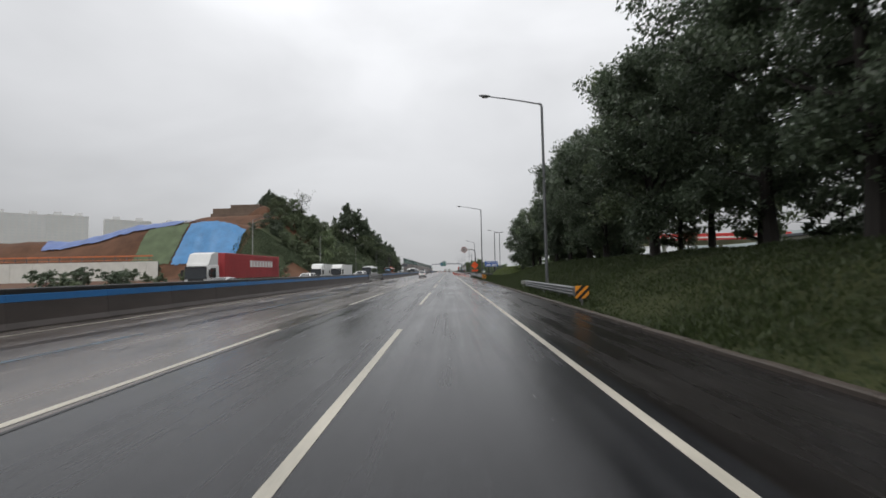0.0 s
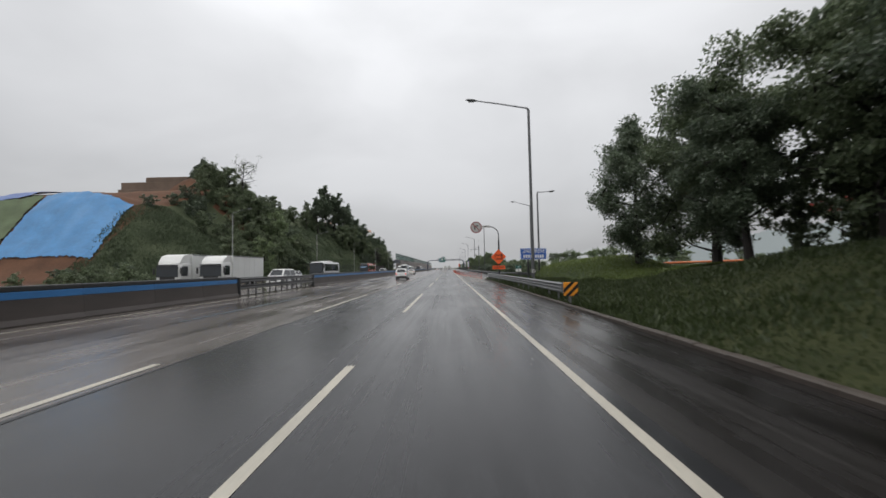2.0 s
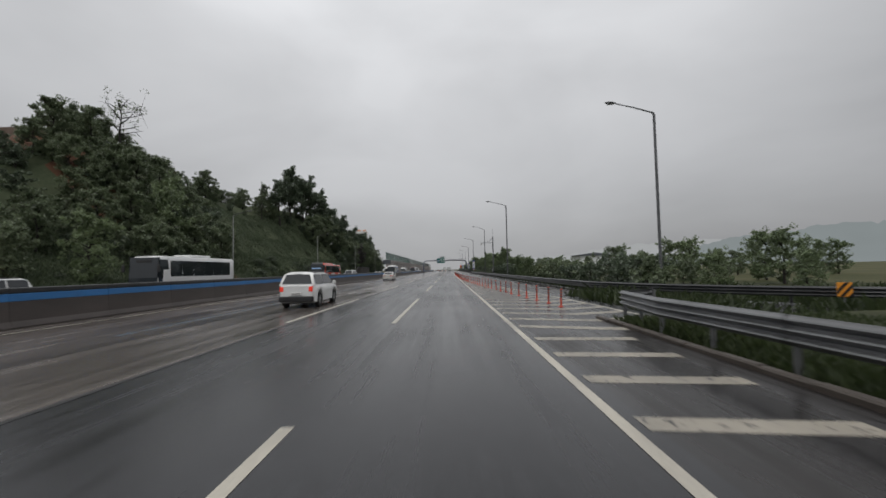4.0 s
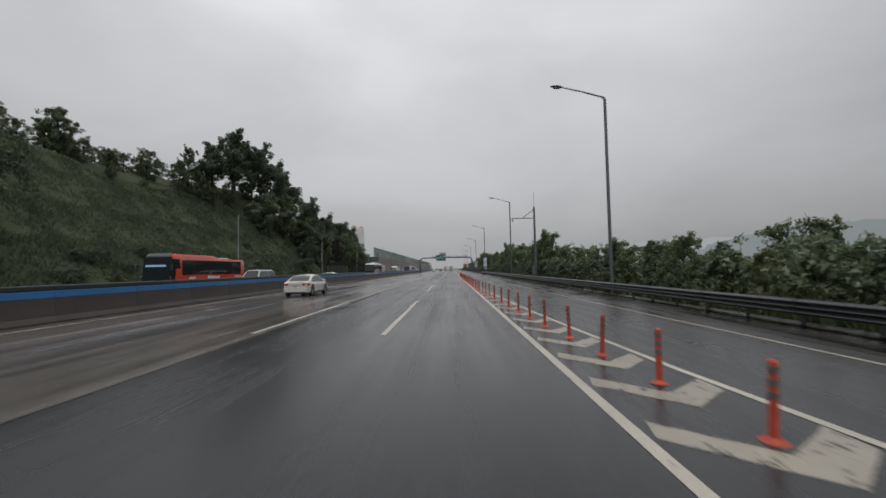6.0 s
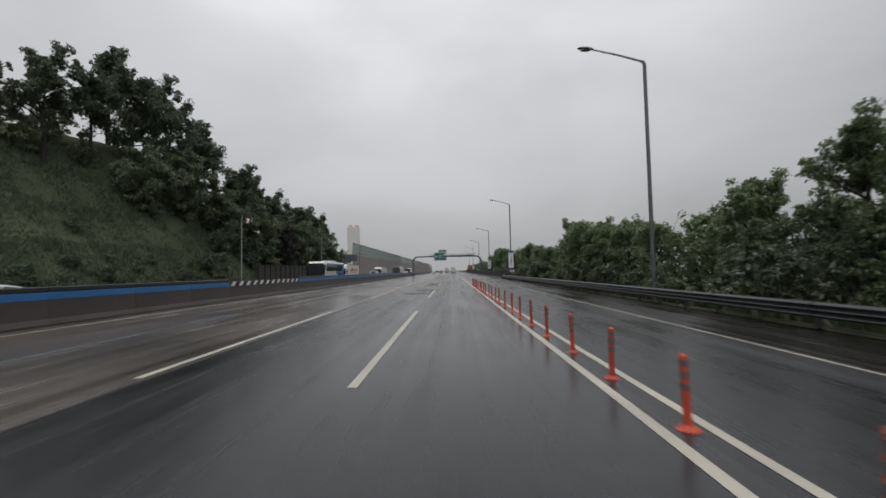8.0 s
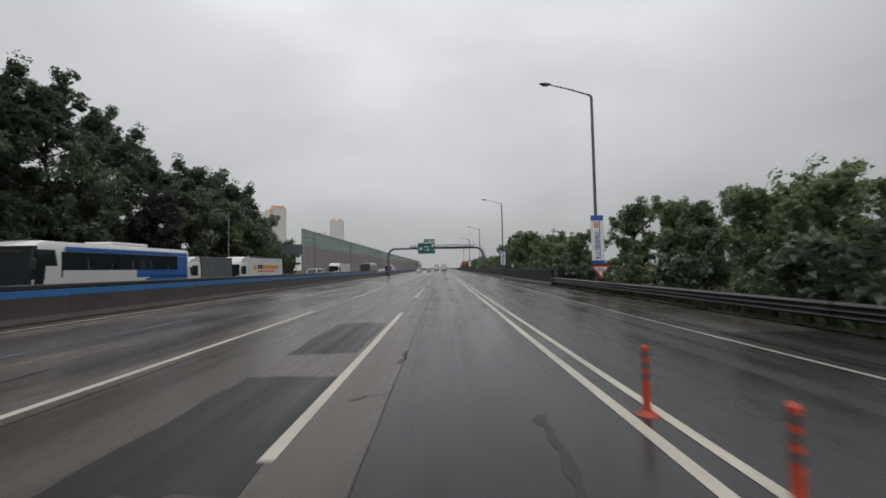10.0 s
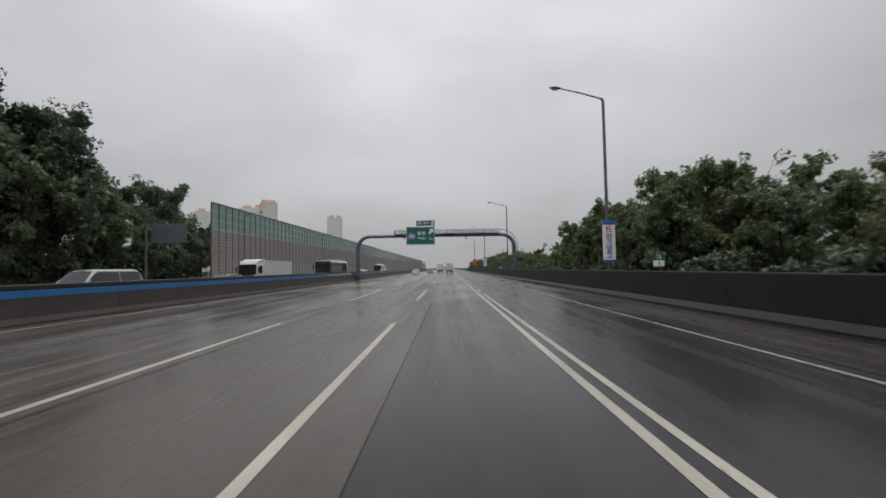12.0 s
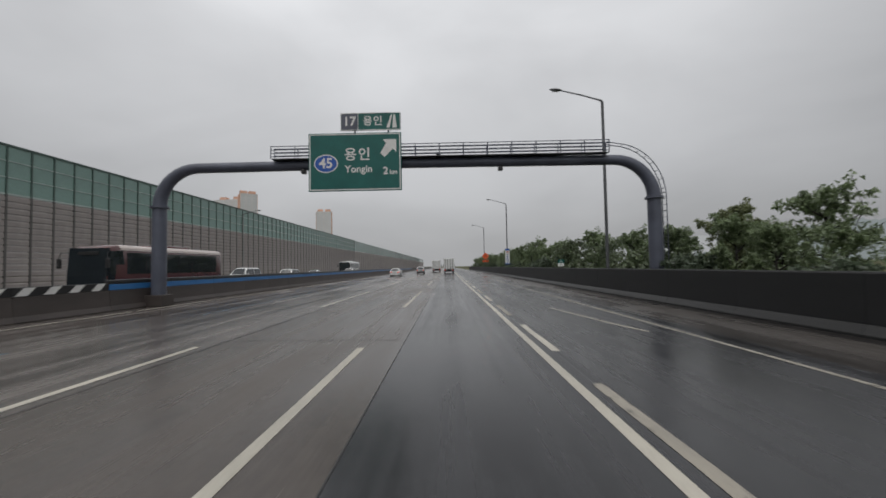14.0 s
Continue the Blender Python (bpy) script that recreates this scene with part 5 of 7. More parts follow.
# ---- trees ----
def tree_meshes(h, crown_w, seed, leaf, leaf_size, clumps, per, low=0.25, lean=0.0, airy=1.0, top=1.0):
    """Trunk with limbs, and a crown of leaf clumps set at the ends of the limbs."""
    rng = np.random.default_rng(seed)
    g = Geo()
    bend = [(lean * u * h * 0.08 + rng.normal() * 0.03 * h * u, rng.normal() * 0.02 * h * u, u * h * 0.93) for u in (0, 0.2, 0.45, 0.7, 1.0)]
    bend[0] = (0, 0, -0.15)
    g.tube(bend, 0.021 * h + 0.03, 0.012, 9)
    ends = []
    n_limb = 15
    for k in range(n_limb):
        u = low + (0.92 - low) * (k + rng.uniform(0, 0.8)) / n_limb
        i = min(3, int(u * 4.0))
        base = Vector(bend[i]).lerp(Vector(bend[i + 1]), min(1.0, max(0.0, u * 4.0 - i)))
        base.z = u * h * 0.93
        a = k * 2.4 + rng.uniform(-0.5, 0.5)
        reach = crown_w * (1.0 - 0.55 * abs(u - 0.5) * 1.6) * rng.uniform(0.65, 1.1)
        rise = h * rng.uniform(0.06, 0.22)
        tip = base + Vector((math.cos(a) * reach, math.sin(a) * reach, rise))
        midp = base.lerp(tip, 0.5) + Vector((0, 0, -0.04 * h * rng.uniform(-1, 1)))
        g.tube([base, midp, tip], 0.008 * h + 0.012, 0.008, 4, caps=False)
        ends.append((base, tip, reach))
        for q in range(3):
            s = base.lerp(tip, rng.uniform(0.35, 0.9))
            e = s + Vector(rng.normal(size=3)) * reach * 0.33
            g.tube([s, e], 0.003 * h + 0.008, 0.006, 3, caps=False)
            ends.append((s, e, reach * 0.6))
    cents, rad = [], []
    for k in range(clumps):
        b, t, r = ends[int(rng.integers(len(ends)))]
        u = rng.uniform(0.35, 1.05)
        c = b.lerp(t, u)
        cents.append((c.x + rng.normal() * 0.05 * crown_w, c.y + rng.normal() * 0.05 * crown_w, c.z + rng.normal() * 0.025 * h))
        rad.append(crown_w * rng.uniform(0.08, 0.20) * airy)
    for k in range(int(clumps * 0.16)):
        u = rng.uniform(0.72, 1.0)
        sp = crown_w * (0.34 - 0.26 * (u - 0.72) / 0.28)
        cents.append((bend[4][0] * u + rng.normal() * sp * 0.6, bend[4][1] * u + rng.normal() * sp * 0.6, h * u * 0.96 * top))
        rad.append(crown_w * rng.uniform(0.09, 0.15))
    cents, rad = np.array(cents), np.array(rad)
    idx = np.repeat(np.arange(len(cents)), per)
    d = rng.normal(size=(len(idx), 3))
    d /= np.linalg.norm(d, axis=1, keepdims=True)
    pts = cents[idx] + d * (rad[idx] * rng.uniform(0.25, 1.0, len(idx)) ** 0.5)[:, None] * [1, 1, 0.72]
    pts = pts[pts[:, 2] > 0.12 * h * (low > 0.12) + 0.1]
    v, f = leaves_at(pts, leaf_size, rng, 0.4, True)
    return g.mesh("trunk", "bark", recalc=False), fast_mesh("crown", v, f, leaf)


def tree_kind(label, *args, **kw):
    return label, tree_meshes(*args, **kw)


TREES = {
    "broad1": tree_kind("tall broad dark green roadside tree", 13, 4.8, 11, "leaf_dark", 0.15, 540, 74, low=0.09),
    "broad2": tree_kind("tall dark green roadside tree with an uneven crown", 12, 4.4, 12, "leaf_dark", 0.15, 520, 74, low=0.11, lean=0.6),
    "broad3": tree_kind("spreading mid green roadside tree", 11, 4.6, 13, "leaf_mid", 0.15, 520, 74, low=0.08, lean=-0.5),
    "broad4": tree_kind("dark green tree behind the roadside row", 12, 4.6, 14, "leaf_dark", 0.42, 260, 24, low=0.26),
    "wood1": tree_kind("dark woodland tree on the hillside", 12, 4.2, 21, "leaf_dark", 0.25, 340, 46, low=0.16),
    "wood2": tree_kind("tall open-crowned woodland tree", 14, 3.8, 22, "leaf_dark", 0.25, 290, 46, low=0.40, airy=0.95),
    "wood3": tree_kind("mid green woodland tree", 9, 3.7, 23, "leaf_mid", 0.285, 220, 29, low=0.08),
    "slim": tree_kind("thin pale tree with sparse leaves", 11, 2.2, 24, "leaf_mid", 0.24, 110, 30, low=0.4, airy=0.8),
    "willow1": tree_kind("young light green tree with loose branches", 6.8, 1.9, 31, "leaf_light", 0.125, 320, 46, low=0.06),
    "willow2": tree_kind("bushy fresh green young tree", 5.8, 1.9, 32, "leaf_mid", 0.125, 320, 46, low=0.04),
    "willow3": tree_kind("yellow-green young roadside tree", 6.3, 1.9, 33, "leaf_yellow", 0.125, 320, 46, low=0.04, lean=0.5),
    "grove1": tree_kind("light green tree further from the road", 6.5, 2.5, 35, "leaf_light", 0.215, 150, 23, low=0.06),
    "grove2": tree_kind("mid green tree further from the road", 6.0, 2.5, 36, "leaf_mid", 0.215, 150, 23, low=0.05),
    "blossom": tree_kind("tree with dull grey-violet blossom", 8, 3.2, 34, "leaf_grey", 0.28, 200, 28, low=0.10),
    "shrub1": tree_kind("low dense green shrub", 2.4, 1.7, 41, "leaf_dark", 0.20, 66, 23, low=0.03),
    "shrub2": tree_kind("low light green shrub", 2.0, 1.6, 42, "leaf_mid", 0.19, 66, 23, low=0.03),
    "sapling": tree_kind("dense young tree on the slope", 5.0, 2.1, 44, "leaf_mid", 0.20, 110, 26, low=0.05),
    "bare": tree_kind("nearly bare thin-branched tree", 8, 3.4, 43, "leaf_mid", 0.16, 60, 10, low=0.4),
}
rt = random.Random(77)


def plant(kind, x, y, s=1.0, z=None, group="", sink=0.0, sz=1.0, turn=None):
    label, (trunk, crown) = TREES[kind]
    name = "shrub" if kind.startswith("shrub") else "tree"
    t = thing(name, label, name, group)
    z0 = (ground_z(x, y) if z is None else z) - sink
    t.matrix_basis = pose(x, y, z0, 0, 0, rt.uniform(0, 360) if turn is None else turn) @ Matrix.Diagonal((s, s, s * sz, 1))
    part("trunk", trunk, "bark", t)
    part("crown", crown, "bark", t)
    return t


def joined(meshes, name, material):
    """One mesh from (mesh, matrix) pairs, all of three-cornered or all of mixed faces."""
    g_v, g_f, k = [], [], 0
    for me, m in meshes:
        co = np.empty(len(me.vertices) * 3, np.float32)
        me.vertices.foreach_get("co", co)
        r = np.array(m)
        g_v.append(co.reshape(-1, 3) @ r[:3, :3].T + r[:3, 3])
        ix = np.empty(len(me.loops), np.int32)
        me.loops.foreach_get("vertex_index", ix)
        tot = np.empty(len(me.polygons), np.int32)
        me.polygons.foreach_get("loop_total", tot)
        keep = np.repeat(tot == int(tot[0]), tot)
        g_f.append(ix[keep].reshape(-1, int(tot[0])) + k)
        k += len(me.vertices)
    return fast_mesh(name, np.concatenate(g_v), np.concatenate(g_f), material)


def thicket(label, group_of):
    """Trees too far off to count, as one piece of woodland; group_of: (kind, x, y, z, size)."""
    t = tagged(new("woodland"), label, "trees", "", "stuff")
    sets = {}
    for kind, x, y, z, s in group_of:
        m = pose(x, y, z, 0, 0, rt_far.uniform(0, 360)) @ Matrix.Diagonal((s, s, s, 1))
        _, (trunk, crown) = TREES[kind]
        sets.setdefault("bark", []).append((trunk, m))
        sets.setdefault(crown.materials[0].name, []).append((crown, m))
    for k, v in sets.items():
        me = joined(v, "trunk" if k == "bark" else "crown", "bark")
        me.materials.clear()
        me.materials.append(v[0][0].materials[0])
        part(me.name.split(".")[0], me, "bark", t)
    return t


rt_far = random.Random(41)

# row on the near bank
for k, (x, y, kind, s) in enumerate(((12.6, 71.5, "broad1", 0.76), (14.6, 66.5, "broad3", 0.95), (12.4, 61.0, "broad2", 0.61), (15.0, 58.0, "broad3", 0.86), (14.0, 54.0, "broad1", 0.80), (13.6, 46.2, "broad2", 1.06), (14.2, 41.5, "broad2", 1.1),
                                     (13.4, 35.0, "broad1", 0.92), (14.5, 29.0, "broad3", 1.15), (11.9, 23.5, "broad2", 1.08), (14.1, 17.5, "broad1", 1.05), (12.6, 11.5, "broad1", 1.12), (15.0, 6.0, "broad2", 1.15), (12.5, -1.0, "broad3", 1.15),
                                     (19.0, 58.0, "broad4", 0.95), (19.5, 45.0, "broad4", 0.95), (20.0, 31.0, "broad4", 1.1), (19.2, 14.0, "broad4", 1.0), (19.5, 2.0, "broad4", 1.0))):
    wide = 1.14 if y > 55 and x < 17 else 1.0
    plant(kind, x, y, s * wide, group="roadside trees on the bank", sink=0.1, sz=1.0 / wide)
for k in range(11):
    plant(rt.choice(["shrub1", "grove2", "shrub1"]), rt.uniform(16.5, 22), 2 + 6.2 * k + rt.uniform(-0.8, 0.8), rt.uniform(1.0, 1.5), group="undergrowth behind the roadside trees", sink=0.1)
for x, y, k, s in ((14.6, 56.0, "grove2", 0.75), (16.2, 60.0, "grove2", 0.85), (17.6, 57.0, "grove2", 0.9), (16.6, 63.5, "grove2", 0.7), (15.6, 52.0, "grove2", 0.8), (17.5, 48.0, "grove2", 0.9), (17.0, 45.0, "grove2", 1.0), (18.8, 52.0, "grove2", 1.05), (21.0, 55.5, "grove2", 1.0), (22.0, 48.5, "grove2", 1.05), (16.4, 41.5, "grove2", 0.8), (23.0, 53.0, "grove2", 1.0)):
    plant(k, x, y, s, group="undergrowth behind the roadside trees", sink=0.1)
# hedge by the service area
hedge = thing("hedge", "clipped mounded evergreen hedge, bright green on top", "hedge")
rng = np.random.default_rng(8)


def hedge_top(u, v):
    """u runs along the road, v across; the height over the bank."""
    return 1.2 * (1 - abs(v) ** 8.0) * step(-0.01, 0.12, u) * (1 - 0.92 * step(0.56, 0.86, u)) * (0.82 + 0.30 * step(0.0, 0.45, u) - 0.14 * step(0.6, 1.0, u))


hp = []
for k in range(100000):
    u, v = rng.uniform(0, 1), rng.uniform(-1, 1)
    y = 90.0 - 25.5 * u
    x = 10.9 + 1.9 * u + v * (1.9 + 1.1 * u)
    z = bank_right(x, y) + hedge_top(u, v) + 0.05 * noise.noise(Vector((x * 0.9, y * 0.9, 0)))
    if rng.uniform() < 0.22:
        z -= rng.uniform(0, 0.55)
    hp.append((x, y, max(z, bank_right(x, y) + 0.02)))
v, f = leaves_at(np.array(hp), 0.078, rng, simple=True, flat=0.35)
part("foliage", fast_mesh("foliage", v, f, "leaf_hedge"), "leaf_hedge", hedge)
core = Geo()
for i in range(27):
    u = i / 26
    for j in range(9):
        v_ = -1 + 2 * j / 8
        y = 90.0 - 25.5 * u
        x = 10.9 + 1.9 * u + v_ * (1.8 + 1.0 * u)
        core.v.append((x, y, bank_right(x, y) + max(0.0, hedge_top(u, v_) - 0.12)))
core.f += [(i * 9 + j, i * 9 + j + 1, (i + 1) * 9 + j + 1, (i + 1) * 9 + j) for i in range(26) for j in range(8)]
part("inner_foliage", core, "leaf_mid", hedge)

# young trees along the merging lane
behind = []
y = 112.0
while y < 480:
    dense = y > 186
    k = rt.choice(["willow1", "willow2", "willow3", "willow1", "willow1"]) if 186 < y < 330 else rt.choice(["grove1", "grove1", "grove1", "grove2"])
    x = rt.uniform(11.8, 14.5) if dense else rt.uniform(16.5, 24)
    s = curve_at([(0.45, 112), (0.45, 155), (0.7, 180), (0.75, 192), (0.78, 203), (0.90, 212), (0.82, 217), (0.66, 221), (0.66, 229), (0.86, 234), (0.90, 241), (0.86, 244.5), (0.42, 248), (0.36, 259), (0.58, 261), (0.76, 266), (0.66, 272.5), (0.95, 276), (1.08, 280), (1.02, 288), (1.0, 295), (0.82, 299), (0.80, 302), (0.78, 306), (0.64, 309.5), (0.48, 312.5), (0.46, 315.5), (0.52, 319), (0.74, 322), (0.58, 326), (0.64, 332), (0.75, 345), (0.85, 600)], y) * rt.uniform(0.9, 1.08)
    if y < 334:
        plant(k, x, y, s, group="young trees beyond the merging lane", sink=0.1)
    else:
        behind.append((k, x, y, ground_z(x, y) - 0.1, s))
    if dense:
        x2, y2 = x + rt.uniform(2.5, 4.5), y + rt.uniform(-1, 1)
        behind.append((rt.choice(["grove1", "grove1", "grove2"]), x2, y2, ground_z(x2, y2) - 0.1, s * rt.uniform(0.9, 1.2)))
        if rt.random() < 0.7:
            plant(rt.choice(["shrub1", "shrub2"]), rt.uniform(10.6, 11.6), y + rt.uniform(-1, 1), rt.uniform(0.7, 1.1), group="shrubs beyond the merging lane")
    else:
        plant(rt.choice(["shrub1", "shrub2", "shrub1"]), rt.uniform(11.5, 17), y + rt.uniform(-1, 1), rt.uniform(0.8, 1.3), group="shrubs beyond the merging lane")
    y += rt.uniform(2.3, 3.3) if y < 330 else rt.uniform(4, 6)
thicket("light green trees behind the roadside row", behind)
for x, y, s in ((30, 124, 0.8), (36, 134, 0.9), (30, 143, 0.85), (38, 152, 0.95), (31, 164, 0.95), (37, 176, 1.0), (48, 130, 0.6), (52, 146, 0.6)):
    plant(rt.choice(["grove1", "grove2"]), x, y, s, group="young trees beyond the merging lane", sink=0.1)

for x, y, k, s in ((10.95, 249.9, "willow1", 0.70), (11.6, 251.6, "willow2", 0.62), (13.0, 217.6, "willow1", 1.06), (14.3, 214.5, "willow1", 1.0), (12.9, 292.6, "willow1", 1.08), (13.3, 296.0, "willow1", 0.98), (12.9, 282.0, "willow1", 1.14), (13.5, 278.0, "willow1", 1.08), (14.0, 188, "willow1", 1.05), (13.5, 193, "willow1", 0.92), (15.0, 184, "willow1", 0.7), (15.5, 166, "willow3", 0.5), (13.6, 174, "willow2", 0.5), (12.6, 161, "willow1", 0.6), (13.2, 156, "willow2", 0.64), (12.5, 151.5, "willow1", 0.54), (13.4, 147, "willow3", 0.4)):
    plant(k, x, y, s, group="young trees beyond the merging lane", sink=0.1)

field_row = []
for k in range(22):
    x = 34 + 4.2 * k + rt.uniform(-1.2, 1.2)
    y = 168 - 0.28 * x + rt.uniform(-4, 4)
    field_row.append((rt.choice(["grove1", "grove2"]), x, y, ground_z(x, y) - 0.1, rt.uniform(0.65, 0.95)))
thicket("row of green trees across the far field", field_row)

# woods on the hill
def hill_tree(kind, x, y, s, sz=1.0):
    return plant(kind, x, y, s, z=hill_left(x, y), group="trees on the hillside", sink=0.2, sz=sz)


for x, y, k, s in ((-64, 148, "shrub1", 1.0), (-60, 153, "wood3", 0.35), (-64, 158, "wood3", 0.6), (-57, 158, "wood3", 0.5), (-60, 165, "wood3", 0.45), (-54, 166, "wood3", 0.5), (-57, 172, "shrub1", 1.3), (-54, 178, "shrub2", 1.2),
                   (-74, 167, "wood1", 0.95), (-71, 163, "wood1", 0.8), (-68, 167, "wood1", 0.72), (-66, 161, "wood3", 0.75), (-77, 170, "wood1", 0.85), (-64, 171, "wood3", 0.55), (-67, 172, "wood3", 0.7),
                   (-50, 152, "wood3", 0.8), (-47, 160, "wood3", 0.7), (-43.5, 149, "grove1", 1.5), (-46, 154, "grove1", 1.3), (-41, 153, "grove2", 1.3), (-52, 143, "wood3", 0.6), (-46, 140, "wood3", 0.8), (-41, 161, "wood3", 0.75), (-52, 160, "wood3", 0.65), (-61, 142, "shrub1", 1.2), (-39.5, 140, "grove2", 1.2), (-40.5, 146, "wood3", 0.7), (-43, 166, "grove2", 1.0), (-47, 147, "wood3", 0.85), (-55, 150, "wood3", 0.55),
                   (-63.5, 228, "slim", 1.05), (-61, 231, "wood3", 0.6), (-63, 236, "wood3", 0.65), (-58, 238, "wood2", 1.0), (-55, 243, "wood1", 1.36), (-61, 245, "wood2", 1.25), (-59.5, 232, "wood2", 1.2), (-52, 248, "wood1", 1.25), (-57, 252, "wood2", 1.2), (-66, 241, "wood3", 0.6),
                   (-50, 239, "wood3", 1.2), (-47, 245, "wood3", 1.3), (-48, 252, "wood1", 1.18), (-53, 258, "wood2", 1.15), (-45, 258, "wood1", 1.2), (-43, 251, "wood3", 1.2), (-47, 265, "wood2", 1.15), (-42.5, 264, "wood3", 1.3), (-46, 258, "blossom", 1.1),
                   (-44, 271, "wood1", 1.2), (-50, 275, "wood2", 1.08), (-41.5, 276, "blossom", 1.25), (-46, 281, "wood1", 1.2), (-41, 283, "wood3", 1.45), (-44, 289, "wood1", 1.25), (-40.5, 292, "wood3", 1.5), (-45, 297, "wood1", 1.38), (-40, 300, "wood3", 1.45), (-47.5, 305, "wood1", 1.42), (-43, 306, "wood3", 1.35), (-46, 314, "wood1", 1.1), (-39.5, 305, "willow1", 1.5), (-40, 315, "wood3", 0.8), (-38.2, 314.0, "wood3", 0.7), (-39.0, 318.5, "wood3", 1.0), (-41, 322, "wood1", 0.75), (-44, 331, "wood1", 0.8), (-38.5, 311, "wood3", 0.85),
                   (-45, 131, "wood3", 0.65), (-61.5, 128, "shrub1", 1.0), (-63, 138, "shrub1", 1.2), (-42, 145, "wood3", 0.75), (-43, 125, "grove2", 1.0), (-52, 147, "wood3", 0.65), (-58, 146, "wood3", 0.4), (-39.5, 123, "grove2", 1.0), (-39, 131, "grove1", 1.2), (-50, 106.5, "shrub2", 1.3), (-54, 105.2, "shrub2", 1.1), (-58, 104.8, "shrub1", 0.9), (-38.5, 304, "shrub1", 1.8), (-38.2, 308, "shrub1", 1.7), (-38.6, 313, "shrub1", 1.9), (-38.4, 317, "shrub1", 1.6), (-72, 205, "wood3", 0.35), (-70, 212, "wood3", 0.4), (-74, 218, "wood3", 0.4), (-69, 221, "wood3", 0.45), (-71, 196, "wood3", 0.35), (-70, 188, "wood3", 0.4), (-66, 182, "wood3", 0.45), (-72, 230, "wood3", 0.5), (-42.5, 300, "wood1", 1.42), (-44.5, 291, "wood1", 1.45), (-48, 326, "wood1", 1.3), (-52, 334, "wood1", 1.35)):
    hill_tree(k, x, y, s)
for x, y, k, s in ((-62, 150, "wood3", 0.8), (-58, 152.5, "wood3", 0.8), (-66, 155, "wood3", 0.75), (-55.5, 146, "wood3", 0.7), (-60, 145, "wood3", 0.62), (-51.5, 150, "wood3", 0.85), (-63.5, 143, "shrub1", 1.2), (-60, 108.5, "shrub1", 0.7), (-56.3, 109.3, "shrub2", 0.9), (-53, 110.5, "shrub1", 0.8), (-79, 109.3, "shrub1", 0.9)):
    hill_tree(k, x, y, s)
hill_tree("bare", -55.9, 156, 1.4)
hill_tree("slim", -61, 221, 0.8)
r_foot = random.Random(15)
foot = []
for k in range(46):
    x, y = r_foot.uniform(-42.5, -36.8), 168 + 1.6 * k + r_foot.uniform(-0.8, 0.8)
    foot.append((r_foot.choice(["shrub1", "shrub1", "shrub2"]), x, y, hill_left(x, y) - 0.1, r_foot.uniform(0.35, 0.85)))
thicket("low dark bushes and weeds along the foot of the slope", foot)
r_crest = random.Random(9)
crest = []
for k in range(22):
    x, y = r_crest.uniform(-73, -64), 172 + 2.1 * k + r_crest.uniform(-0.9, 0.9)
    crest.append(("sapling", x, y, hill_left(x, y) - 0.2, r_crest.uniform(0.75, 1.1)))
thicket("dense dark green bushes and small trees along the crest", crest)
r_fill = random.Random(21)
fill = []
for k in range(16):
    x, y = r_fill.uniform(-57, -39), r_fill.uniform(132, 156)
    fill.append(("sapling", x, y, hill_left(x, y) - 0.2, r_fill.uniform(0.55, 1.0)))
thicket("dense young mid green trees covering the slope", fill)
for k in range(120):
    y = rt.uniform(112, 312)
    x = -37.5 - rt.uniform(0, 26) * (1 if y < 240 else 0.5)
    if (172 < y < 236 and rt.random() < 0.88) or (y < 136 and x < -51):
        continue
    plant(rt.choice(["shrub1", "shrub2", "shrub1"]), x, y, rt.uniform(0.7, 1.7) * (0.45 if y < 136 else 1.0), z=hill_left(x, y), group="shrubs on the hillside", sink=0.15)
for x, y, k, s in ((-38.2, 37.5, "shrub1", 0.95), (-38.8, 40.2, "shrub2", 0.85), (-38.0, 45.2, "shrub1", 0.9), (-38.6, 47.4, "shrub1", 1.0)):
    plant(k, x, y, s, group="shrubs beside the opposite road", sink=0.1)
for k in range(26):
    x, y = rt.uniform(-60, -37), rt.uniform(60, 128)
    if y > 103 and x < -47:
        continue
    plant(rt.choice(["shrub1", "shrub2"]), x, y, rt.uniform(0.6, 1.2) * (0.45 if y > 100 else 1.0), z=ground_z(x, y), group="shrubs beside the opposite road", sink=0.1)


for k in range(46):
    y = 176 + 1.25 * k + rt.uniform(-0.5, 0.5)
    x = rt.uniform(-76, -62)
    plant(rt.choice(["shrub1", "shrub1", "shrub2", "wood3"]), x, y, rt.uniform(0.25, 0.4) if rt.random() < 0.3 else rt.uniform(0.5, 0.9), z=hill_left(x, y), group="shrubs along the crest", sink=0.15)


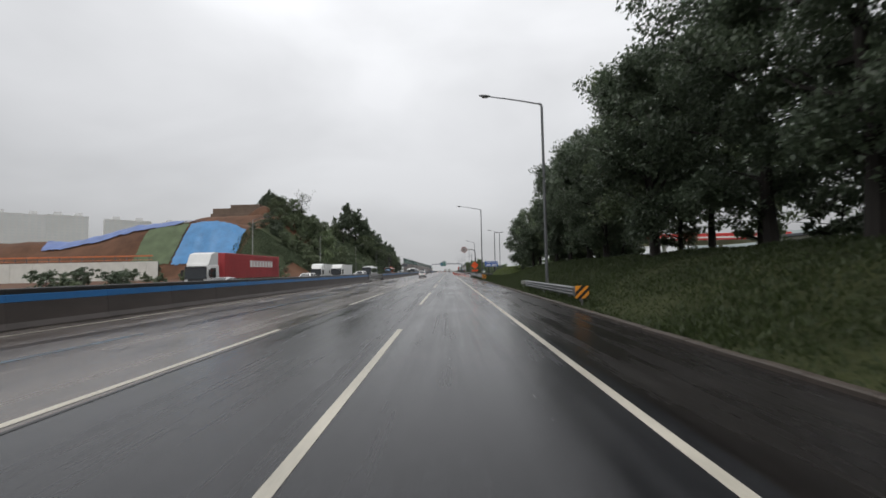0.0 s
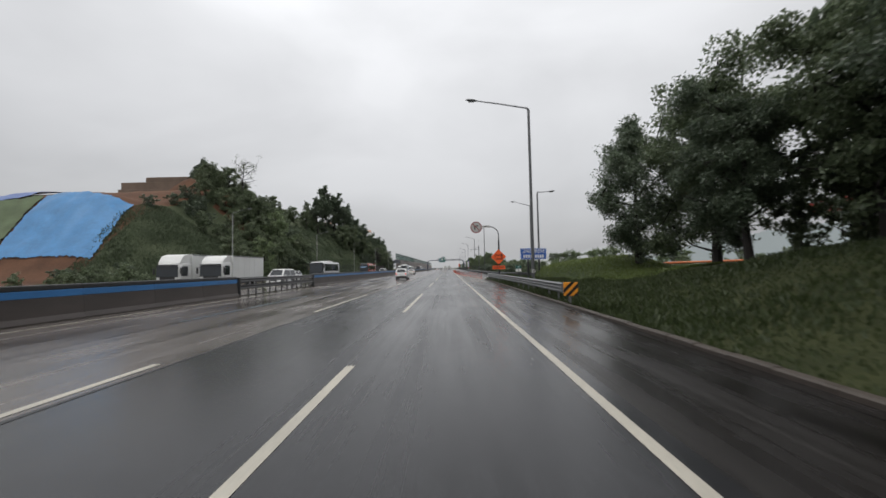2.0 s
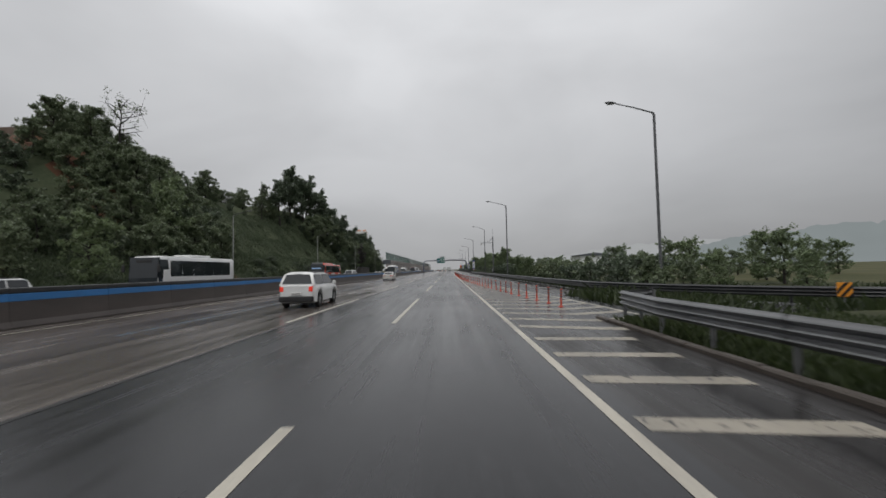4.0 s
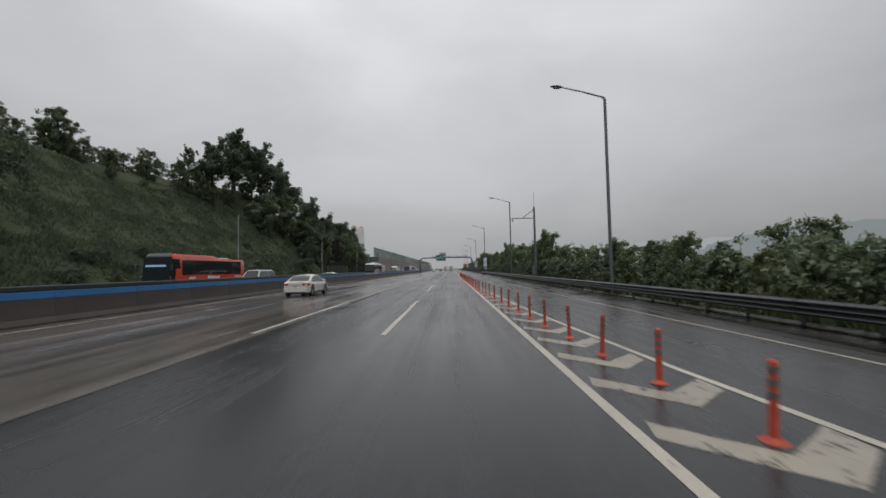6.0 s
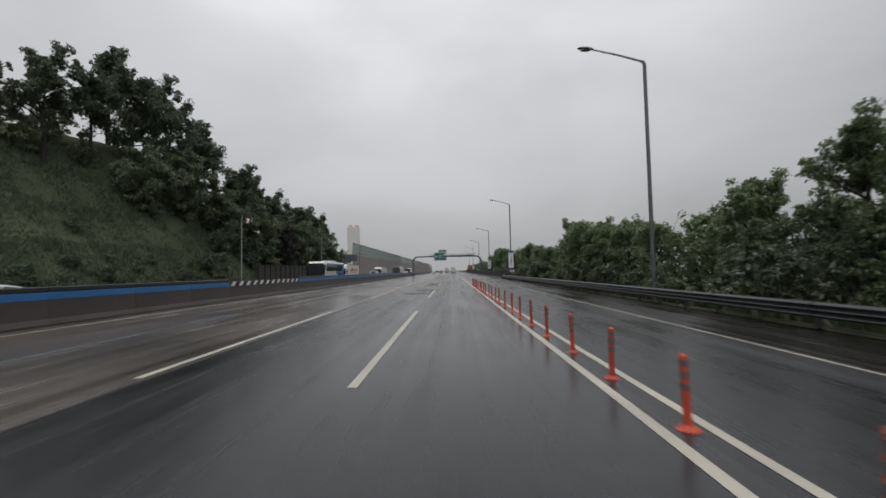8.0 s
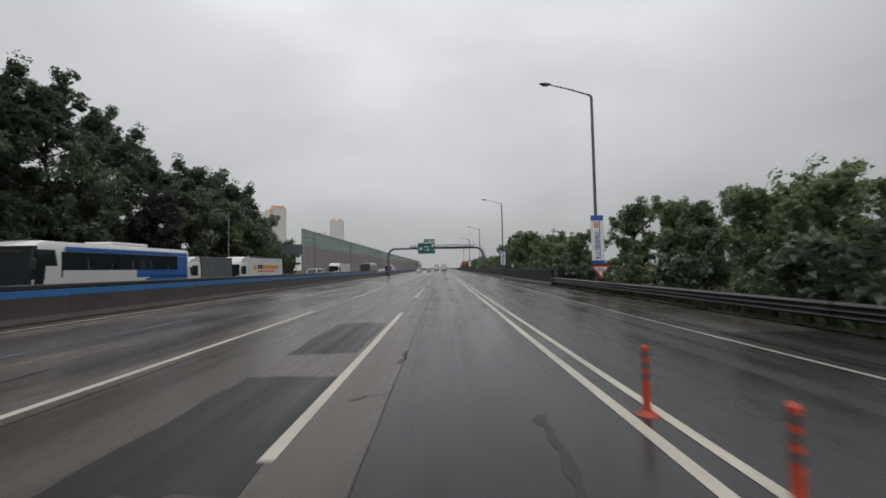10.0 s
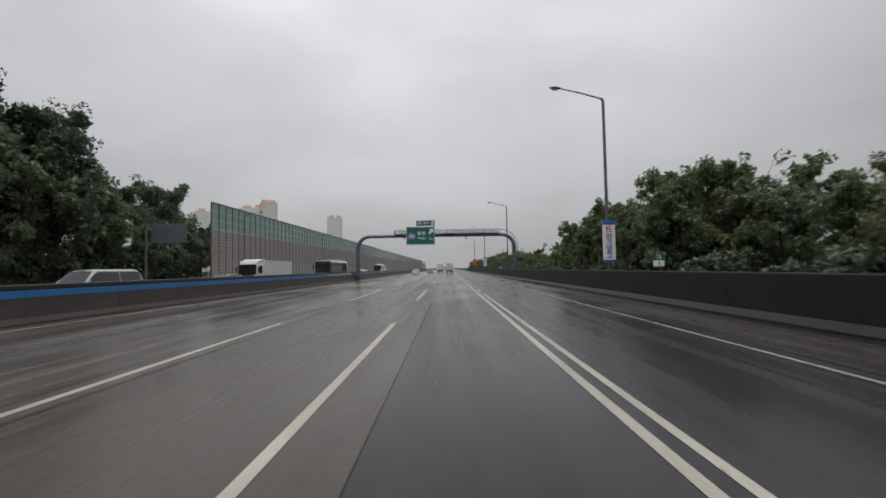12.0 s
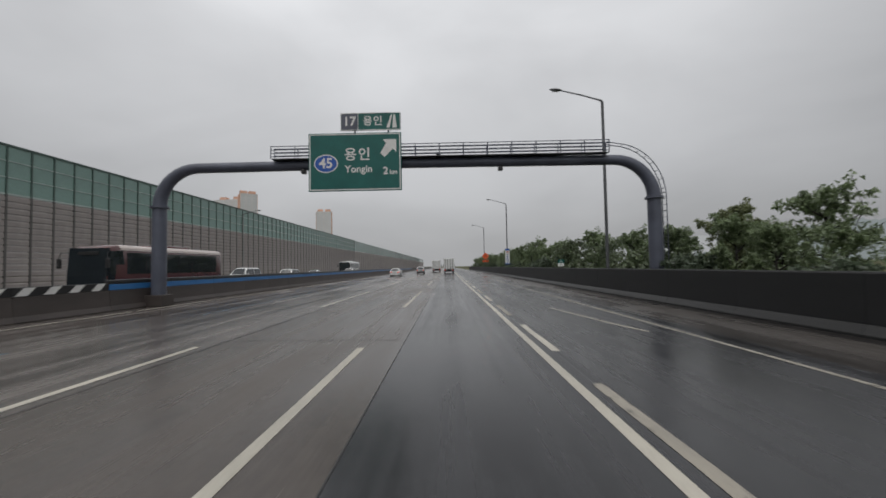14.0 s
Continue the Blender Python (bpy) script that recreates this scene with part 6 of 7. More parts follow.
# ---- grass as blades ----
def grass(name, boxes, n, label, size=(0.10, 0.34), material="blade"):
    r = np.random.default_rng(len(label))
    areas = np.array([(b[1] - b[0]) * (b[3] - b[2]) for b in boxes], float)
    pick = r.choice(len(boxes), n, p=areas / areas.sum())
    b = np.array(boxes)[pick]
    x = r.uniform(b[:, 0], b[:, 1])
    y = r.uniform(b[:, 2], b[:, 3])
    z = np.array([ground_z(a, c) for a, c in zip(x, y)]) - 0.03
    hgt = r.uniform(*size, n) * (0.6 + 0.8 * np.array([max(0.0, 0.5 + noise.noise(Vector((a * 0.25, c * 0.25, 0)))) for a, c in zip(x, y)]))
    a = r.uniform(0, 2 * np.pi, n)
    w = hgt * 0.14 + 0.01
    lean = r.normal(size=(n, 2)) * hgt[:, None] * 0.4
    p = np.stack([x, y, z], 1)
    s = np.stack([np.cos(a) * w, np.sin(a) * w, 0 * a], 1)
    mid = p + np.concatenate([lean * 0.4, (hgt * 0.6)[:, None]], 1)
    tip = p + np.concatenate([lean, hgt[:, None]], 1)
    v = np.stack([p - s, p + s, mid + s * 0.7, tip], 1).reshape(-1, 3)
    f = np.arange(n)[:, None] * 4 + [0, 1, 2, 3]
    return tagged(new(name, fast_mesh(name, v, f, material)), label, "grass", "", "stuff")


grass("bank_grass", [(4.95, 13.5, -6, 60), (4.95, 11, 60, 99)], 130000, "wet grass and weeds on the near bank", (0.06, 0.22))
grass("rail_grass", [(5.02, 5.9, 58, 99), (5.5, 6.1, 16, 33)], 16000, "dark grass under the guard rail", (0.12, 0.38))
grass("verge_weeds", [(9.6, 12.5, 113, 340), (7, 30, 100, 112)], 26000, "rough wet weeds beyond the guard rail", (0.2, 0.7))
grass("hill_grass", [(-62, -36, 178, 240), (-52, -36, 132, 178), (-46, -36, 240, 318)], 100000, "wild grass on the cut slope", (0.2, 0.6), "blade_hill")
grass("slope_weeds", [(-62, -47, 106, 134), (-47, -37.5, 122, 134)], 25000, "low dense weeds on the dug slope", (0.2, 0.6), "blade_hill")


# ---- building site and distance on the far left ----
def draped(name, corners, n, m, material, label, category, lift=0.18, seed=0):
    """A loose sheet lying on the slope between four plan corners."""
    r = random.Random(seed)
    a, b, c, d = [Vector((*p, 0)) for p in corners]
    g = Geo()
    for j in range(m + 1):
        for i in range(n + 1):
            u, w = i / n, j / m
            p = a.lerp(b, u).lerp(d.lerp(c, u), w)
            edge = 0.22 if i in (0, n) or j in (0, m) else 0.0
            p += Vector((r.uniform(-edge, edge), r.uniform(-edge, edge), 0))
            z = hill_left(p.x, p.y) + lift + 0.16 * noise.noise(Vector((p.x * 0.55, p.y * 0.5, seed))) + 0.07 * math.sin(p.x * 1.3 + p.y * 0.4)
            g.v.append((p.x, p.y, z))
    w_ = n + 1
    g.f += [(j * w_ + i, j * w_ + i + 1, (j + 1) * w_ + i + 1, (j + 1) * w_ + i) for j in range(m) for i in range(n)]
    t = thing(name, label, category)
    top = part("sheet", g.mesh("sheet", material, smooth=False, recalc=False), material, t)
    for p in top.data.polygons:
        p.use_smooth = True
    return t


draped("tarpaulin", [(-76.5, 111.6), (-59.8, 112.2), (-62.0, 124.2), (-77.8, 123)], 52, 48, "tarp", "bright blue tarpaulin spread over a dug slope", "tarpaulin", 0.35, 1)
draped("slope_net", [(-88.0, 112.4), (-76.9, 111.5), (-78.3, 122.8), (-89, 120.6)], 30, 40, "net", "dull green netting over the slope", "netting", 0.38, 2)
draped("tarpaulin", [(-120, 119.0), (-84, 121.3), (-74.5, 127.0), (-124, 127.0)], 46, 20, "tarp_violet", "faded violet-blue tarpaulin on the upper slope", "tarpaulin", 0.5, 3)
draped("tarpaulin", [(-37.4, 110.5), (-36.8, 112.0), (-39.2, 118.4), (-40.2, 117.0)], 6, 14, "tarp_violet", "narrow faded blue drain sheet down the slope", "tarpaulin", 0.35, 5)
tb = thing("retaining_wall", "stepped brown retaining blocks on top of the hill", "retaining wall", at=(-83, 160, hill_left(-83, 160) - 0.6))
for k, (x0, x1, z0, z1) in enumerate(((-9.5, 9.0, 0, 2.2), (-8.8, 9.5, 2.2, 4.2), (-2.0, 9.8, 4.2, 5.6))):
    part("block_course", Geo().rbox(x0, -2 + 0.3 * k, z0, x1, 4, z1, 0.15), "earth_wall", tb)
mound = thing("soil_mound", "reddish bare soil mound beside the retaining blocks", "soil mound", at=(-71, 157, hill_left(-71, 157) - 0.4))
mg = Geo()
for j in range(9):
    rr_ = 6.5 * (1 - j / 8) ** 0.7 + 0.05
    mg.v += [(rr_ * math.cos(2 * math.pi * i / 20) * (1 + 0.12 * math.sin(3 * i)), rr_ * 0.8 * math.sin(2 * math.pi * i / 20), -1.0 + 5.0 * j / 8) for i in range(20)]
mg.f += [(j * 20 + i, j * 20 + (i + 1) % 20, (j + 1) * 20 + (i + 1) % 20, (j + 1) * 20 + i) for j in range(8) for i in range(20)]
part("soil", mg, "soil", mound, smooth=True)

hoard = thing("site_hoarding", "long white sheet hoarding round the building site", "hoarding")
for k in range(24):
    x0 = -76 - 3.0 * k
    part("panel", Geo().rbox(x0 - 2.98, 105.9 - 0.06 * (k % 2), 0, x0, 106.0, 5.5, 0.02), "hoarding", hoard)
    part("post", Geo().box(x0 - 0.06, 106.0, 0, x0 + 0.06, 106.12, 5.5), "galv", hoard)
fence = thing("site_fence", "site fence with dark posts and an orange top rail", "fence")
for k in range(28):
    part("post", Geo().box(-80 - 3.0 * k, 108.0, hill_left(-80 - 3 * k, 108) - 0.2, -79.85 - 3.0 * k, 108.12, 7.3), "roof_dark", fence)
part("top_rail", Geo().rbox(-162, 107.95, 6.9, -79, 108.1, 7.25, 0.03), "orange_mesh", fence, "orange mesh rail")
part("lower_rail", Geo().rbox(-162, 107.95, 6.0, -79, 108.1, 6.1, 0.03), "orange_mesh", fence, "orange mesh rail")


def apartment(x, y, w, d, floors, turn, end_mat, label):
    t = thing("apartment_block", label, "apartment block", "distant apartment blocks", at=(x, y, 0), turn=turn)
    h = floors * 2.9
    part("wall_block", Geo().box(-w / 2, -d / 2, 0, w / 2, d / 2, h), "apt_pale", t)
    for s in (-1, 1):
        part("end_wall", Geo().box(s * w / 2 - 0.15, -d / 2 - 0.1, 0, s * w / 2 + 0.15, d / 2 + 0.1, h + 1.2), end_mat, t, "coloured end wall")
    n = max(2, int(w / 4.2))
    win = Geo().box(-1.25, -0.12, 0, 1.25, 0.0, 1.5).mesh("window", "apt_win")
    for fl in range(floors):
        for k in range(n):
            ob = part("window", win, "apt_win", t)
            ob.location = (-w / 2 + w * (k + 0.5) / n, -d / 2, 0.9 + 2.9 * fl)
    for k in range(2):
        part("roof_house", Geo().box(-w / 4 + k * w / 2 - 3, -3, h, -w / 4 + k * w / 2 + 3, 3, h + 4.2), end_mat, t)
    part("parapet", Geo().box(-w / 2, -d / 2 - 0.15, h, w / 2, d / 2 + 0.15, h + 1.0), "apt_pale", t)
    return t


for x, y, w, fl in ((-420, 395, 46, 22), (-372, 398, 30, 21), (-330, 420, 38, 20), (-300, 452, 28, 20), (-470, 400, 40, 23)):
    apartment(x, y, w, 13, fl, 45, "apt_pale", "pale high-rise apartment block in the mist")
for x, y, w, fl, tn in ((-213, 708, 30, 24, -10), (-190, 694, 15, 25, 35), (-150, 806, 18, 24, 12), (-252, 690, 24, 22, 20)):
    apartment(x, y, w, 14, fl, tn, "apt_tan", "tall apartment tower with tan end walls")

# ---- service area to the right ----
can = thing("filling_station_canopy", "red and white filling station canopy on columns", "canopy", at=(44, 74, 1.2))
part("fascia", Geo().rbox(-11, -8, 4.6, 11, 8, 5.7, 0.08), "red", can)
part("white_stripe", Geo().box(-11.02, -8.03, 4.9, 11.02, -8.005, 5.15), "white", can)
part("soffit", Geo().box(-10.9, -7.9, 4.55, 10.9, 7.9, 4.6), "white", can)
for x_ in (-8, 0, 8):
    for y_ in (-5, 5):
        part("column", Geo().rbox(x_ - 0.25, y_ - 0.25, -1.0, x_ + 0.25, y_ + 0.25, 4.6, 0.04), "white", can)
shop = thing("service_building", "low white service building with a blue sign band", "building", at=(58, 52, 0.6))
part("wall_block", Geo().rbox(-14, -7, 0, 14, 7, 4.6, 0.05), "apt_pale", shop)
part("roof", Geo().rbox(-14.4, -7.4, 4.6, 14.4, 7.4, 5.0, 0.06), "roof_dark", shop)
part("sign_band", Geo().box(-13.8, -7.06, 3.5, 6, -7.005, 4.3), "sign_blue", shop)
for k in range(6):
    w_ = part("window", Geo().box(-12 + 4.2 * k, -7.05, 0.8, -9 + 4.2 * k, -7.005, 3.0), "apt_win", shop)
    part("frame", Geo().box(-12.1 + 4.2 * k, -7.07, 3.0, -8.9 + 4.2 * k, -7.005, 3.1), "galv", w_)
orail = thing("orange_rail", "low orange tubular rail beside the service area", "rail")
part("rail", Geo().tube([(21, 84.5, 1.7), (27, 83, 1.8), (36, 81, 1.9)], 0.10, n=8), "orange_mesh", orail)
for x_, y_ in ((21.5, 84.4), (25, 83.5), (29, 82.6), (33, 81.7)):
    part("post", Geo().tube([(x_, y_, bank_right(x_, y_) - 0.2), (x_, y_, 1.72)], 0.08, n=8), "red", orail)
shed = thing("roadside_shed", "low dark-roofed building behind the young trees", "building", at=(60, 262, 0))
part("wall_block", Geo().rbox(-6, -5, 0, 6, 5, 6.2, 0.05), "apt_win", shed)
part("roof", Geo().slab([(-6.8, 6.2), (6.8, 6.2), (6.8, 6.5), (0, 7.4), (-6.8, 6.5)], "y", -5.6, 5.6), "roof_dark", shed)

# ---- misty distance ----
# Unlit grey emission: the rain haze is put into the ridge colour itself.
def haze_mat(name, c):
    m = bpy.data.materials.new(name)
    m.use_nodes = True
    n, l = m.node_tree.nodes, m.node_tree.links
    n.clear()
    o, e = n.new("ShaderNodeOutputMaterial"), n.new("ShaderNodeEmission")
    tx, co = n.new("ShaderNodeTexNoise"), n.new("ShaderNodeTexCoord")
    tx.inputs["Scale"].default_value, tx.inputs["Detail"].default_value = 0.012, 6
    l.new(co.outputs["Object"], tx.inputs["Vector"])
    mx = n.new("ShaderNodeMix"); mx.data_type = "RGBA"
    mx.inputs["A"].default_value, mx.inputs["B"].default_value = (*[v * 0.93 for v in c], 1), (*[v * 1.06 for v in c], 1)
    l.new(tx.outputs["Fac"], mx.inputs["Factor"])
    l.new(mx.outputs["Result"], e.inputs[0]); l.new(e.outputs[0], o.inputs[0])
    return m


# Haze greys painted per ridge, paler for the farther one.
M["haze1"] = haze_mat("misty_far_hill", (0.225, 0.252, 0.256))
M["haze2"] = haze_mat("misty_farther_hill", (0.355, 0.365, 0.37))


def ridge(name, pts, material, label, rough=4.0, seed=0):
    """A far ridge: plan points with heights, with a wooded, uneven crest."""
    g = Geo()
    fine = []
    for (xa, ya, za), (xb, yb, zb_) in zip(pts, pts[1:]):
        for k in range(40):
            u = k / 40
            x, y, z = xa + (xb - xa) * u, ya + (yb - ya) * u, za + (zb_ - za) * step(0, 1, u)
            z += rough * noise.noise(Vector((x * 0.02, y * 0.02, seed))) + rough * 0.4 * noise.noise(Vector((x * 0.11, y * 0.11, seed + 3)))
            fine.append((x, y, max(z, 0.0)))
    n = len(fine)
    g.v += [(x, y, z) for x, y, z in fine] + [(x * 0.97, y * 0.97, z * 0.55) for x, y, z in fine] + [(x * 0.9, y * 0.9, -2) for x, y, z in fine]
    g.f += [(r_ * n + k, r_ * n + k + 1, (r_ + 1) * n + k + 1, (r_ + 1) * n + k) for r_ in range(2) for k in range(n - 1)]
    return setting(name, g.mesh(name, material, recalc=False), material, label, "distant hill")


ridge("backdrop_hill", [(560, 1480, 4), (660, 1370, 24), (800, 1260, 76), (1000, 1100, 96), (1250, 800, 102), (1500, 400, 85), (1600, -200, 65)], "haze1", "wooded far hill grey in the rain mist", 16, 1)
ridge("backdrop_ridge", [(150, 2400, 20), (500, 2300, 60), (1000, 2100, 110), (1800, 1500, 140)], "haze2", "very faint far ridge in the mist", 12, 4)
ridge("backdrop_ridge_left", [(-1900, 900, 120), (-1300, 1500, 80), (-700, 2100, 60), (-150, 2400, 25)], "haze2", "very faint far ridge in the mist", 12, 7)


# ---- vehicles ----
def wheel(parent, x, y, r, w, side):
    """Tyre with a rim; side: -1 or 1, the outer face."""
    g = Geo()
    prof = [(-w / 2, r * 0.62), (-w / 2, r * 0.93), (-w / 2 + 0.02, r), (w / 2 - 0.02, r), (w / 2, r * 0.93), (w / 2, r * 0.62)]
    n = 20
    for k in range(n):
        a = 2 * math.pi * k / n
        g.v += [(x + px, y + q * math.cos(a), r + q * math.sin(a)) for px, q in prof]
    m = len(prof)
    for k in range(n):
        i, j = k * m, ((k + 1) % n) * m
        g.f += [(i + e, i + e + 1, j + e + 1, j + e) for e in range(m - 1)]
    tyre = part("wheel", g, "tyre", parent, smooth=True)
    rg = Geo()
    xo = x + side * (w / 2 - 0.03)
    rg.slab([(y + r * 0.63 * math.cos(2 * math.pi * k / 16), r + r * 0.63 * math.sin(2 * math.pi * k / 16)) for k in range(16)], "x", xo - 0.04, xo)
    for k in range(5):
        a = 2 * math.pi * k / 5
        d, e = (math.cos(a), math.sin(a)), (-math.sin(a), math.cos(a))
        rg.slab([(y + d[0] * r * 0.1 + e[0] * 0.04, r + d[1] * r * 0.1 + e[1] * 0.04), (y + d[0] * r * 0.6 + e[0] * 0.03, r + d[1] * r * 0.6 + e[1] * 0.03),
                 (y + d[0] * r * 0.6 - e[0] * 0.03, r + d[1] * r * 0.6 - e[1] * 0.03), (y + d[0] * r * 0.1 - e[0] * 0.04, r + d[1] * r * 0.1 - e[1] * 0.04)], "x", min(xo, xo + side * 0.025), max(xo, xo + side * 0.025))
    part("rim", rg, "rim", tyre)
    return tyre


def lofted(sections, close=True):
    """sections: (y, half width, [(x fraction, z), ...] from the bottom over the top on one side); both sides are made."""
    g = Geo()
    rows = []
    for y, hw, prof in sections:
        row = [(-f * hw, y, z) for f, z in prof] + [(f * hw, y, z) for f, z in reversed(prof)]
        rows.append(row)
    n = len(rows[0])
    for r in rows:
        g.v += r
    for i in range(len(rows) - 1):
        g.f += [(i * n + j, i * n + (j + 1) % n, (i + 1) * n + (j + 1) % n, (i + 1) * n + j) for j in range(n)]
    g.f += [tuple(range(n)), tuple(range((len(rows) - 1) * n, len(rows) * n))]
    return g


def arch_cut(y, wheels, r, z_low):
    for wy in wheels:
        d = abs(y - wy)
        if d < r:
            return max(z_low, math.sqrt(r * r - d * d) + r * 0.86)
    return z_low


def car(x, y, turn, paint, kind="sedan", lit=True, label="white sedan car"):
    """Rear of the car at local -y. kinds: sedan, suv, van."""
    t = thing(kind if kind != "sedan" else "car", label, "car", "cars", at=(x, y, 0), turn=turn)
    L, W, H = {"sedan": (4.6, 0.90, 1.46), "suv": (4.25, 0.90, 1.68), "van": (5.1, 0.96, 1.93)}[kind]
    r = {"sedan": 0.33, "suv": 0.36, "van": 0.34}[kind]
    wy = (-L / 2 + 0.85, L / 2 - 0.88)
    belt = {"sedan": 0.95, "suv": 1.08, "van": 1.12}[kind]
    secs = []
    ys_ = sorted(set([round(-L / 2 + L * k / 46, 3) for k in range(47)] + [w + d for w in wy for d in (-r - 0.06, -r, r, r + 0.06)]))
    for yy in ys_:
        u = (yy + L / 2) / L
        tail, nose = max(0.0, 1 - u / 0.045) ** 2, max(0.0, 1 - (1 - u) / 0.05) ** 2
        hw = W * (0.90 + 0.10 * step(0, 0.10, u) - 0.12 * step(0.88, 1.0, u)) * (1 - 0.09 * tail - 0.10 * nose)
        top = belt
        if kind == "sedan":
            top = belt + 0.05 - 0.05 * step(0.1, 0.3, u) - (belt - 0.62) * 0.60 * step(0.74, 1.0, u)
        elif kind == "suv":
            top = belt - 0.16 * step(0.72, 1.0, u)
        else:
            top = belt - 0.28 * step(0.78, 1.0, u)
        low = arch_cut(yy, wy, r + 0.07, 0.24 + 0.10 * step(0.93, 1.0, u) + 0.12 * (1 - step(0, 0.06, u)))
        top -= (0.10 if kind == "sedan" else 0.04) * tail + 0.07 * nose
        low = min(low, top - 0.12)
        mid = (low + top) / 2
        secs.append((yy, hw, [(0.0, low), (0.90, low), (0.985, low + 0.05), (1.0, mid), (0.985, top - 0.10), (0.93, top - 0.02), (0.80, top), (0.0, top + 0.015)]))
    part("body", lofted(secs), paint, t, smooth=True)
    # cabin
    if kind == "sedan":
        plan = [(-L / 2 + 0.46, 0.0), (-L / 2 + 1.42, 0.86), (-L / 2 + 1.75, 1.0), (0.12, 1.0), (0.45, 0.90), (L / 2 - 1.0, 0.0)]
    elif kind == "suv":
        plan = [(-L / 2 + 0.10, 0.0), (-L / 2 + 0.30, 0.86), (-L / 2 + 0.55, 1.0), (0.30, 1.0), (0.55, 0.93), (L / 2 - 1.15, 0.0)]
    else:
        plan = [(-L / 2 + 0.06, 0.0), (-L / 2 + 0.20, 0.88), (-L / 2 + 0.45, 1.0), (0.75, 1.0), (1.0, 0.93), (L / 2 - 0.75, 0.0)]
    rise = H - belt
    if kind == "sedan":
        arc = [(-L / 2 + 0.34, 0.0), (-L / 2 + 0.62, 0.22), (-L / 2 + 1.02, 0.60), (-L / 2 + 1.42, 0.86), (-L / 2 + 1.80, 0.97), (-0.20, 1.0), (0.22, 0.97), (0.55, 0.85), (0.95, 0.52), (L / 2 - 0.92, 0.0)]
    else:
        arc = plan

    def cab_z(yy):
        for (a, za), (b, zb2) in zip(arc, arc[1:]):
            if a <= yy <= b:
                return belt + rise * (za + (zb2 - za) * (yy - a) / (b - a))
        return belt
    cs = []
    y0, y1 = arc[0][0], arc[-1][0]
    for k in range(41):
        yy = y0 + (y1 - y0) * k / 40
        z = max(cab_z(yy), belt + 0.004)
        q = (z - belt) / rise
        cs.append((yy, W * 0.95, [(0.0, belt - 0.03), (0.97, belt - 0.03), (0.97 - 0.17 * q, belt + (z - belt) * 0.90), (0.93 - 0.20 * q, belt + (z - belt) * 0.96), (0.86 - 0.22 * q, z), (0.45, z + 0.025 * q), (0.0, z + 0.035 * q)]))
    part("cabin", lofted(cs), paint, t, smooth=True)

    def glass_side(ya, yb, s, nm="side_window"):
        n = 8
        g = Geo()
        for k in range(n + 1):
            yy = ya + (yb - ya) * k / n
            z = cab_z(yy)
            q = (z - belt) / rise
            zt = belt + (z - belt) * 0.84
            xa = W * 0.95 * 0.975 + 0.006
            xb = W * 0.95 * (0.97 - 0.17 * q * (0.84 / 0.9)) + 0.010
            g.v += [(s * xa, yy, belt + 0.02), (s * xb, yy, max(zt, belt + 0.03)), (s * (xa - 0.03), yy, belt + 0.02), (s * (xb - 0.03), yy, max(zt, belt + 0.03))]
        for k in range(n):
            i = 4 * k
            g.f += [(i, i + 4, i + 5, i + 1), (i + 2, i + 3, i + 7, i + 6), (i + 1, i + 5, i + 7, i + 3), (i, i + 2, i + 6, i + 4)]
        part(nm, g, "glass", t)
    mid_y = (plan[2][0] + plan[3][0]) / 2
    for s in (-1, 1):
        glass_side(plan[1][0] - (0.45 if kind == "sedan" else -0.05), mid_y - 0.05, s)
        glass_side(mid_y + 0.05, plan[4][0] + 0.42, s)
        part("mirror", Geo().rbox(min(s * W * 0.98, s * (W + 0.17)), plan[4][0] + 0.25, belt - 0.02, max(s * W * 0.98, s * (W + 0.17)), plan[4][0] + 0.37, belt + 0.14, 0.03), paint, t)
        for yy in (mid_y, mid_y + 1.0):
            part("door_handle", Geo().rbox(min(s * W * 0.99, s * (W + 0.02)), yy - 0.3, belt - 0.16, max(s * W * 0.99, s * (W + 0.02)), yy - 0.12, belt - 0.13, 0.008), paint, t)

    def screen(ya, yb, nm):
        """Bowed glass lying on the cabin between two places along the car."""
        g, n, cols = Geo(), 8, (-1.0, -0.6, 0.0, 0.6, 1.0)
        for off in (0.014, -0.012):
            for k in range(n + 1):
                yy = ya + (yb - ya) * (0.07 + 0.86 * k / n)
                z = cab_z(yy)
                q = (z - belt) / rise
                hw = W * 0.95 * (0.84 - 0.22 * q)
                g.v += [(c * hw, yy, z + off + (1 - abs(c)) * 0.034 * q) for c in cols]
        m, half = len(cols), (n + 1) * len(cols)
        for k in range(n):
            for j in range(m - 1):
                i = k * m + j
                g.f += [(i, i + 1, i + m + 1, i + m), (half + i, half + i + m, half + i + m + 1, half + i + 1)]
        part(nm, g, "glass", t, smooth=True)
    screen(plan[0][0], plan[1][0], "rear_window")
    screen(plan[5][0], plan[4][0], "windscreen")
    yr, yf = -L / 2, L / 2
    for s in (-1, 1):
        xa, xb = sorted((s * W * 0.50 if kind == "sedan" else s * W * 0.66, s * W * 0.86))
        zl = belt - (0.20 if kind == "sedan" else 0.30)
        if kind == "sedan":
            lamp = Geo().slab([(s * W * f, yr + d) for f, d in ((0.44, 0.02), (0.62, -0.025), (0.76, -0.01), (0.87, 0.07), (0.945, 0.18), (0.975, 0.34), (0.90, 0.34), (0.6, 0.14))], "z", zl, zl + 0.14)
        else:
            lamp = Geo().rbox(xa, yr - 0.02, zl, xb, yr + 0.12, zl + 0.24, 0.03)
        part("tail_light", lamp, "tail_on" if lit else "tail_off", t, "red tail light")
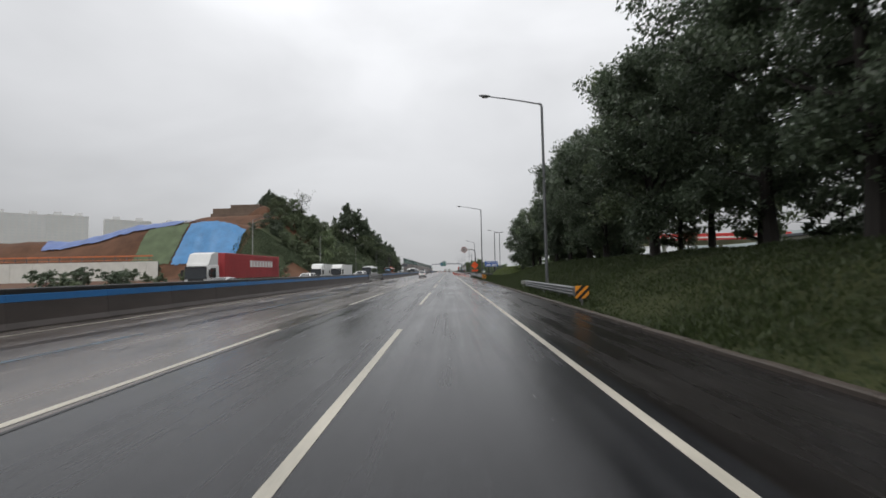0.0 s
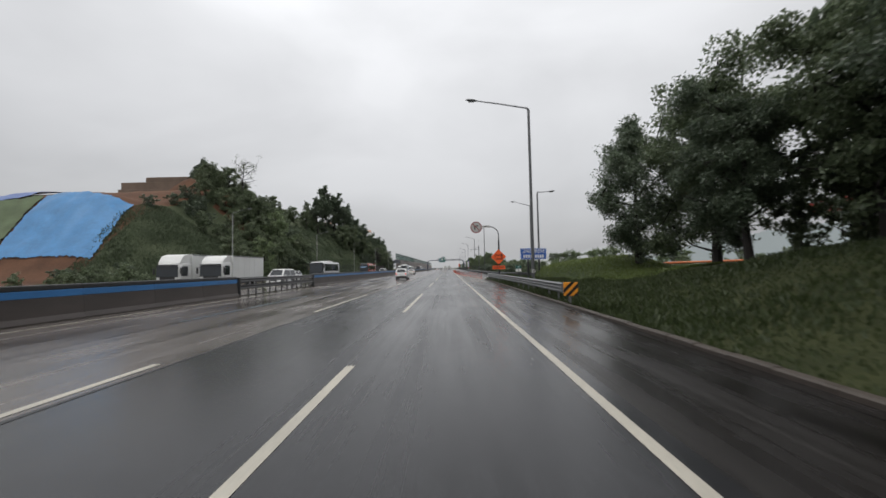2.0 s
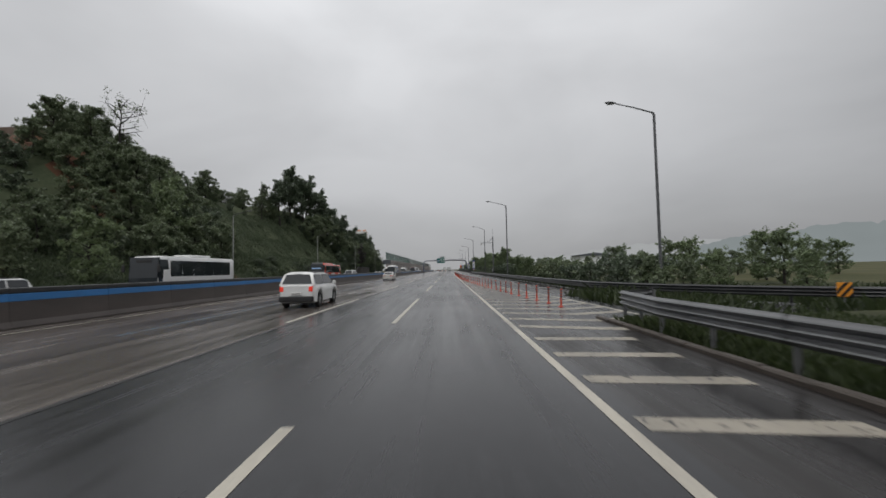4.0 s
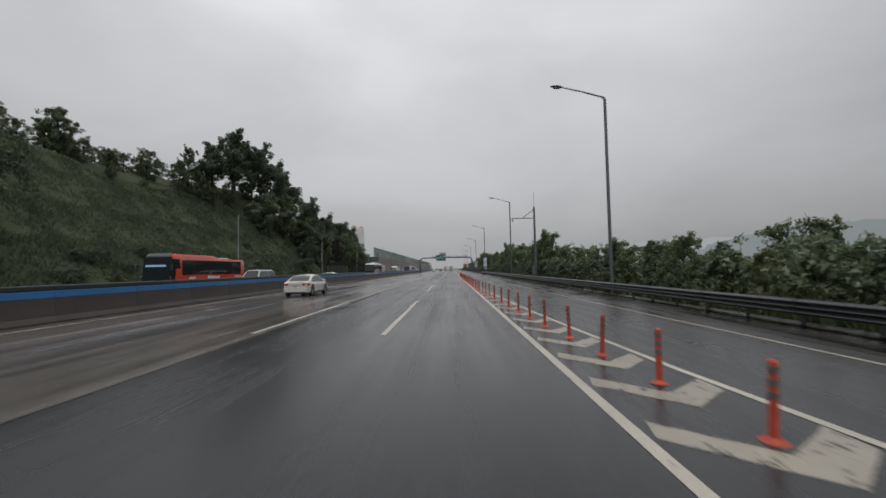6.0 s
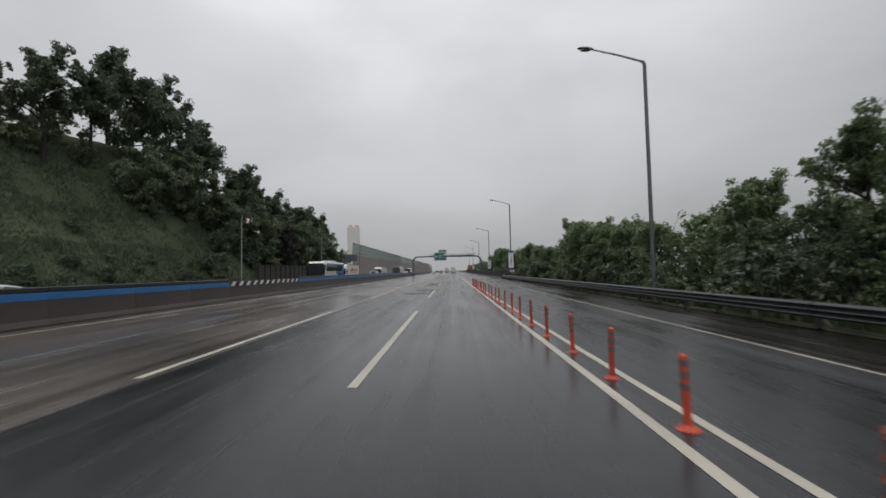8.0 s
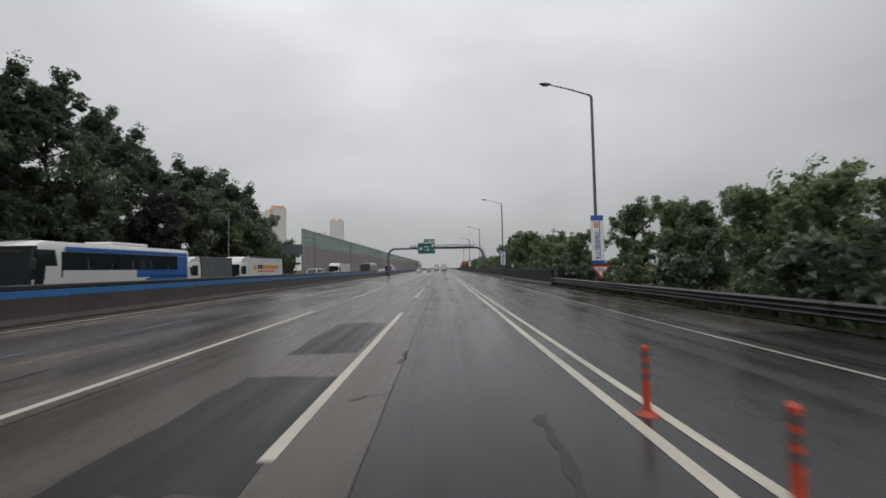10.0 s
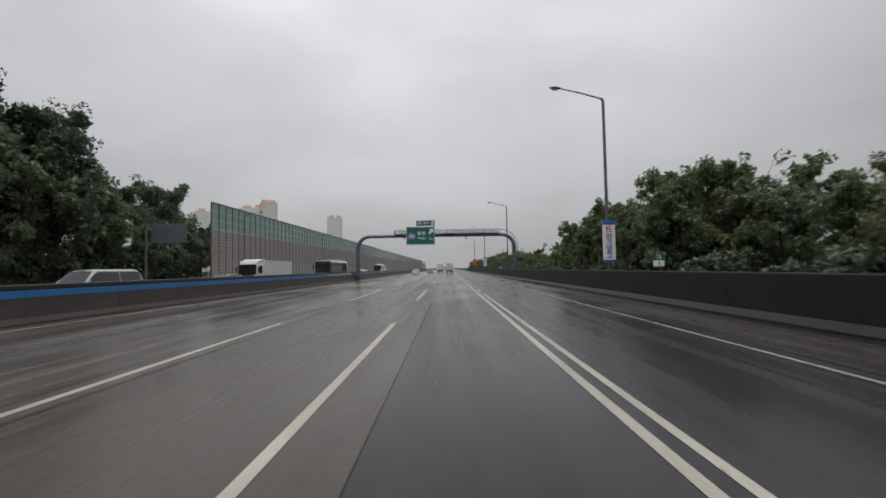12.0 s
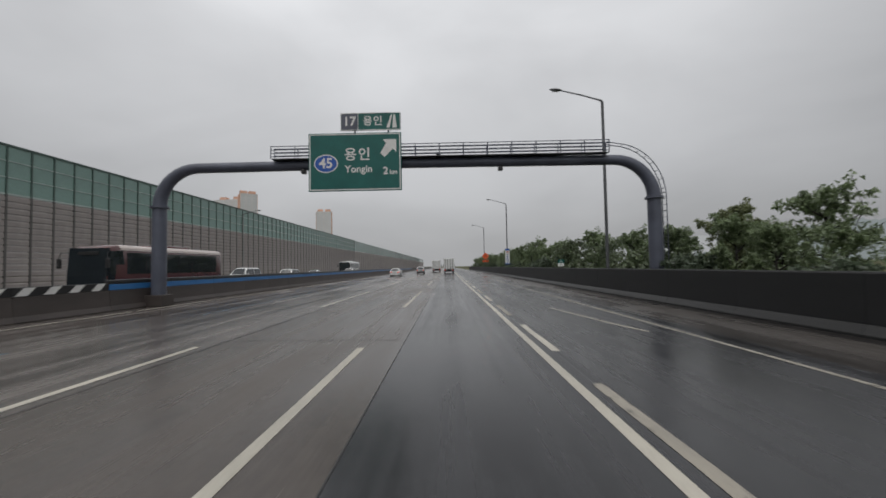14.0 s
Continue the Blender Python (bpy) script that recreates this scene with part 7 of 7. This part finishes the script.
        part("headlight", Geo().rbox(xa, yf - 0.16, 0.66, xb, yf + 0.0, 0.80, 0.03), "head_lit" if lit else "lamp_glass", t, "clear headlight")
        for w_ in wy:
            wheel(t, s * (W - 0.12), w_, r, 0.21, s)
    if kind == "sedan":
        half = [(0.965, 0.42), (0.955, 0.20), (0.88, 0.05), (0.72, -0.03), (0.40, -0.055)]
        part("rear_bumper", Geo().slab([(W * f, yr + d) for f, d in half] + [(-W * f, yr + d) for f, d in reversed(half)], "z", 0.33, 0.57), paint, t)
    else:
        part("rear_bumper", Geo().rbox(-W * 0.90, yr - 0.05, 0.30, W * 0.90, yr + 0.16, 0.56, 0.05), "plastic" if kind == "suv" else paint, t)
    part("front_bumper", Geo().rbox(-W * 0.84, yf - 0.16, 0.28, W * 0.84, yf + 0.04, 0.52, 0.05), paint, t)
    part("grille", Geo().rbox(-W * 0.45, yf - 0.02, 0.56, W * 0.45, yf + 0.03, 0.68, 0.015), "plastic", t)
    plate = part("number_plate", Geo().rbox(-0.26, yr - 0.062, 0.62, 0.26, yr - 0.02, 0.74, 0.008), "white", t)
    part("plate_bar", Geo().box(-0.2, yr - 0.067, 0.66, 0.2, yr - 0.063, 0.70), "plastic", plate)
    if kind == "sedan":
        part("boot_lip", Geo().slab([(yr + 0.02, belt + 0.012), (yr + 0.05, belt + 0.055), (yr + 0.22, belt + 0.052), (yr + 0.22, belt + 0.0)], "x", -W * 0.66, W * 0.66), paint, t)
        part("boot_trim", Geo().rbox(-0.42, yr - 0.035, belt - 0.16, 0.42, yr + 0.05, belt - 0.12, 0.01), "rim", t, "chrome strip over the number plate")
        part("bumper_skirt", Geo().rbox(-W * 0.72, yr - 0.02, 0.27, W * 0.72, yr + 0.14, 0.36, 0.03), "plastic", t)
        for s in (-1, 1):
            part("side_sill", Geo().rbox(min(s * W * 0.95, s * W * 1.0), -0.95, 0.25, max(s * W * 0.95, s * W * 1.0), 0.95, 0.33, 0.02), "plastic", t)
    part("underbody", Geo().box(-W * 0.8, yr + 0.3, 0.2, W * 0.8, yf - 0.3, 0.34), "plastic", t)
    if kind == "suv":
        for s in (-1, 1):
            part("roof_rail", Geo().tube([(s * 0.58, -L / 2 + 0.7, H + 0.02), (s * 0.58, 0.3, H + 0.02)], 0.025, n=8), "plastic", t)
    return t


def truck(x, y, turn, length, cab_mat, box_mat, label, kind="box", h=3.3, decor=None):
    """Front at local -y; the front face stands at y = 0."""
    t = thing("truck", label, "truck", "trucks", at=(x, y, 0), turn=turn)
    W = 1.2
    cab_l = 1.9 if length > 9 else 1.75
    ch = min(h - 0.35, 2.7)
    secs = []
    for k in range(13):
        u = k / 12
        yy = cab_l * u
        top = ch - 0.14 * (1 - step(0, 0.3, u))
        hw = W * (0.90 + 0.10 * step(0, 0.25, u))
        secs.append((yy, hw, [(0.0, 0.55), (0.96, 0.55), (1.0, 0.75), (1.0, 1.6), (0.96, top - 0.12), (0.88, top), (0.0, top + 0.03)]))
    cab = part("cab", lofted(secs), cab_mat, t, smooth=True)
    ws = Geo().slab([(-0.07, 1.32), (-0.035, ch - 0.27), (0.02, ch - 0.27), (0.02, 1.32)], "x", -1.05, 1.05)
    part("windscreen", ws, "glass", cab)
    for s in (-1, 1):
        part("side_window", Geo().slab([(0.28, 1.42), (1.30, 1.42), (1.30, ch - 0.34), (0.42, ch - 0.34)], "x", min(s * (W + 0.012), s * (W - 0.02)), max(s * (W + 0.012), s * (W - 0.02))), "glass", cab)
        part("mirror", Geo().rbox(min(s * (W + 0.06), s * (W + 0.24)), -0.05, 1.6, max(s * (W + 0.06), s * (W + 0.24)), 0.06, 2.2, 0.03), "plastic", cab)
        part("mirror_arm", Geo().tube([(s * (W - 0.1), 0.1, 2.25), (s * (W + 0.15), 0.0, 2.15)], 0.02, n=6), "plastic", cab)
        part("headlight", Geo().rbox(min(s * 0.70, s * 1.0), -0.04, 0.72, max(s * 0.70, s * 1.0), 0.1, 0.92, 0.03), "head_lit", cab, "clear headlight")
    part("grille", Geo().rbox(-0.75, -0.03, 0.95, 0.75, 0.06, 1.42, 0.03), "plastic", cab)
    part("bumper", Geo().rbox(-1.12, -0.08, 0.42, 1.12, 0.25, 0.70, 0.05), cab_mat, cab)
    part("visor", Geo().rbox(-1.02, -0.16, ch - 0.26, 1.02, 0.06, ch - 0.18, 0.03), "plastic", cab)
    part("wind_deflector", Geo().slab([(0.22, ch - 0.05), (cab_l, ch - 0.02), (cab_l, h), (cab_l - 0.45, h - 0.03), (0.75, h - 0.22), (0.38, ch + 0.22)], "x", -1.08, 1.08), cab_mat, cab)
    part("chassis", Geo().rbox(-0.45, 1.0, 0.62, 0.45, length - 0.2, 0.90, 0.02), "plastic", t)
    b0 = cab_l + (0.15 if kind == "box" else 1.0)
    z0 = 1.0 if kind == "box" else 1.28
    body = part("cargo_box" if kind == "box" else "container", Geo().rbox(-1.22, b0, z0, 1.22, length, h, 0.03), box_mat, t)
    if kind == "box":
        for k in range(1, int((length - b0) / 1.2)):
            for s in (-1, 1):
                part("panel_rib", Geo().box(min(s * 1.22, s * 1.232), b0 + 1.2 * k - 0.02, z0 + 0.1, max(s * 1.22, s * 1.232), b0 + 1.2 * k + 0.02, h - 0.1), box_mat, body)
        for s in (-1, 1):
            part("edge_trim", Geo().box(min(s * 1.225, s * 1.245), b0, z0 - 0.02, max(s * 1.225, s * 1.245), length, z0 + 0.10), "galv", body)
            part("edge_trim", Geo().box(min(s * 1.225, s * 1.245), b0, h - 0.12, max(s * 1.225, s * 1.245), length, h - 0.01), "galv", body)
    else:
        for k in range(int((length - b0 - 0.2) / 0.28)):
            for s in (-1, 1):
                part("corrugation", Geo().box(min(s * 1.22, s * 1.25), b0 + 0.15 + 0.28 * k, z0 + 0.12, max(s * 1.22, s * 1.25), b0 + 0.29 + 0.28 * k, h - 0.12), box_mat, body)
    if decor:
        for (ya, yb, za, zb3, m_, lift) in decor:
            part("painted_mark", Geo().box(1.25 + lift, b0 + ya, z0 + za, 1.26 + lift, b0 + yb, z0 + zb3), m_, body)
    for s in (-1, 1):
        part("side_guard", Geo().rbox(min(s * 1.08, s * 1.14), 3.4, 0.45, max(s * 1.08, s * 1.14), length - 3.2, 0.85, 0.02), "galv_dark", t)
        for wy_ in ((1.0, length - 2.3) if length < 9 else (1.0, length - 3.4, length - 2.1)):
            wheel(t, s * 1.02, wy_, 0.48, 0.30, s)
    part("rear_bar", Geo().rbox(-1.1, length - 0.1, 0.45, 1.1, length + 0.02, 0.65, 0.02), "galv_dark", t)
    return t


def bus(x, y, turn, low_mat, top_mat, label, length=12.0, h=3.45, marks=(), dark_nose=False, roof=None):
    """Coach with the front face at local y = 0."""
    t = thing("bus", label, "bus", "buses", at=(x, y, 0), turn=turn)
    W = 1.25
    secs, secs2 = [], []
    wy_ = (2.6, length - 3.2)
    ys_ = sorted(set([round(length * k / 40, 3) for k in range(41)] + [w + d for w in wy_ for d in (-0.56, -0.5, 0.5, 0.56)]))
    for yy in ys_:
        u = yy / length
        front = 1 - step(0, 0.05, u)
        hw = W * (1 - 0.08 * front - 0.04 * step(0.97, 1, u))
        top = h - 0.35 * front ** 2 - (0.30 * step(0.50, 0.64, u) if dark_nose else 0.0)
        low = arch_cut(yy, wy_, 0.56, 0.32)
        secs.append((yy, hw, [(0.0, low), (0.97, low), (1.0, low + 0.06), (1.0, max(1.35, low + 0.1)), (1.0, 1.48), (0.0, 1.48)]))
        secs2.append((yy + (0.0 if u > 0.05 else 0.10 * front), hw, [(0.0, 1.47), (0.995, 1.47), (0.985, 2.4), (0.965, top - 0.22), (0.90, top - 0.05), (0.80, top), (0.0, top + 0.03)]))
    part("lower_body", lofted(secs), low_mat, t, smooth=True)
    up = part("upper_body", lofted(secs2), top_mat, t, smooth=True)
    for s in (-1, 1):
        n = 6
        for k in range(n):
            a = 1.42 + (length - 2.2) * k / n
            b = a + (length - 2.2) / n - 0.03
            part("side_window", Geo().slab([(a, 1.56), (b, 1.56), (b, 2.88), (a, 2.88)], "x", min(s * (W * 0.985 + 0.014), s * (W - 0.06)), max(s * (W * 0.985 + 0.014), s * (W - 0.06))), "glass", up)
        part("front_quarter_glass", Geo().slab([(0.06, 0.95), (0.80, 0.95), (1.35, 1.56), (1.06, 2.95), (0.2, 2.95)], "x", min(s * (W * 0.975 + 0.016), s * (W - 0.12)), max(s * (W * 0.975 + 0.016), s * (W - 0.12))), "glass", up)
        part("mirror", Geo().rbox(min(s * (W + 0.05), s * (W + 0.27)), -0.32, 1.95, max(s * (W + 0.05), s * (W + 0.27)), -0.18, 2.5, 0.04), "plastic", up)
        part("mirror_arm", Geo().tube([(s * (W - 0.15), 0.15, 2.85), (s * (W + 0.1), -0.2, 2.85), (s * (W + 0.15), -0.25, 2.5)], 0.025, n=6), "plastic", up)
        part("headlight", Geo().rbox(min(s * 0.72, s * 1.1), -0.03, 0.72, max(s * 0.72, s * 1.1), 0.12, 0.95, 0.04), "head_lit", t, "clear headlight")
        for w in wy_:
            wheel(t, s * (W - 0.17), w, 0.5, 0.28, s)
        part("luggage_door_gap", Geo().box(min(s * W, s * (W + 0.006)), 4.0, 0.45, max(s * W, s * (W + 0.006)), 4.02, 1.3), "plastic", t)
    part("windscreen", Geo().slab([(-0.035, 0.80), (-0.03, 1.5), (0.10, 3.12), (0.24, 3.12), (0.12, 0.80)], "x", -1.15, 1.15), "glass", up)
    if dark_nose:
        part("roof_unit", Geo().rbox(-0.7, length * 0.74, h - 0.34, 0.7, length * 0.82, h - 0.16, 0.06), "car_white", up)
        part("front_panel", Geo().slab([(-0.05, 0.40), (-0.05, 1.2), (0.09, 1.2), (0.09, 0.40)], "x", -1.14, 1.14), "glass", t)
        part("front_cap", Geo().slab([(0.10, 3.06), (0.16, h - 0.18), (0.52, h + 0.045), (0.80, h + 0.05), (0.80, h - 0.10), (0.4, 3.0)], "x", -1.02, 1.02), "glass", up)
        for s in (-1, 1):
            part("front_side_panel", Geo().slab([(0.03, 0.45), (0.62, 0.45), (1.02, 1.02), (0.06, 1.02)], "x", min(s * (W * 0.97 + 0.017), s * (W - 0.14)), max(s * (W * 0.97 + 0.017), s * (W - 0.14))), "glass", t)
    else:
        part("roof_unit", Geo().rbox(-0.85, length * 0.42, h - 0.02, 0.85, length * 0.68, h + 0.22, 0.08), top_mat, up)
    part("bumper", Geo().rbox(-1.15, -0.08, 0.34, 1.15, 0.2, 0.62, 0.06), low_mat, t)
    if dark_nose:
        # Pale blue strip across the windscreen, given a weak emission.
        part("destination_board", Geo().rbox(-0.95, -0.01, 2.30, 0.75, 0.06, 2.46, 0.01), "strip_blue", up, "faintly glowing pale blue strip across the front")
    else:
        part("destination_board", Geo().rbox(-0.6, 0.04, 2.72, 0.6, 0.10, 2.92, 0.01), "plastic", up)
    if roof:
        part("roof_panel", Geo().slab([(-W * 0.955, h - 0.30), (-W * 0.93, h - 0.16), (-W * 0.89, h - 0.03), (-W * 0.78, h + 0.035), (0.0, h + 0.06), (W * 0.78, h + 0.035), (W * 0.89, h - 0.03), (W * 0.97, h - 0.16), (W * 0.99, h - 0.30)], "y", 0.9, length - 0.15), roof, up, "pale cream roof")
    for ya, yb, za, zb3, m_ in marks:
        part("painted_mark", Geo().box(W + 0.003, ya, za, W + 0.009, yb, zb3), m_, t)
    return t


# same direction
car(-7.2, 108.0, 0, "car_white", "suv", True, "white compact SUV with lit tail lights")
car(-10.3, 158.6, 0, "car_pearl", "sedan", False, "white sedan with red tail lights on wet road")
car(-9.4, 378.0, 0, "car_white", "sedan", True, "white sedan far ahead on the wet road")
car(-6.3, 400.0, 0, "car_silver", "suv", True, "silver SUV far ahead on the wet road")


def truck_rear(x, y, label):
    t = truck(x, y, 180, 9.5, "truck_white", "truck_white", label, "box", 3.5)
    for s in (-1, 1):
        part("rear_door", Geo().rbox(min(s * 0.03, s * 1.15), 9.5, 1.12, max(s * 0.03, s * 1.15), 9.53, 3.38, 0.01), "truck_white", t)
        for xb in (0.3, 0.85):
            part("lock_bar", Geo().tube([(s * xb, 9.56, 1.0), (s * xb, 9.56, 3.35)], 0.045, n=6), "rail_dark", t)
        part("tail_light", Geo().rbox(min(s * 0.75, s * 1.05), 9.5, 0.75, max(s * 0.75, s * 1.05), 9.55, 0.88, 0.01), "tail_on", t)
    return t


truck_rear(0.35, 408.0, "white box truck far ahead, closed rear doors")
truck_rear(-3.4, 436.0, "white box truck far ahead in the next lane")
# oncoming
marks_c = [(6.6 + 0.78 * k, 7.2 + 0.78 * k, 1.35, 1.95, "white") for k in range(8)]
truck(-24.6, 38.4, 0, 16.6, "truck_white", "container_red", "white tractor with a red shipping container", "container", 3.95, [(a - 1.2, b - 1.2, c - 0.1, d + 0.05, m, 0.0) for a, b, c, d, m in marks_c])
truck(-27.6, 84.0, 0, 11.5, "truck_white", "truck_white", "white box truck with a tall deflector", "box", 3.6)
truck(-23.6, 84.5, 0, 9.0, "truck_white", "truck_white", "white box truck in the oncoming lane", "box", 3.4)
car(-20.6, 94.5, 180, "car_white", "van", True, "white van in the oncoming lane")
car(-24.2, 107.5, 180, "car_white", "suv", True, "white SUV in the oncoming lane")
car(-20.6, 36.0, 180, "car_silver", "sedan", True, "silver sedan in the oncoming lane")
car(-20.6, 58.0, 180, "car_white", "suv", True, "white SUV in the oncoming lane")
bus(-24.2, 119.0, 0, "car_white", "car_white", "cream white coach in the oncoming lane", 11.5, 3.25)
rm = [(2.4 + 0.3 * k, 2.62 + 0.3 * k, 1.22, 1.38, "white") for k in range(3)] + [(5.2 + 0.34 * k, 5.46 + 0.34 * k, 1.20, 1.44, "white") for k in range(6)] + [(10.2 + 0.25 * k, 10.4 + 0.25 * k, 1.26, 1.40, "white") for k in range(5)]
bus(-24.4, 163.0, 0, "bus_red", "bus_red", "bright red coach with a dark glazed front", 12.2, 3.4, rm, True)
car(-20.6, 173.0, 180, "car_silver", "van", True, "silver van in the oncoming lane")
car(-17.2, 188.0, 180, "car_white", "sedan", True, "white sedan in the oncoming lane")
bus(-20.8, 235.6, 0, "car_white", "car_white", "white coach with blue rear flank and roof stripe", 12.0, 3.4, [(1.6, 11.7, 2.90, 3.14, "bus_blue"), (1.5, 6.6, 1.45, 1.92, "car_white"), (6.6, 11.8, 1.45, 1.92, "bus_blue"), (10.6, 11.75, 1.92, 2.88, "bus_blue")] + [(7.4 - 0.35 * k, 11.8, 1.38 - 0.14 * (k + 1), 1.38 - 0.14 * k, "bus_blue") for k in range(-1, 7)])
truck(-24.6, 254.0, 0, 7.6, "truck_white", "roof_dark", "white lorry with a dark load body", "box", 3.2)
ym = [(2.2 + 0.72 * k, 2.78 + 0.72 * k, 1.0, 1.5, "black" if k < 2 else "yellow", 0.0) for k in range(9)] + [(2.4 + 0.36 * k, 2.66 + 0.36 * k, 0.62, 0.8, "orange", 0.0) for k in range(14)] + [(1.1, 1.75, 0.85, 1.4, "yellow", 0.0)]
truck(-24.4, 263.2, 0, 12.2, "truck_white", "truck_white", "white box truck with yellow and orange markings", "box", 3.45, ym)
car(-20.6, 282.0, 180, "car_silver", "van", True, "silver van in the oncoming lane")
car(-20.6, 296.0, 180, "car_dark", "sedan", True, "dark sedan in the oncoming lane")
truck(-24.4, 308.0, 0, 11.0, "truck_white", "truck_white", "white box truck beside the noise wall", "box", 3.2)
bus(-20.8, 326.0, 0, "bus_maroon", "bus_maroon", "dark maroon coach with a pale roof beside the noise wall", 12.0, 3.3, roof="bus_cream")
car(-24.4, 352.0, 180, "car_white", "van", True, "white van in the oncoming lane")
car(-20.7, 356.0, 180, "car_white", "suv", True, "white SUV in the oncoming lane")
car(-24.3, 378.0, 180, "car_white", "sedan", True, "white sedan in the oncoming lane")
car(-20.7, 390.0, 180, "car_silver", "suv", True, "silver SUV in the oncoming lane")
bus(-24.4, 400.0, 0, "car_white", "car_white", "white coach far off in the oncoming lane", 11.5, 3.2)
